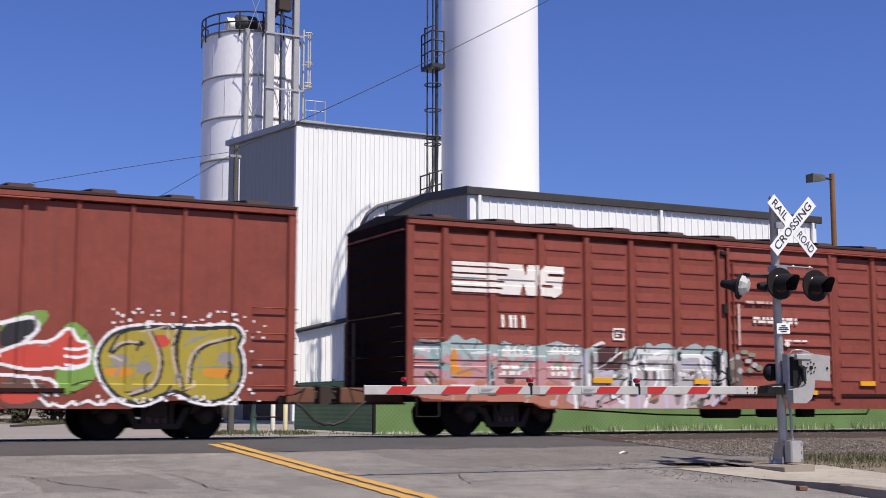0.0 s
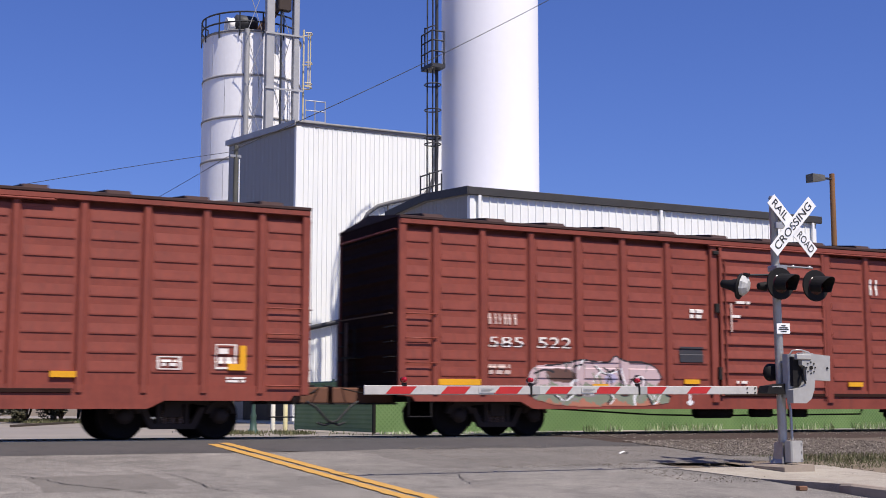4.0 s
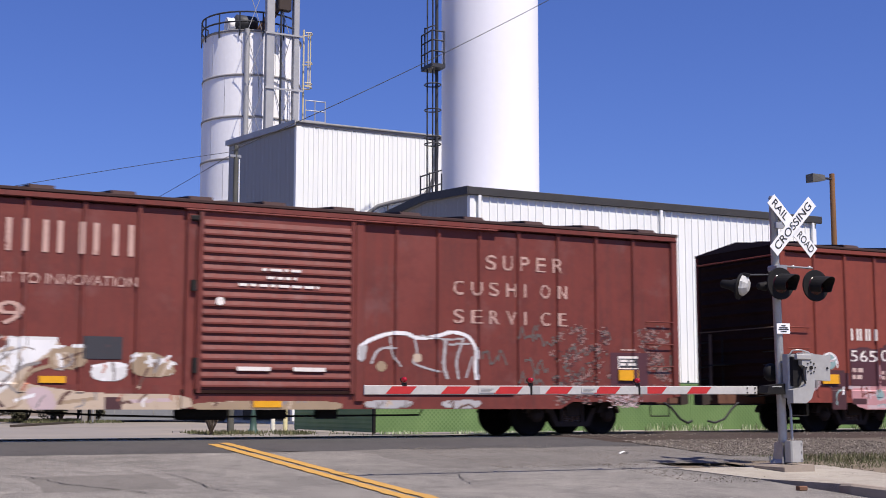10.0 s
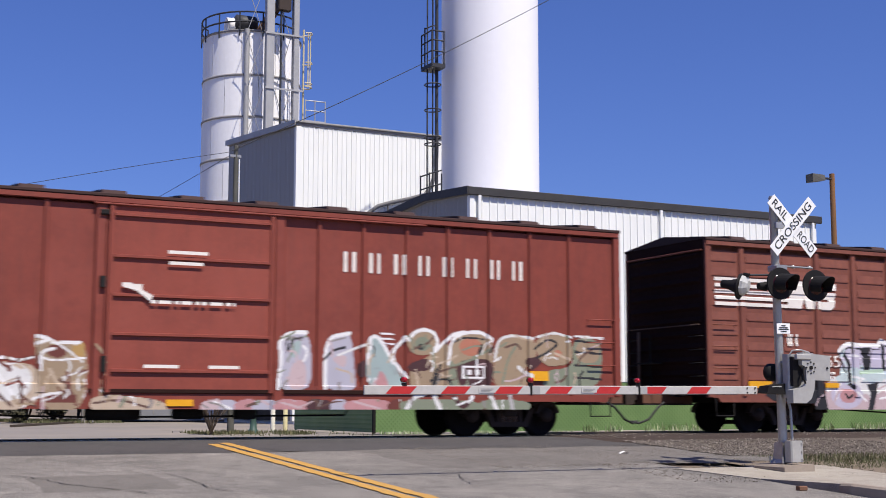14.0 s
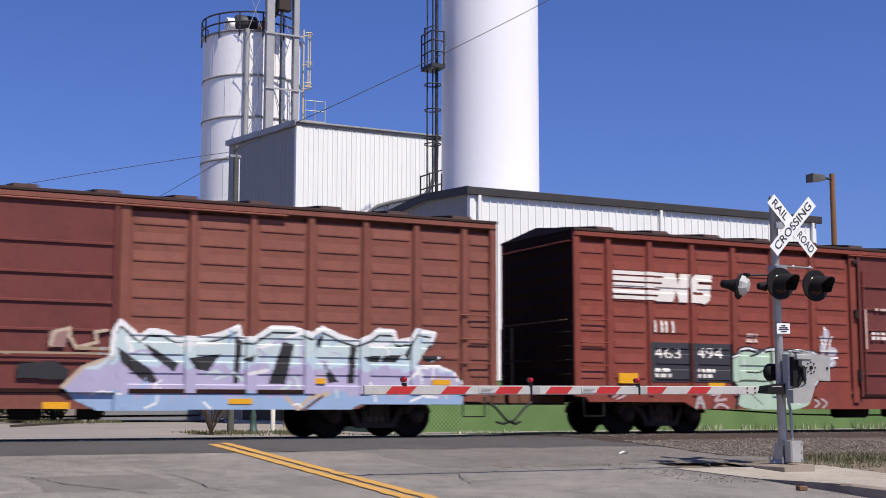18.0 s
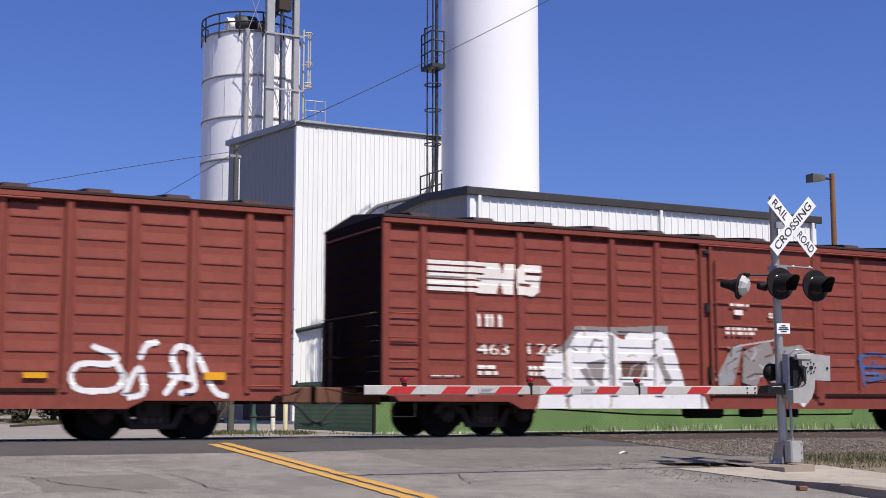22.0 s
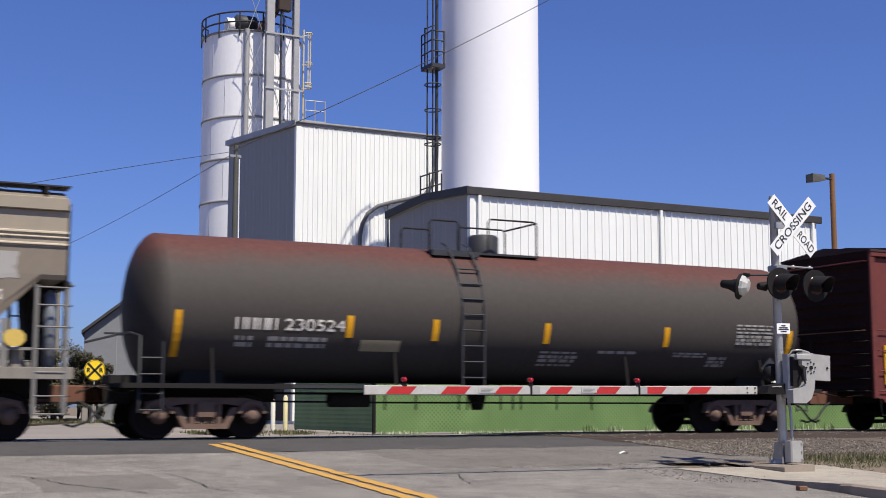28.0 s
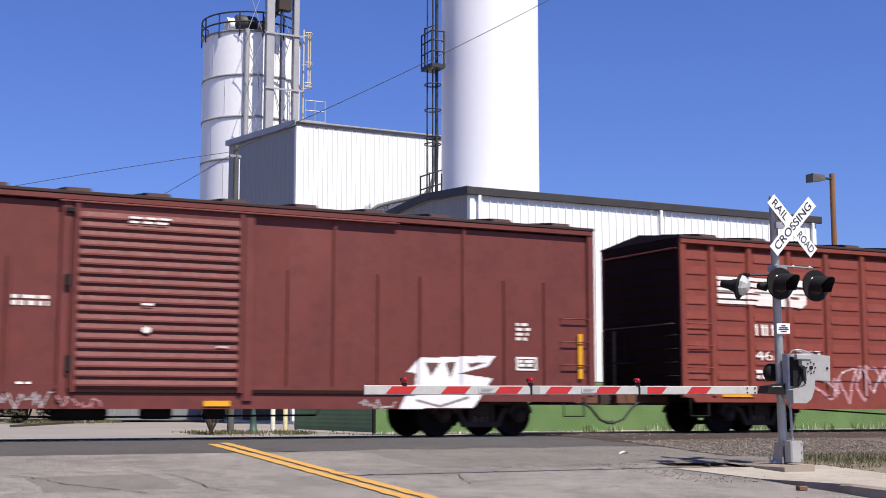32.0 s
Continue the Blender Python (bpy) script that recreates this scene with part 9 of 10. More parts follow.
g.stroke([(10.93, 1.42), (10.96, 1.84), (11.07, 2.04), (11.27, 1.89), (11.44, 1.76), (11.61, 1.89), (11.88, 1.87), (12.09, 1.77), (12.50, 1.75), (12.93, 1.84), (13.27, 2.00), (13.31, 1.79), (13.57, 1.77), (13.94, 2.00), (14.39, 2.00), (14.73, 1.88), (14.96, 2.02), (15.29, 1.87), (15.67, 1.77), (15.96, 1.88), (16.15, 2.01), (16.45, 1.99), (16.51, 1.79), (16.83, 1.83), (16.95, 2.03), (17.35, 1.97), (17.26, 1.78)], 0.035, "black")
g.stroke([(10.93, 1.51), (10.96, 1.93), (11.07, 2.13), (11.27, 1.99), (11.44, 1.85), (11.61, 1.98), (11.88, 1.96), (12.09, 1.86), (12.51, 1.85), (12.93, 1.94), (13.28, 2.09), (13.32, 1.89), (13.58, 1.87), (13.95, 2.10), (14.39, 2.09), (14.73, 1.98), (14.96, 2.12), (15.29, 1.97), (15.68, 1.87), (15.96, 1.98), (16.15, 2.11), (16.45, 2.09), (16.51, 1.89), (16.83, 1.94), (16.95, 2.13), (17.35, 2.07), (17.27, 1.88)], 0.085, "white")
g.stroke([(10.10, 0.96), (10.44, 1.30), (10.92, 1.48)], 0.07, "cream")
g.poly([(10.49, 1.16), (10.90, 1.40), (10.90, 0.96), (10.34, 0.96)], "lavender")
g.stroke([(16.80, 1.15), (17.04, 1.38), (17.41, 1.42), (17.78, 1.29), (17.94, 1.08)], 0.06, "white")
g.stroke([(11.20, 1.83), (11.33, 1.54)], 0.07, "white")
g.stroke([(12.16, 1.73), (12.93, 1.78)], 0.07, "palewhite")
g.stroke([(13.64, 1.70), (13.94, 1.78)], 0.07, "white")
g.stroke([(14.53, 1.84), (14.55, 1.11)], 0.07, "lavender")
g.stroke([(15.91, 1.80), (16.35, 1.85)], 0.07, "white")
g.stroke([(16.18, 1.37), (16.44, 1.18)], 0.07, "lavender")
g.stroke([(13.49, 1.22), (13.86, 1.29)], 0.07, "palewhite")
g.stroke([(12.43, 1.11), (12.92, 1.21)], 0.07, "lavender")
g.stroke([(14.24, 0.79), (14.47, 0.57), (14.73, 0.79), (15.08, 0.86)], 0.08, "cream")
g.stroke([(14.58, 0.55), (14.96, 0.81)], 0.05, "brown")
g.stroke([(16.82, 0.72), (17.07, 0.82), (17.39, 0.80)], 0.05, "white")
bustle(g, 0.8, 8.4, 0.6, 2.0, 60, ["white", "palelilac", "paleice", "grey", "blush"], 212)
bustle(g, 10.2, 17.6, 0.62, 1.95, 46, ["white", "lavender", "paleice", "paleblue"], 213)
finish(root, rel, c, g)
tape(root, rel, ((0.9, 1.05, 0.66, 0.15), (3.18, 1.07, 0.42, 0.11), (5.77, 0.57, 0.46, 0.11), (9.78, 0.57, 0.46, 0.12), (13.1, 0.66, 0.46, 0.1), (14.6, 1.05, 0.42, 0.1), (17.3, 1.05, 0.4, 0.1)))

# car G
root, rel = boxcar("oxide red ribbed boxcar with pale green graffiti", 23.8, M_RED, "ribbed", "plug", M_DARKRED, ends=(-0.1, 18.85))
c = Canvas(0.3, 18.6, 0.6, 3.8, 0.02)
striped_mark(c, 0.9, 2.93)
road_number(c, 2, "463", "494", 1.95, 3.1, "b")
c.lines(2, 4.52, 4.85, 2.05, 2.3, "o", 5)
c.rect(8.05, 8.12, 2.0, 2.95, "o")
c.lines(2, 8.25, 9.0, 2.2, 2.42, "w", 7)
c.lines(1, 8.4, 8.9, 2.9, 2.98, "o", 8)
c.lines(2, 9.5, 9.75, 2.58, 2.7, "w", 9)
c.lines(1, 9.25, 9.95, 2.08, 2.13, "w", 3)
c.lines(1, 8.3, 8.9, 1.72, 1.8, "o", 3)
c.rect(8.1, 10.8, 1.3, 1.95, None)
g = Canvas(0.8, 18.4, 0.56, 2.7)
g.soft = True
g.poly([(3.94, 1.34), (3.97, 1.69), (4.09, 1.74), (4.25, 1.78), (4.32, 1.90), (4.55, 1.95), (4.79, 1.89), (5.03, 1.86), (5.14, 1.93), (5.36, 1.93), (5.63, 1.86), (5.87, 1.92), (6.18, 1.87), (6.43, 1.90), (6.62, 1.79), (6.69, 1.51), (6.59, 1.23), (6.37, 1.04), (6.32, 0.55), (4.22, 0.55), (4.19, 0.94), (4.10, 1.20)], "mint")
g.stroke([(3.94, 1.34), (3.97, 1.69), (4.09, 1.74), (4.25, 1.78), (4.32, 1.90), (4.55, 1.95), (4.79, 1.89), (5.03, 1.86), (5.14, 1.93), (5.36, 1.93), (5.63, 1.86), (5.87, 1.92), (6.18, 1.87), (6.43, 1.90), (6.62, 1.79), (6.69, 1.51), (6.59, 1.23), (6.37, 1.04)], 0.12, "black")
g.poly([(4.00, 1.36), (4.02, 1.67), (4.30, 1.76), (4.39, 1.87), (5.03, 1.82), (5.36, 1.89), (6.18, 1.83), (6.52, 1.80), (6.59, 1.51), (6.49, 1.23), (6.27, 1.04), (6.25, 0.55), (4.26, 0.55), (4.21, 0.94)], "mint")
g.stroke([(3.94, 1.34), (3.97, 1.69), (4.09, 1.74), (4.25, 1.78), (4.32, 1.90), (4.55, 1.95), (4.79, 1.89), (5.03, 1.86), (5.14, 1.93), (5.36, 1.93), (5.63, 1.86), (5.87, 1.92), (6.18, 1.87), (6.43, 1.90), (6.62, 1.79), (6.69, 1.51), (6.59, 1.23), (6.37, 1.04)], 0.045, "white")
g.stroke([(6.63, 1.74), (6.66, 1.46), (6.52, 1.20), (6.34, 1.06)], 0.03, "palegrey")
g.poly([(5.53, 1.67), (6.13, 1.68), (6.13, 1.25), (5.53, 1.26)], "smudge")
g.stroke([(5.53, 1.25), (6.15, 1.24)], 0.05, "palewhite")
g.stroke([(4.62, 1.76), (4.81, 1.81), (4.93, 1.86)], 0.05, "black")
g.stroke([(4.51, 1.41), (4.79, 1.38), (5.09, 1.47), (5.22, 1.40)], 0.04, "black")
g.stroke([(5.23, 1.84), (5.20, 1.38), (5.22, 0.94)], 0.04, "sage")
g.stroke([(4.21, 1.17), (4.56, 1.24), (5.03, 1.18)], 0.04, "sage")
g.stroke([(4.12, 1.17), (4.24, 0.94), (4.17, 0.57)], 0.07, "black")
g.stroke([(5.46, 1.77), (5.44, 1.05)], 0.04, "sage")
g.stroke([(4.56, 0.94), (4.92, 0.67)], 0.03, "sage")
g.stroke([(5.63, 0.95), (6.00, 0.67)], 0.03, "palewhite")
g.stroke([(4.44, 1.69), (4.44, 1.48)], 0.04, "palewhite")
g.stroke([(6.31, 1.73), (6.39, 1.40)], 0.04, "palewhite")
g.stroke([(5.21, 1.49), (5.12, 1.36)], 0.07, "cream")
g.stroke([(3.05, 0.60), (3.15, 0.89), (3.27, 0.60)], 0.07, "palegrey")
g.stroke([(3.09, 0.70), (3.24, 0.70)], 0.05, "palegrey")
g.stroke([(3.48, 0.88), (3.76, 0.93), (3.53, 0.74), (3.87, 0.79)], 0.06, "blush")
g.stroke([(3.56, 0.60), (3.70, 0.70), (3.93, 0.60)], 0.06, "blush")
g.stroke([(0.86, 0.82), (1.01, 0.90), (1.22, 0.88), (0.96, 0.78)], 0.04, "blush")
g.stroke([(6.49, 0.78), (6.64, 0.71), (6.49, 0.62)], 0.05, "palegrey")
g.stroke([(6.69, 0.80), (6.87, 0.71), (6.72, 0.60)], 0.05, "palegrey")
g.disc(6.90, 2.29, 0.11, 0.16, "lilacgrey")
g.disc(7.08, 1.91, 0.15, 0.11, "lilacgrey")
g.disc(7.00, 1.65, 0.18, 0.11, "lilacgrey")
g.disc(6.80, 1.97, 0.10, 0.16, "lilacgrey")
g.stroke([(6.87, 2.48), (6.90, 2.08)], 0.05, "palewhite")
g.stroke([(6.74, 2.25), (6.85, 1.97)], 0.05, "palewhite")
g.stroke([(7.08, 2.26), (6.97, 1.97)], 0.05, "palewhite")
g.stroke([(6.74, 1.92), (7.19, 1.93)], 0.05, "palewhite")
g.stroke([(6.80, 1.72), (7.23, 1.77)], 0.05, "palewhite")
g.stroke([(6.87, 1.52), (7.10, 1.66)], 0.05, "palewhite")
scribble(g, 9.2, 10.0, 1.55, 1.95, 12, "brown", 0.07, 301)
scribble(g, 10.1, 10.8, 1.5, 1.95, 12, "brown", 0.07, 302)
g.stroke([(15.20, 1.66), (15.61, 1.52), (15.57, 1.35), (14.94, 1.38), (14.78, 1.16), (14.90, 0.88), (15.62, 0.89), (15.76, 1.13), (15.61, 1.35)], 0.11, "white")
g.stroke([(15.76, 0.85), (15.89, 1.18), (16.03, 1.35), (16.13, 0.83), (15.85, 0.78)], 0.11, "white")
g.stroke([(16.03, 1.49), (16.12, 1.73), (16.30, 1.76)], 0.11, "white")
g.stroke([(16.50, 0.86), (16.74, 1.19), (16.59, 1.49), (16.68, 1.72), (16.97, 1.66), (16.92, 1.37), (17.07, 0.92), (16.79, 0.86)], 0.11, "white")
g.stroke([(17.07, 1.55), (17.25, 1.19), (17.41, 0.86), (17.61, 0.81)], 0.11, "white")
g.stroke([(16.59, 1.18), (16.98, 1.10)], 0.11, "white")
finish(root, rel, c, g)
tape(root, rel, ((1.0, 1.12, 0.5, 0.22), (3.4, 1.05, 0.45, 0.1), (5.6, 1.12, 0.42, 0.1), (9.0, 0.95, 0.4, 0.1), (11.9, 1.1, 0.45, 0.1), (14.0, 1.1, 0.4, 0.1), (17.2, 1.1, 0.4, 0.14)))

# car H
root, rel = boxcar("bright oxide red ribbed boxcar with white block graffiti", 44.67, M_BRIGHT, "ribbed", "plug", M_RED, ends=(-0.1, 18.81))
c = Canvas(0.3, 18.6, 0.6, 3.8, 0.02)
striped_mark(c, 0.87, 2.93)
road_number(c, 2, "463", "126", 2.02, 3.21)
c.lines(2, 8.3, 9.2, 2.22, 2.42, "w", 7)
c.lines(1, 8.45, 9.0, 2.86, 2.95, "w", 8)
c.rect(8.55, 8.8, 2.68, 2.8, "w")
c.lines(2, 9.55, 9.9, 2.62, 2.76, "w", 9)
c.lines(1, 0.95, 1.6, 1.18, 1.24, "w", 2)
c.rect(16.04, 16.58, 1.18, 1.47, "w")
c.rect(16.07, 16.55, 1.21, 1.44, "b")
c.rect(16.13, 16.26, 1.24, 1.41, "o")
c.rect(16.3, 16.5, 1.24, 1.41, "o")
c.lines(3, 17.1, 17.69, 1.4, 1.76, "w", 4)
c.lines(1, 17.56, 17.91, 1.11, 1.19, "w", 5)
c.lines(1, 17.12, 17.7, 1.03, 1.07, "o", 6)
c.rect(16.52, 16.72, 0.83, 0.88, "w")
g = Canvas(3.2, 16.2, 0.56, 2.4)
g.stroke([(12.36, 1.78), (12.5, 1.15)], 0.12, "fadedblue")
g.stroke([(12.36, 1.83), (12.84, 1.88), (13.33, 1.83), (13.40, 1.55)], 0.1, "fadedblue")
g.stroke([(12.45, 1.57), (13.34, 1.56), (13.42, 1.36), (12.62, 1.26)], 0.1, "fadedblue")
g.stroke([(12.51, 1.42), (13.1, 1.4)], 0.07, "fadedblue")
g.stroke([(12.8, 1.72), (12.85, 1.34)], 0.06, "fadedblue")
g.poly([(14.70, 2.04), (15.07, 2.07), (15.17, 1.94), (15.21, 2.14), (15.64, 2.22), (15.74, 2.09), (15.68, 1.68), (15.82, 1.15), (15.61, 0.83), (15.42, 0.63), (14.97, 0.61), (14.80, 1.05)], "palegrey")
g.stroke([(14.70, 2.04), (15.07, 2.07), (15.17, 1.94), (15.21, 2.14), (15.64, 2.22), (15.74, 2.09), (15.68, 1.68), (15.82, 1.15), (15.61, 0.83), (15.42, 0.63), (14.97, 0.61), (14.80, 1.05), (14.70, 2.04)], 0.1, "black")
g.stroke([(14.70, 2.04), (15.07, 2.07), (15.17, 1.94), (15.21, 2.14), (15.64, 2.22), (15.74, 2.09), (15.68, 1.68), (15.82, 1.15), (15.61, 0.83), (15.42, 0.63), (14.97, 0.61), (14.80, 1.05), (14.70, 2.04)], 0.06, "white")
g.stroke([(14.82, 1.65), (15.60, 1.73)], 0.035, "grey")
g.stroke([(14.85, 1.40), (15.61, 1.37)], 0.035, "grey")
g.stroke([(14.89, 1.21), (15.61, 1.19)], 0.035, "grey")
g.stroke([(15.04, 0.83), (15.52, 0.79)], 0.035, "grey")
g.stroke([(15.12, 1.94), (15.14, 1.58)], 0.035, "grey")
g.stroke([(15.61, 0.79), (16.08, 0.90)], 0.06, "white")
g.stroke([(3.66, 1.69), (4.07, 1.82), (4.42, 2.25), (5.40, 2.23), (6.69, 2.32)], 0.16, "grey")
g.poly([(3.41, 0.59), (3.47, 0.85), (3.91, 0.94), (3.58, 1.26), (3.62, 1.65), (4.08, 1.75), (4.44, 2.20), (5.16, 2.24), (5.35, 2.14), (5.60, 2.05), (5.74, 2.22), (6.74, 2.25), (6.95, 1.81), (7.21, 1.07), (7.68, 0.84), (7.79, 0.59)], "white")
g.poly([(5.52, 1.60), (6.19, 1.61), (6.20, 1.26), (5.53, 1.26)], "brown")
g.poly([(4.64, 1.54), (5.12, 1.64), (5.03, 1.10), (4.74, 1.27)], "grey")
g.poly([(4.45, 1.40), (4.64, 1.45), (4.88, 1.01), (4.79, 0.98)], "grey")
g.poly([(6.39, 1.66), (6.57, 1.73), (6.88, 1.14), (6.70, 1.09)], "grey")
g.poly([(5.56, 1.13), (6.10, 1.14), (6.10, 0.93), (5.56, 0.97)], "grey")
g.poly([(5.21, 2.13), (5.32, 2.14), (5.34, 0.92), (5.24, 0.90)], "grey")
g.stroke([(4.08, 1.73), (4.19, 0.59)], 0.05, "cream")
g.stroke([(5.27, 0.88), (5.22, 0.59)], 0.05, "cream")
g.poly([(8.00, 1.22), (8.37, 1.79), (8.59, 2.04), (8.75, 1.94), (8.48, 1.13), (8.10, 1.08)], "silver")
g.stroke([(8.00, 1.22), (8.37, 1.79), (8.59, 2.04), (8.75, 1.94), (8.48, 1.13), (8.10, 1.08), (8.00, 1.22)], 0.035, "grey")
g.poly([(8.81, 1.85), (9.53, 2.11), (9.64, 1.87), (9.13, 1.09), (8.75, 1.18)], "grey")
g.stroke([(8.81, 1.85), (9.53, 2.11), (9.64, 1.87), (9.13, 1.09), (8.75, 1.18), (8.81, 1.85)], 0.035, "grey")
g.poly([(9.36, 1.57), (9.92, 1.97), (10.50, 2.03), (10.67, 1.69), (10.37, 1.18), (9.58, 1.17)], "silver")
g.stroke([(9.36, 1.57), (9.92, 1.97), (10.50, 2.03), (10.67, 1.69), (10.37, 1.18), (9.58, 1.17), (9.36, 1.57)], 0.035, "grey")
g.stroke([(8.37, 1.94), (9.70, 2.14)], 0.04, "palegrey")
g.stroke([(9.69, 1.58), (10.43, 1.59)], 0.04, "palegrey")
g.stroke([(8.91, 1.23), (9.35, 1.33)], 0.04, "palegrey")
g.poly([(10.37, 0.79), (10.77, 0.79), (10.57, 0.61)], "white")
bustle(g, 3.4, 7.8, 0.6, 2.2, 18, ["palegrey", "grey", "cream"], 215)
bustle(g, 8.1, 10.9, 1.0, 2.0, 50, ["silver", "palegrey", "brown", "grey"], 216)
bustle(g, 12.2, 13.5, 1.1, 1.9, 10, ["brown", "rust"], 217)
finish(root, rel, c, g)

# car I: covered hopper
HL = 12.65
root = car_root("covered_hopper", "dusty taupe covered hopper car", 65.06, "hopper car")


def hopper_ring(u, zlow):
    side = [(-1.15, 4.42), (-1.6, 4.2), (-1.6, 3.55), (-1.58, 2.9), (-1.54, 2.3), (-1.5, 1.9), (-1.46, 1.35)]
    ring = [(y, max(z, zlow)) for y, z in side]
    return [(u, y, z) for y, z in ring] + [(u, -y, z) for y, z in reversed(ring)]


def along(name, z0, z1, y0, y1, mat, u0=0.1, label=""):
    """A bar along the side of the hopper car, from u0 to as far from its other end."""
    return part(name, Mesh().box(u0, HL - u0, y0, y1, z0, z1, 0.008), mat, root, label)


hb = Mesh()
hb.loft([hopper_ring(u, z) for u, z in ((0.1, 2.82), (0.54, 2.82), (1.25, 2.08), (1.95, 1.35), (HL - 1.95, 1.35), (HL - 1.25, 2.08), (HL - 0.54, 2.82), (HL - 0.1, 2.82))], True, True)
part("hopper_body", hb, M_HOPPER, root, "taupe hopper body streaked with dust")
along("upper_side_plate", 4.03, 4.25, -1.68, -1.595, M_HOPPER_TAN, label="tan upper side plate")
along("side_plate", 3.38, 4.02, -1.607, -1.59, M_HOPPER_TAN)
for z, h in ((3.64, 0.045), (3.555, 0.03), (3.43, 0.04)):
    along("side_rib", z - h / 2, z + h / 2, -1.635, -1.6, M_HOPPER_PALE)
along("side_rib", 2.15, 2.25, -1.61, -1.52, M_HOPPER_PALE, 1.25, "pale dusty side rib")
along("side_rib", 2.06, 2.085, -1.56, -1.5, M_HOPPER_PALE, 1.25)
along("side_rib", 1.62, 1.68, -1.54, -1.47, M_HOPPER_TAN, 1.25)
along("side_rib", 1.42, 1.6, -1.56, -1.46, M_HOPPER_PALE, 1.25)
for y in (-1.49, 1.44):
    for x, d in ((0.0, 1), (HL, -1)):
        m = Mesh()
        pts = [(x + d * 1.25, 2.1), (x + d * 1.25, 1.38), (x + d * 2.1, 1.38), (x + d * 2.1, 2.1)]
        m.slab(pts if d > 0 else pts[::-1], y, y + 0.04)
        part("web_plate", m, M_HOPPER, root)
for y in (-1.58, 1.46):
    part("side_sill", Mesh().box(-0.08, HL + 0.08, y, y + 0.12, 1.08, 1.29, 0.01), M_HOPPER_SILL, root, "pale dusty side sill")
part("sill_flange", Mesh().box(1.2, HL - 1.9, -1.62, -1.46, 1.02, 1.05), M_HOPPER_PALE, root)
# black plate added to give the gap above the sill its shade
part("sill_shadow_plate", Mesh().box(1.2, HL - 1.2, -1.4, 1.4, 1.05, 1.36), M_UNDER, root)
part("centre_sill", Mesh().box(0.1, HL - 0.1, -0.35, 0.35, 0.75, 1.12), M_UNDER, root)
for u0, u1, z0, z1 in ((1.42, 1.98, 1.1, 1.33), (2.06, 2.5, 1.1, 1.3), (HL - 2.06, HL - 1.4, 1.1, 1.36)):
    part("gusset_box", Mesh().box(u0, u1, -1.64, -1.575, z0, z1, 0.03), M_HOPPER_SILL, root)
part("reflector", Mesh().box(10.2, 10.54, -1.588, -1.584, 1.14, 1.26), M_REFLECT, root, "dull yellow reflective strip")
part("reflector", Mesh().box(3.4, 3.74, -1.588, -1.584, 1.14, 1.26), M_REFLECT, root)
part("stake_pocket", Mesh().box(9.75, 9.98, -1.6, -1.575, 1.12, 1.2, 0.01), M_UNDER, root)
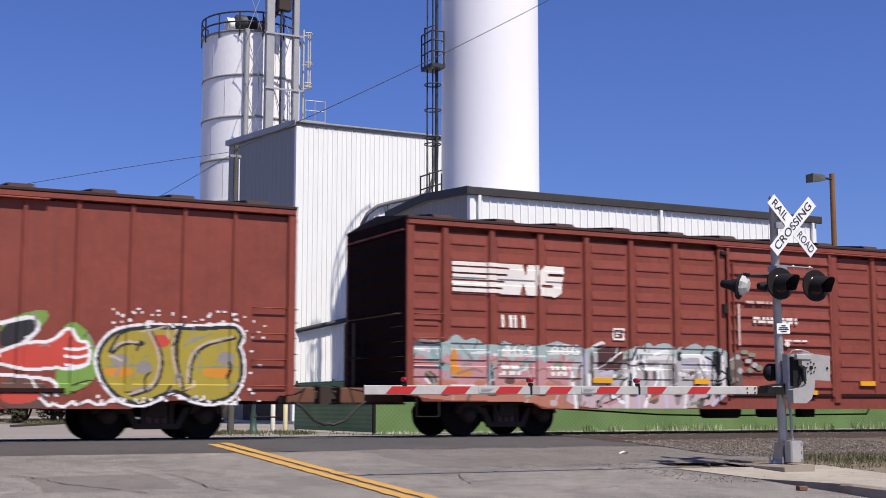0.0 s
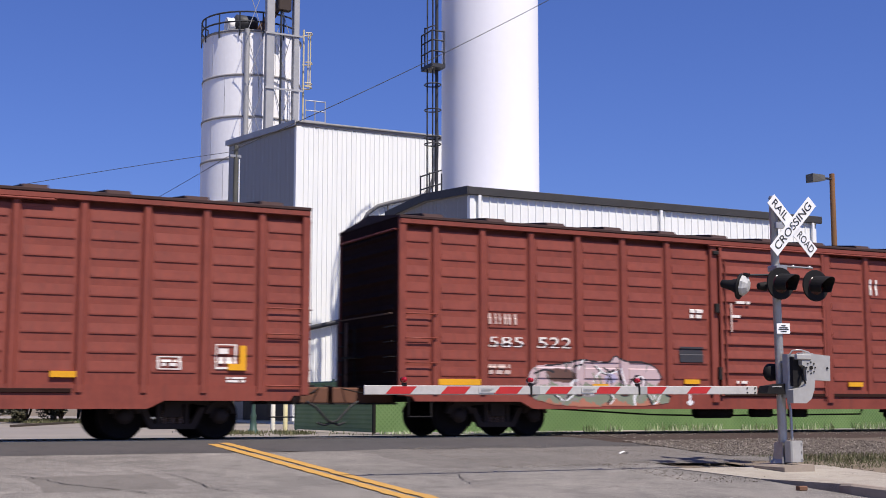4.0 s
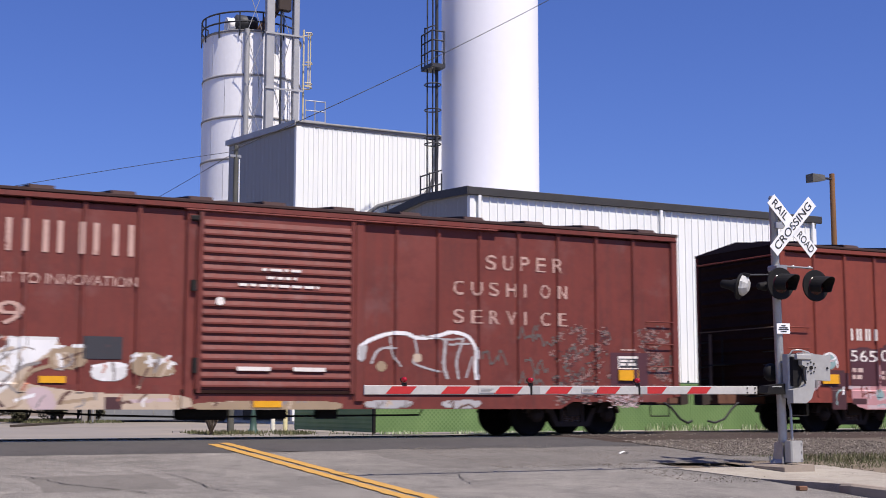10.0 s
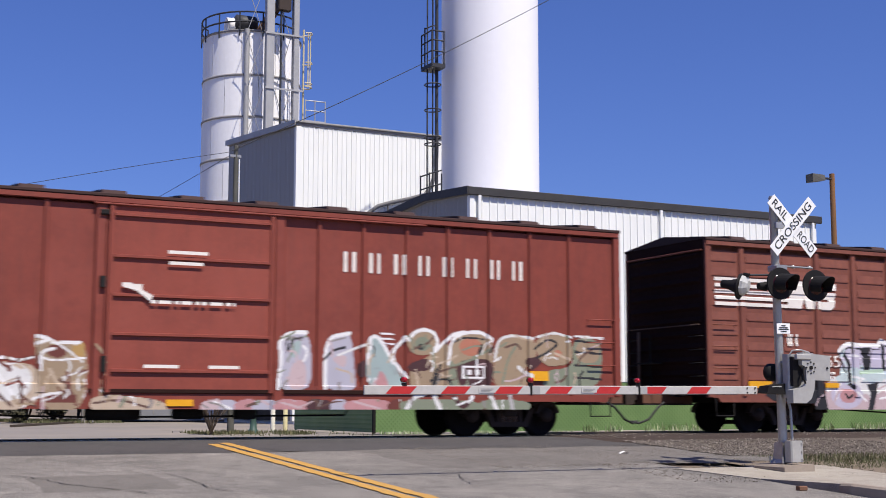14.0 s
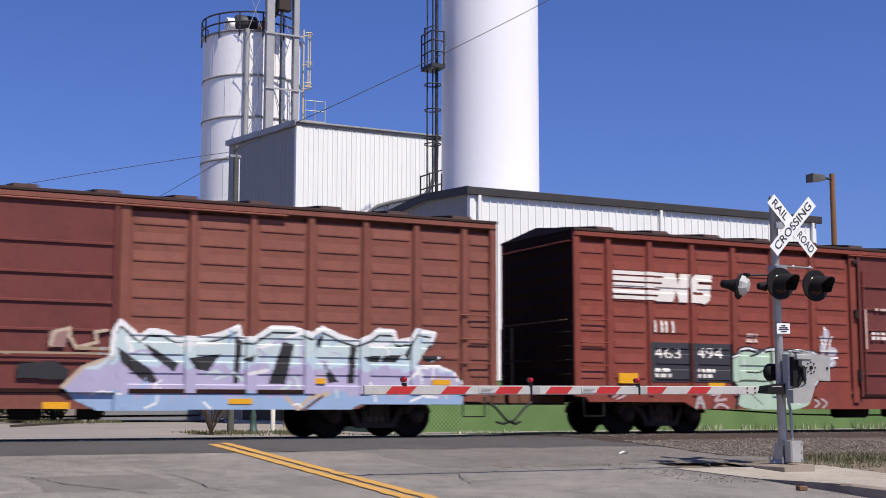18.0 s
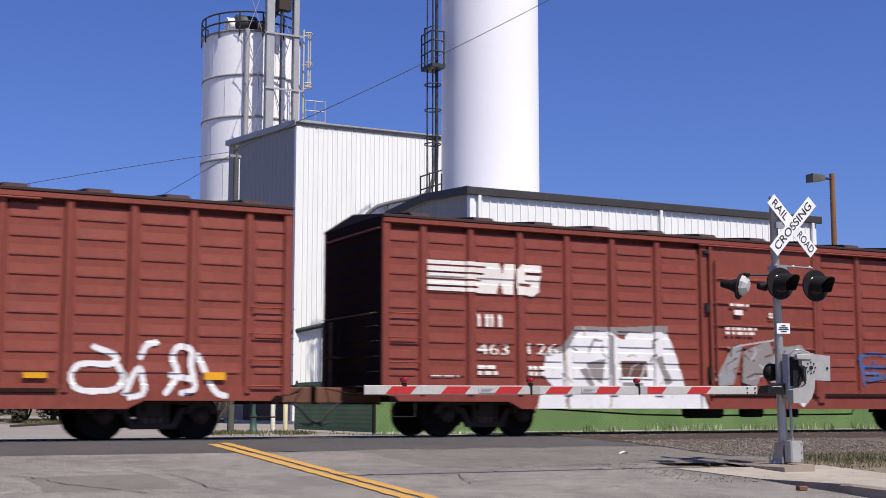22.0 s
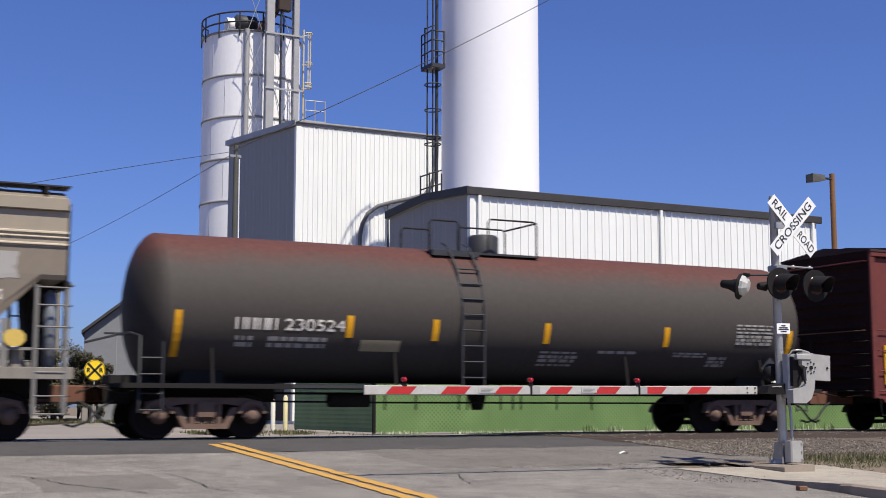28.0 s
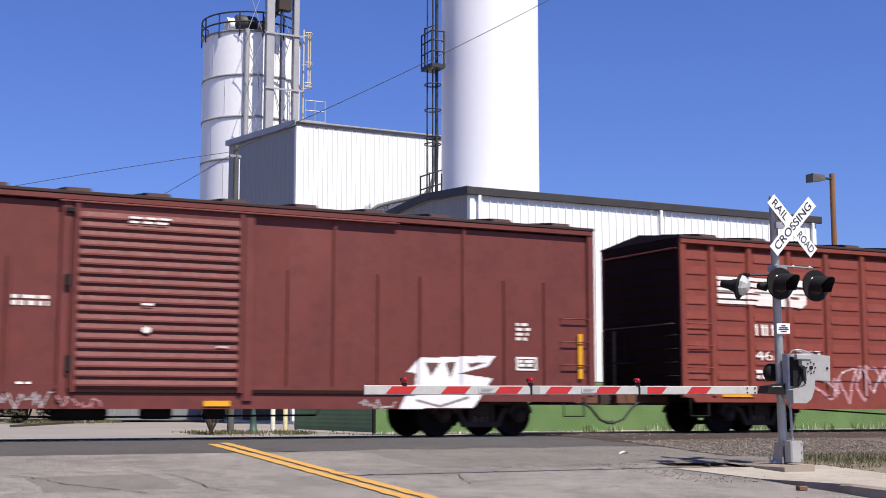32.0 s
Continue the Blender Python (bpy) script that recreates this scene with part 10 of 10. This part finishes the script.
for x, d in ((0.0, 1), (HL, -1)):
    bk = Mesh()
    bk.loft([[(u, y, z) for y, z in ((-1.5, 2.8), (-1.52, 4.15), (-1.1, 4.36), (1.1, 4.36), (1.52, 4.15), (1.5, 2.8))] for u in (x + d * 0.04, x + d * 0.098)], True, d > 0)
    part("bulkhead", bk, M_UNDER, root, "black end bulkhead")
    part("bulkhead_lip", Mesh().box(min(x, x + d * 0.09), max(x, x + d * 0.09), -1.5, 1.5, 2.72, 2.8), M_UNDER, root)
    part("bulkhead_post", Mesh().box(x - 0.05, x + 0.05, -0.29, -0.19, 2.8, 4.26, 0.01), M_HOPPER_GREY, root, "grey upright on the end bulkhead")
    part("bulkhead_post", Mesh().box(x - 0.05, x + 0.06, 0.55, 0.63, 2.8, 4.26, 0.01), M_UNDER, root)
    part("grab_iron", Mesh().tube([(x - d * 0.02, -1.5, 2.74), (x - d * 0.06, -1.45, 2.74), (x - d * 0.06, 1.3, 2.74)], 0.018, 6), M_HOPPER_GREY, root)
    col = part("draft_column", Mesh().slab([(-0.42, 1.1), (-0.42, 2.1), (-0.75, 2.75), (0.75, 2.75), (0.34, 2.0), (0.34, 1.1)], 0, 0.3), M_UNDER, root, "black plate column under the slope sheet")
    col.location, col.rotation_euler = (x + d * 0.42 + 0.15, 0, 0), (0, 0, math.pi / 2)
    part("end_floor", Mesh().box(min(x, x + d * 1.2), max(x, x + d * 1.2), -1.46, 1.46, 1.1, 1.15), M_UNDER, root)
    part("brake_cylinder", Mesh().lathe([(-0.3, 0.02), (-0.28, 0.13), (0.28, 0.13), (0.3, 0.02)], "x", (x + d * 0.85, -0.95, 1.3), 14), M_HOPPER_GREY, root)
    part("brake_valve", Mesh().box(x + d * 0.86 - 0.11, x + d * 0.86 + 0.11, -1.4, -1.2, 1.15, 1.62, 0.04), M_HOPPER_SILL, root, "dusty brake valve")
    for y in (-1.56, 1.56):
        lad = part("ladder_post", Mesh().box(x + d * 0.06 - 0.035, x + d * 0.06 + 0.035, y - 0.03, y + 0.03, 0.46, 3.05 if d > 0 else 2.7, 0.008), M_HOPPER_GREY, root, "grey ladder upright")
        part("ladder_post", Mesh().box(x + d * 0.58 - 0.035, x + d * 0.58 + 0.035, y - 0.03, y + 0.03, 0.46, 2.72, 0.008), M_HOPPER_GREY, root)
        for z in (0.48, 0.79, 1.2, 1.6, 1.99, 2.37, 2.68):
            part("ladder_rung", Mesh().rod((x + d * 0.06, y * 1.015, z), (x + d * 0.58, y * 1.015, z), 0.015, 6), M_HOPPER_GREY, lad)
        for z in (0.48, 0.79, 1.2, 1.6, 1.99, 2.37):
            part("ladder_rung", Mesh().rod((x - d * 0.02, y, z), (x - d * 0.02, y * 0.68, z), 0.013, 6), M_UNDER, lad)
        part("end_ladder_post", Mesh().box(x - 0.03, x + 0.03, y * 0.66 - 0.03, y * 0.66 + 0.03, 0.46, 2.95, 0.008), M_HOPPER_GREY if y < 0 else M_UNDER, root)
    coupler(root, x, -d, M_SILL_RUST)
part("reservoir", Mesh().lathe([(1.15, 0.02), (1.18, 0.11), (2.6, 0.11), (2.66, 0.02)], "z", (HL - 0.28, -1.18, 0), 18), M_RESERVOIR, root, "upright air reservoir, sky reflection in its blue-grey colour")
part("reservoir", Mesh().lathe([(1.15, 0.02), (1.2, 0.17), (1.9, 0.17), (1.96, 0.02)], "z", (0.2, 0.72, 0), 16), M_UNDER, root)
for u in (3.55, HL - 3.55):
    o = Mesh()
    o.loft([[(u - 1.5, -1.2, 1.1), (u + 1.5, -1.2, 1.1), (u + 1.5, 1.2, 1.1), (u - 1.5, 1.2, 1.1)], [(u - 0.45, -0.7, 0.38), (u + 0.45, -0.7, 0.38), (u + 0.45, 0.7, 0.38), (u - 0.45, 0.7, 0.38)]], True, True)
    part("hopper_outlet", o, M_OUTLET, root, "tan dusty outlet hopper")
    part("outlet_gate", Mesh().box(u - 0.5, u + 0.5, -0.8, 0.8, 0.3, 0.4), M_UNDER, root)
part("hopper_outlet", Mesh().loft([[(HL / 2 - 1.4, -1.25, 1.1), (HL / 2 + 1.4, -1.25, 1.1), (HL / 2 + 1.4, 1.25, 1.1), (HL / 2 - 1.4, 1.25, 1.1)], [(HL / 2 - 0.6, -0.7, 0.62), (HL / 2 + 0.6, -0.7, 0.62), (HL / 2 + 0.6, 0.7, 0.62), (HL / 2 - 0.6, 0.7, 0.62)]], True, True), M_UNDER, root)
for y in (-1.12, 1.12):
    part("running_board", Mesh().box(0.02, HL - 0.02, y - 0.25, y + 0.25, 4.5, 4.525), M_STEEL_DARK, root, "dark grating roof walkway")
    for k in range(12):
        part("board_bracket", Mesh().box(0.3 + k * 1.08, 0.36 + k * 1.08, y - 0.3, y + 0.22, 4.36, 4.5), M_UNDER, root)
part("hatch_trough", Mesh().box(0.5, HL - 0.5, -0.5, 0.5, 4.4, 4.44), M_UNDER, root)
for k in range(5):
    part("roof_hatch", Mesh().box(1.2 + k * 2.3, 2.6 + k * 2.3, -0.4, 0.4, 4.44, 4.54, 0.03), M_HOPPER, root)

c = Canvas(1.0, 12.2, 1.2, 4.0, 0.02)
c.rect(1.82, 3.95, 2.34, 2.58, "f")
blockname(c, 4, 1.9, 2.75, 2.38, 2.54, "g", 0.3)
blockname(c, 5, 2.98, 3.88, 2.36, 2.54, "g", 0.3)
c.poly([(10.23, 3.28), (10.5, 3.33), (11.2, 3.3), (11.74, 3.27), (11.7, 3.0), (11.76, 2.82), (11.1, 2.79), (10.5, 2.83), (10.22, 2.8), (10.27, 3.05)], "o")
for a, b, z, h in ((10.18, 11.49, 2.6, 0.014), (10.18, 11.49, 2.46, 0.014)):
    c.rect(a, b, z - h, z + h, "w")
c.rect(10.18, 10.21, 2.46, 2.6, "w")
c.rect(11.46, 11.49, 2.46, 2.6, "w")
c.lines(1, 10.26, 11.42, 2.5, 2.56, "w", 5)
c.rect(9.49, 9.96, 1.72, 2.03, "w")
c.rect(9.54, 9.91, 1.77, 1.98, "b")
c.lines(2, 9.56, 9.89, 1.79, 1.96, "w", 6)
c.lines(1, 6.2, 6.45, 1.95, 2.03, "w", 6)
c.lines(1, 2.0, 2.3, 1.92, 1.99, "o", 6)
c.apply(root, lambda U, Z: np.interp(Z, (1.35, 1.9, 2.3, 2.9, 3.55), (-0.04, 0.0, 0.04, 0.08, 0.1)) + 0 * U, -1.5, "lettering", lambda k: M_GHOST_GREY if k == "g" else M_PALE_OLD if k == "o" else M_HOPPER_FADE if k == "f" else lettercolour(k), "faded stencilled lettering")
part("placard", Mesh().box(6.12, 6.84, -1.585, -1.575, 2.34, 2.58), M_SIGN_YELLOW, root, "yellow notice placard")
for z in (2.39, 2.45, 2.51):
    part("print_bar", Mesh().box(6.2, 6.76, -1.59, -1.587, z - 0.012, z + 0.012), M_SIGN_BLACK, root)
m = Mesh()
m.slab([(11.72 + 0.19 * math.cos(a), 1.79 + 0.16 * math.sin(a)) for a in [2 * math.pi * (k + 0.5) / 10 for k in range(10)]], -1.57, -1.545)
part("placard", m, surface("cream_placard", (0.6, 0.42, 0.1), fine=20), root, "round cream-yellow placard")
part("placard_bracket", Mesh().box(11.35, 12.05, -1.535, -1.5, 1.58, 1.63), M_HOPPER_GREY, root)
part("placard_bracket", Mesh().box(11.5, 11.62, -1.54, -1.5, 1.3, 2.12), M_HOPPER_GREY, root)
for u in (1.65, HL - 1.8):
    truck(root, u, M_TRUCK)

# car J: tank car
TL, TR, TZ = 15.75, 1.43, 2.52
root = car_root("tank_car", "black tank car with yellow reflectors", 79.04, "tank car")
head = [(0.0, 0.02), (0.015, 0.35), (0.06, 0.7), (0.14, 1.0), (0.24, 1.23), (0.33, 1.35), (0.41, 1.41), (0.48, TR)]


def tank_paint():
    m, nt, b = nodes_of("weathered_black_tank")
    tc = nt.nodes.new("ShaderNodeTexCoord")
    sep = nt.nodes.new("ShaderNodeSeparateXYZ")
    nt.links.new(tc.outputs["Object"], sep.inputs[0])
    n1 = noise_node(nt, tc.outputs["Object"], 0.7, 5)
    n2 = noise_node(nt, tc.outputs["Object"], 9, 5)
    add = nt.nodes.new("ShaderNodeMath")
    add.operation = "MULTIPLY_ADD"
    nt.links.new(n1, add.inputs[0])
    add.inputs[1].default_value = 0.6
    nt.links.new(sep.outputs[2], add.inputs[2])
    rust = ramp(nt, add.outputs[0], 3.5, 3.98, 0, 0.95)
    c = mixc(nt, ramp(nt, n2, 0.4, 0.75, 0, 0.25), (0.056, 0.049, 0.044), (0.085, 0.075, 0.066))
    c = mixc(nt, rust, c, mixc(nt, ramp(nt, n2, 0.3, 0.75), (0.08, 0.032, 0.026), (0.115, 0.044, 0.035)))
    nt.links.new(c, b.inputs["Base Color"])
    b.inputs["Roughness"].default_value = 0.72
    b.inputs["Specular IOR Level"].default_value = 0.2
    return m


M_TANK_SHELL = tank_paint()
part("tank", Mesh().lathe([(0.48, TR), (TL / 2, TR), (TL - 0.48, TR)], "x", (0, 0, TZ), 56), M_TANK_SHELL, root, "black tank shell, rusty along its top")
part("tank_head", Mesh().lathe(head, "x", (0, 0, TZ), 56), M_TANK_SHELL, root, "dished black tank head")
part("tank_head", Mesh().lathe([(TL - u, r) for u, r in reversed(head)], "x", (0, 0, TZ), 56), M_TANK_SHELL, root, "dished black tank head")
for u in (0.48, 6.3, 8.1, TL - 0.48):
    part("weld_band", Mesh().lathe([(u - 0.03, TR - 0.004), (u - 0.02, TR + 0.002), (u + 0.02, TR + 0.002), (u + 0.03, TR - 0.004)], "x", (0, 0, TZ), 56), M_TANK_SHELL, root)
for u, z0, z1 in ((0.57, 1.53, 2.38), (3.98, 1.95, 2.38), (5.85, 1.93, 2.36), (8.47, 1.93, 2.36), (11.55, 1.93, 2.36), (TL - 0.7, 1.55, 2.38)):
    st = Mesh()
    n = 6
    for k in range(n):
        za, zb = z0 + (z1 - z0) * k / n, z0 + (z1 - z0) * (k + 1) / n
        ya, yb = (-math.sqrt(max(0.01, TR ** 2 - (z - TZ) ** 2)) - 0.012 for z in (za, zb))
        st.face([(u, ya, za), (u + 0.14, ya, za), (u + 0.14, yb, zb), (u, yb, zb)])
    part("reflector", st, M_REFLECT, root, "yellow reflective strip")


def tank_side(U, Z):
    return np.sqrt(np.maximum(0.01, TR ** 2 - (Z - TZ) ** 2)) + 0.004 + 0 * U


c = Canvas(1.5, 15.2, 1.4, 2.8, 0.02)
blockname(c, 4, 1.74, 2.6, 2.06, 2.29, "w", 0.14)
c.text("230524", 2.72, 3.95, 2.06, 2.28, "w")
c.lines(2, 1.75, 2.1, 1.72, 1.95, "p", 2)
c.lines(2, 2.4, 3.6, 1.72, 1.95, "p", 3)
c.rect(4.32, 5.18, 1.7, 1.92, "c")
c.lines(4, 8.45, 9.4, 1.45, 1.8, "p", 4)
c.lines(1, 9.9, 10.9, 1.75, 1.82, "p", 5)
c.lines(2, 11.9, 12.8, 1.7, 1.82, "p", 6)
c.lines(6, 13.55, 14.6, 2.0, 2.5, "p", 7)
c.lines(3, 12.9, 13.4, 1.5, 1.75, "p", 8)
c.apply(root, tank_side, 0.0, "lettering", lettercolour, "white stencilled lettering")
part("saddle_sill", Mesh().box(-0.35, TL + 0.35, -1.3, 1.3, 0.98, 1.04), M_UNDER, root)
for u0, u1 in ((-0.35, 2.9), (TL - 2.9, TL + 0.35)):
    part("bolster_plate", Mesh().box(u0, u1, -1.35, -1.25, 0.95, 1.04), M_UNDER, root)
    part("stub_sill", Mesh().box(u0, u1, -0.35, 0.35, 0.7, 1.2), M_UNDER, root)
for u in (1.3, TL - 1.3):
    part("saddle", Mesh().slab([(u - 0.45, 1.0), (u + 0.45, 1.0), (u + 0.3, 1.7), (u - 0.3, 1.7)], -0.75, 0.75), M_UNDER, root)
part("side_rail", Mesh().box(0.2, TL - 0.2, -1.32, -1.26, 0.97, 1.03), M_STEEL_DARK, root)
for u in (1.35, 5.1, TL - 5.1, TL - 1.35):
    part("rail_stanchion", Mesh().rod((u, -1.28, 1.0), (u, -1.15, 1.72), 0.03, 6), M_UNDER, root)
lad = part("ladder", Mesh().tube([(6.5, -1.44, 1.0), (6.5, -1.46, 2.6), (6.5, -1.22, 3.4), (6.5, -0.75, 3.95), (6.5, -0.5, 4.05)], 0.025, 6), M_STEEL_DARK, root, "dark curved side ladder")
part("ladder_rail", Mesh().tube([(7.0, -1.44, 1.0), (7.0, -1.46, 2.6), (7.0, -1.22, 3.4), (7.0, -0.75, 3.95), (7.0, -0.5, 4.05)], 0.025, 6), M_STEEL_DARK, lad)
for k in range(8):
    z = 1.2 + 0.32 * k
    y = -1.46 if z < 2.6 else -1.46 + 0.24 * ((z - 2.6) / 0.8) ** 1.5
    part("ladder_rung", Mesh().rod((6.5, y, z), (7.0, y, z), 0.018, 6), M_STEEL_DARK, lad)
pf = part("platform", Mesh().box(6.1, 8.75, -0.72, 0.72, 3.82, 3.86), M_STEEL_DARK, root, "dark top walkway round the dome")
part("platform_edge", Mesh().box(6.1, 7.2, -0.86, -0.72, 3.74, 3.86), M_STEEL_DARK, pf)
part("dome", Mesh().lathe([(3.8, 0.34), (4.28, 0.34), (4.33, 0.3), (4.34, 0.02)], "z", (7.75, 0, 0), 24), M_STEEL_DARK, root, "dark manway dome")
for x0, x1, h in ((6.1, 6.8, 4.5), (7.5, 8.7, 4.6)):
    for y in (-0.7, 0.7):
        part("handrail", Mesh().tube([(x0, y, 3.84), (x0, y, h - 0.08), (x0 + 0.06, y, h), (x1 - 0.06, y, h), (x1, y, h - 0.08), (x1, y, 3.84)], 0.02, 6), M_UNDER, pf)
part("handrail", Mesh().tube([(8.7, -0.7, 4.58), (8.7, 0.7, 4.58)], 0.02, 6), M_UNDER, pf)
part("bottom_outlet", Mesh().lathe([(0.55, 0.12), (0.7, 0.16), (1.2, 0.3)], "z", (7.6, 0, 0), 14), M_UNDER, root)
part("brake_reservoir", Mesh().lathe([(-0.45, 0.02), (-0.43, 0.15), (0.43, 0.15), (0.45, 0.02)], "x", (4.4, -0.5, 0.75), 14), M_UNDER, root)
part("brake_rod", Mesh().tube([(2.4, -0.6, 0.72), (5, -0.6, 0.7), (12.8, -0.6, 0.7)], 0.02, 5), M_UNDER, root)
part("brake_rod", Mesh().tube([(2.4, -0.2, 0.88), (13.2, -0.2, 0.88)], 0.025, 5), M_UNDER, root)
for u in (5.2, 5.9, 6.9, 7.1, 7.9, 8.2, 8.4, 9.3, 10.2):
    part("drain_pipe", Mesh().rod((u, -0.5, 0.55), (u, -0.5, 1.1), 0.02, 5), M_UNDER, root)
for x, d in ((0.0, -1), (TL, 1)):
    coupler(root, x - d * 0.1, d, M_UNDER)
    part("end_ladder", Mesh().tube([(x + d * 0.0, -1.2, 0.5), (x + d * 0.0, -1.2, 1.9), (x + d * 0.0, -0.4, 2.0), (x + d * 0.0, 0.6, 2.0)], 0.022, 6), M_STEEL_DARK, root)
    part("end_ladder", Mesh().tube([(x - d * 0.4, -1.3, 0.5), (x - d * 0.4, -1.3, 1.8)], 0.022, 6), M_STEEL_DARK, root)
    for z in (0.55, 0.85, 1.2, 1.5):
        part("ladder_rung", Mesh().rod((x, -1.2, z), (x - d * 0.4, -1.3, z), 0.015, 5), M_STEEL_DARK, root)
m = Mesh()
m.slab([(TL - 1.45, 1.5), (TL - 1.2, 1.25), (TL - 0.95, 1.5), (TL - 1.2, 1.75)], -1.36, -1.34)
part("placard", m, M_STEEL_DARK, root, "dark diamond placard holder")
for u in (1.3, TL - 1.7):
    truck(root, u, M_TRUCK)

# car K
root, rel = boxcar("dark maroon smooth boxcar with white script graffiti", 96.8, M_DARKRED, "smooth", "fine", ends=(-0.18, 18.79), posts_low=True)
c = Canvas(0.3, 18.6, 0.6, 4.2, 0.02)
blockname(c, 2, 1.08, 1.58, 2.39, 2.62, "w", 0.3)
c.text("463", 1.08, 1.67, 1.8, 2.04, "w")
c.text("206", 2.04, 2.68, 1.82, 2.06, "w")
c.lines(2, 1.08, 1.65, 1.32, 1.55, "w", 2)
for k in range(36):
    a = 2 * math.pi * k / 36
    c.disc(3.32 + 0.17 * math.cos(a), 2.5 + 0.17 * math.sin(a), 0.022, 0.022, "o")
c.lines(2, 3.2, 3.46, 2.42, 2.58, "o", 3)
c.lines(2, 6.85, 7.5, 2.34, 2.56, "w", 4)
c.lines(2, 8.85, 9.6, 3.88, 4.03, "w", 5)
c.lines(1, 9.1, 9.4, 2.4, 2.46, "w", 6)
c.disc(9.2, 1.98, 0.09, 0.06, "w")
c.lines(1, 10.5, 10.75, 1.66, 1.72, "o", 6)
c.lines(4, 16.9, 17.25, 1.95, 2.35, "w", 7)
c.rect(16.9, 17.4, 1.35, 1.65, "w")
c.rect(16.94, 17.36, 1.4, 1.6, "b")
c.lines(2, 16.97, 17.33, 1.42, 1.58, "w", 9)
c.lines(1, 7.0, 7.25, 0.98, 1.04, "w", 8)
c.rect(5.55, 6.4, 1.15, 1.5, "m")
c.lines(1, 1.1, 1.9, 0.92, 0.97, "o", 8)
c.lines(1, 2.0, 2.35, 0.9, 0.96, "o", 9)
g = Canvas(0.9, 17.0, 0.57, 1.8)
g.stroke([(3.04, 1.64), (2.99, 1.35), (2.92, 1.12), (3.50, 1.17), (3.62, 1.36)], 0.1, "white")
g.stroke([(3.31, 1.69), (3.26, 1.39), (3.49, 1.36), (3.69, 1.70)], 0.08, "white")
g.stroke([(3.76, 1.74), (3.75, 1.23), (3.91, 1.45), (3.86, 1.70)], 0.07, "white")
g.stroke([(3.99, 1.72), (3.96, 1.24), (4.17, 1.45), (4.42, 1.67)], 0.06, "white")
g.stroke([(4.42, 1.71), (4.04, 1.55), (4.34, 1.50), (4.04, 1.32), (4.52, 1.37)], 0.06, "white")
g.stroke([(3.11, 1.56), (3.12, 1.23), (3.41, 1.25)], 0.05, "grey")
g.stroke([(3.40, 1.65), (3.45, 1.40)], 0.05, "grey")
g.stroke([(4.04, 1.36), (4.43, 1.24), (4.21, 1.49)], 0.05, "grey")
g.poly([(14.71, 1.58), (16.43, 1.66), (16.23, 1.43), (15.58, 1.28), (16.35, 1.19), (15.89, 0.60), (14.24, 0.57), (14.41, 0.90), (14.57, 0.90), (14.62, 1.27), (14.42, 1.30)], "white")
g.poly([(14.83, 1.48), (15.15, 1.50), (14.95, 1.23)], "brown")
g.poly([(15.27, 1.49), (15.50, 1.52), (15.39, 1.18)], "brown")
g.poly([(15.78, 1.49), (16.23, 1.52), (15.84, 1.39)], "brown")
g.stroke([(14.63, 0.74), (15.13, 0.62), (15.76, 0.80)], 0.05, "grey")
scribble(g, 1.23, 1.76, 0.64, 0.97, 9, "palegrey", 0.025, 101)
scribble(g, 1.70, 2.00, 0.65, 0.93, 9, "pink", 0.025, 102)
scribble(g, 3.98, 5.23, 0.65, 0.95, 9, "palegrey", 0.025, 103)
scribble(g, 4.87, 5.72, 1.16, 1.43, 9, "palegrey", 0.025, 104)
scribble(g, 6.66, 7.62, 0.57, 0.86, 9, "palegrey", 0.025, 105)
scribble(g, 7.67, 8.51, 0.61, 0.79, 9, "pink", 0.025, 106)
scribble(g, 13.42, 14.20, 0.57, 0.77, 9, "palegrey", 0.025, 107)
finish(root, rel, c, g)
tape(root, rel, ((2.55, 0.92, 0.5, 0.1), (0.18, 1.15, 0.12, 0.95), (10.3, 0.62, 0.5, 0.1), (18.4, 1.2, 0.1, 0.95)))

# car L
root, rel = boxcar("bright oxide red ribbed boxcar with pink scrawls", 118.0, M_BRIGHT, "ribbed", "ribs")
c = Canvas(0.3, 6.6, 0.6, 3.8, 0.02)
striped_mark(c, 0.93, 2.93)
road_number(c, 2, "463", "343", 2.0, 3.2)
g = Canvas(2.5, 9.0, 0.58, 1.9)
g.soft = True
scribble(g, 2.9, 7.5, 0.65, 1.6, 22, "pink", 0.07, 111)
scribble(g, 3.2, 7.0, 0.9, 1.7, 16, "palepink", 0.04, 112)
finish(root, rel, c, g)
tape(root, rel, ((1.0, 0.84, 0.9, 0.12),))


# ---------------- what moves ----------------
def way(t):
    """How far the train stands from its place at the start, westward, at t seconds."""
    return sum(k * math.cos(n * math.acos(clamp(2 * t / 32 - 1, -1, 1))) for n, k in enumerate(WAY, 1))


WAY = (-97.01527, -3.39089, 0.19087, 0.04744, -0.03347, -0.03098, -0.02913)


def motions():
    times = [k * 0.5 for k in range(65)]
    for root, left in CARS:
        walk(root, [(t, pose(left + way(t), TRACK_Y, 0)) for t in times])
    fine = [k / 15 for k in range(481)]
    for wheel, dx in WHEELS:
        walk(wheel, [(t, pose(dx, 0, 0.44, 0, math.degrees((way(t) - way(0)) / 0.42), 0)) for t in fine])


motions()
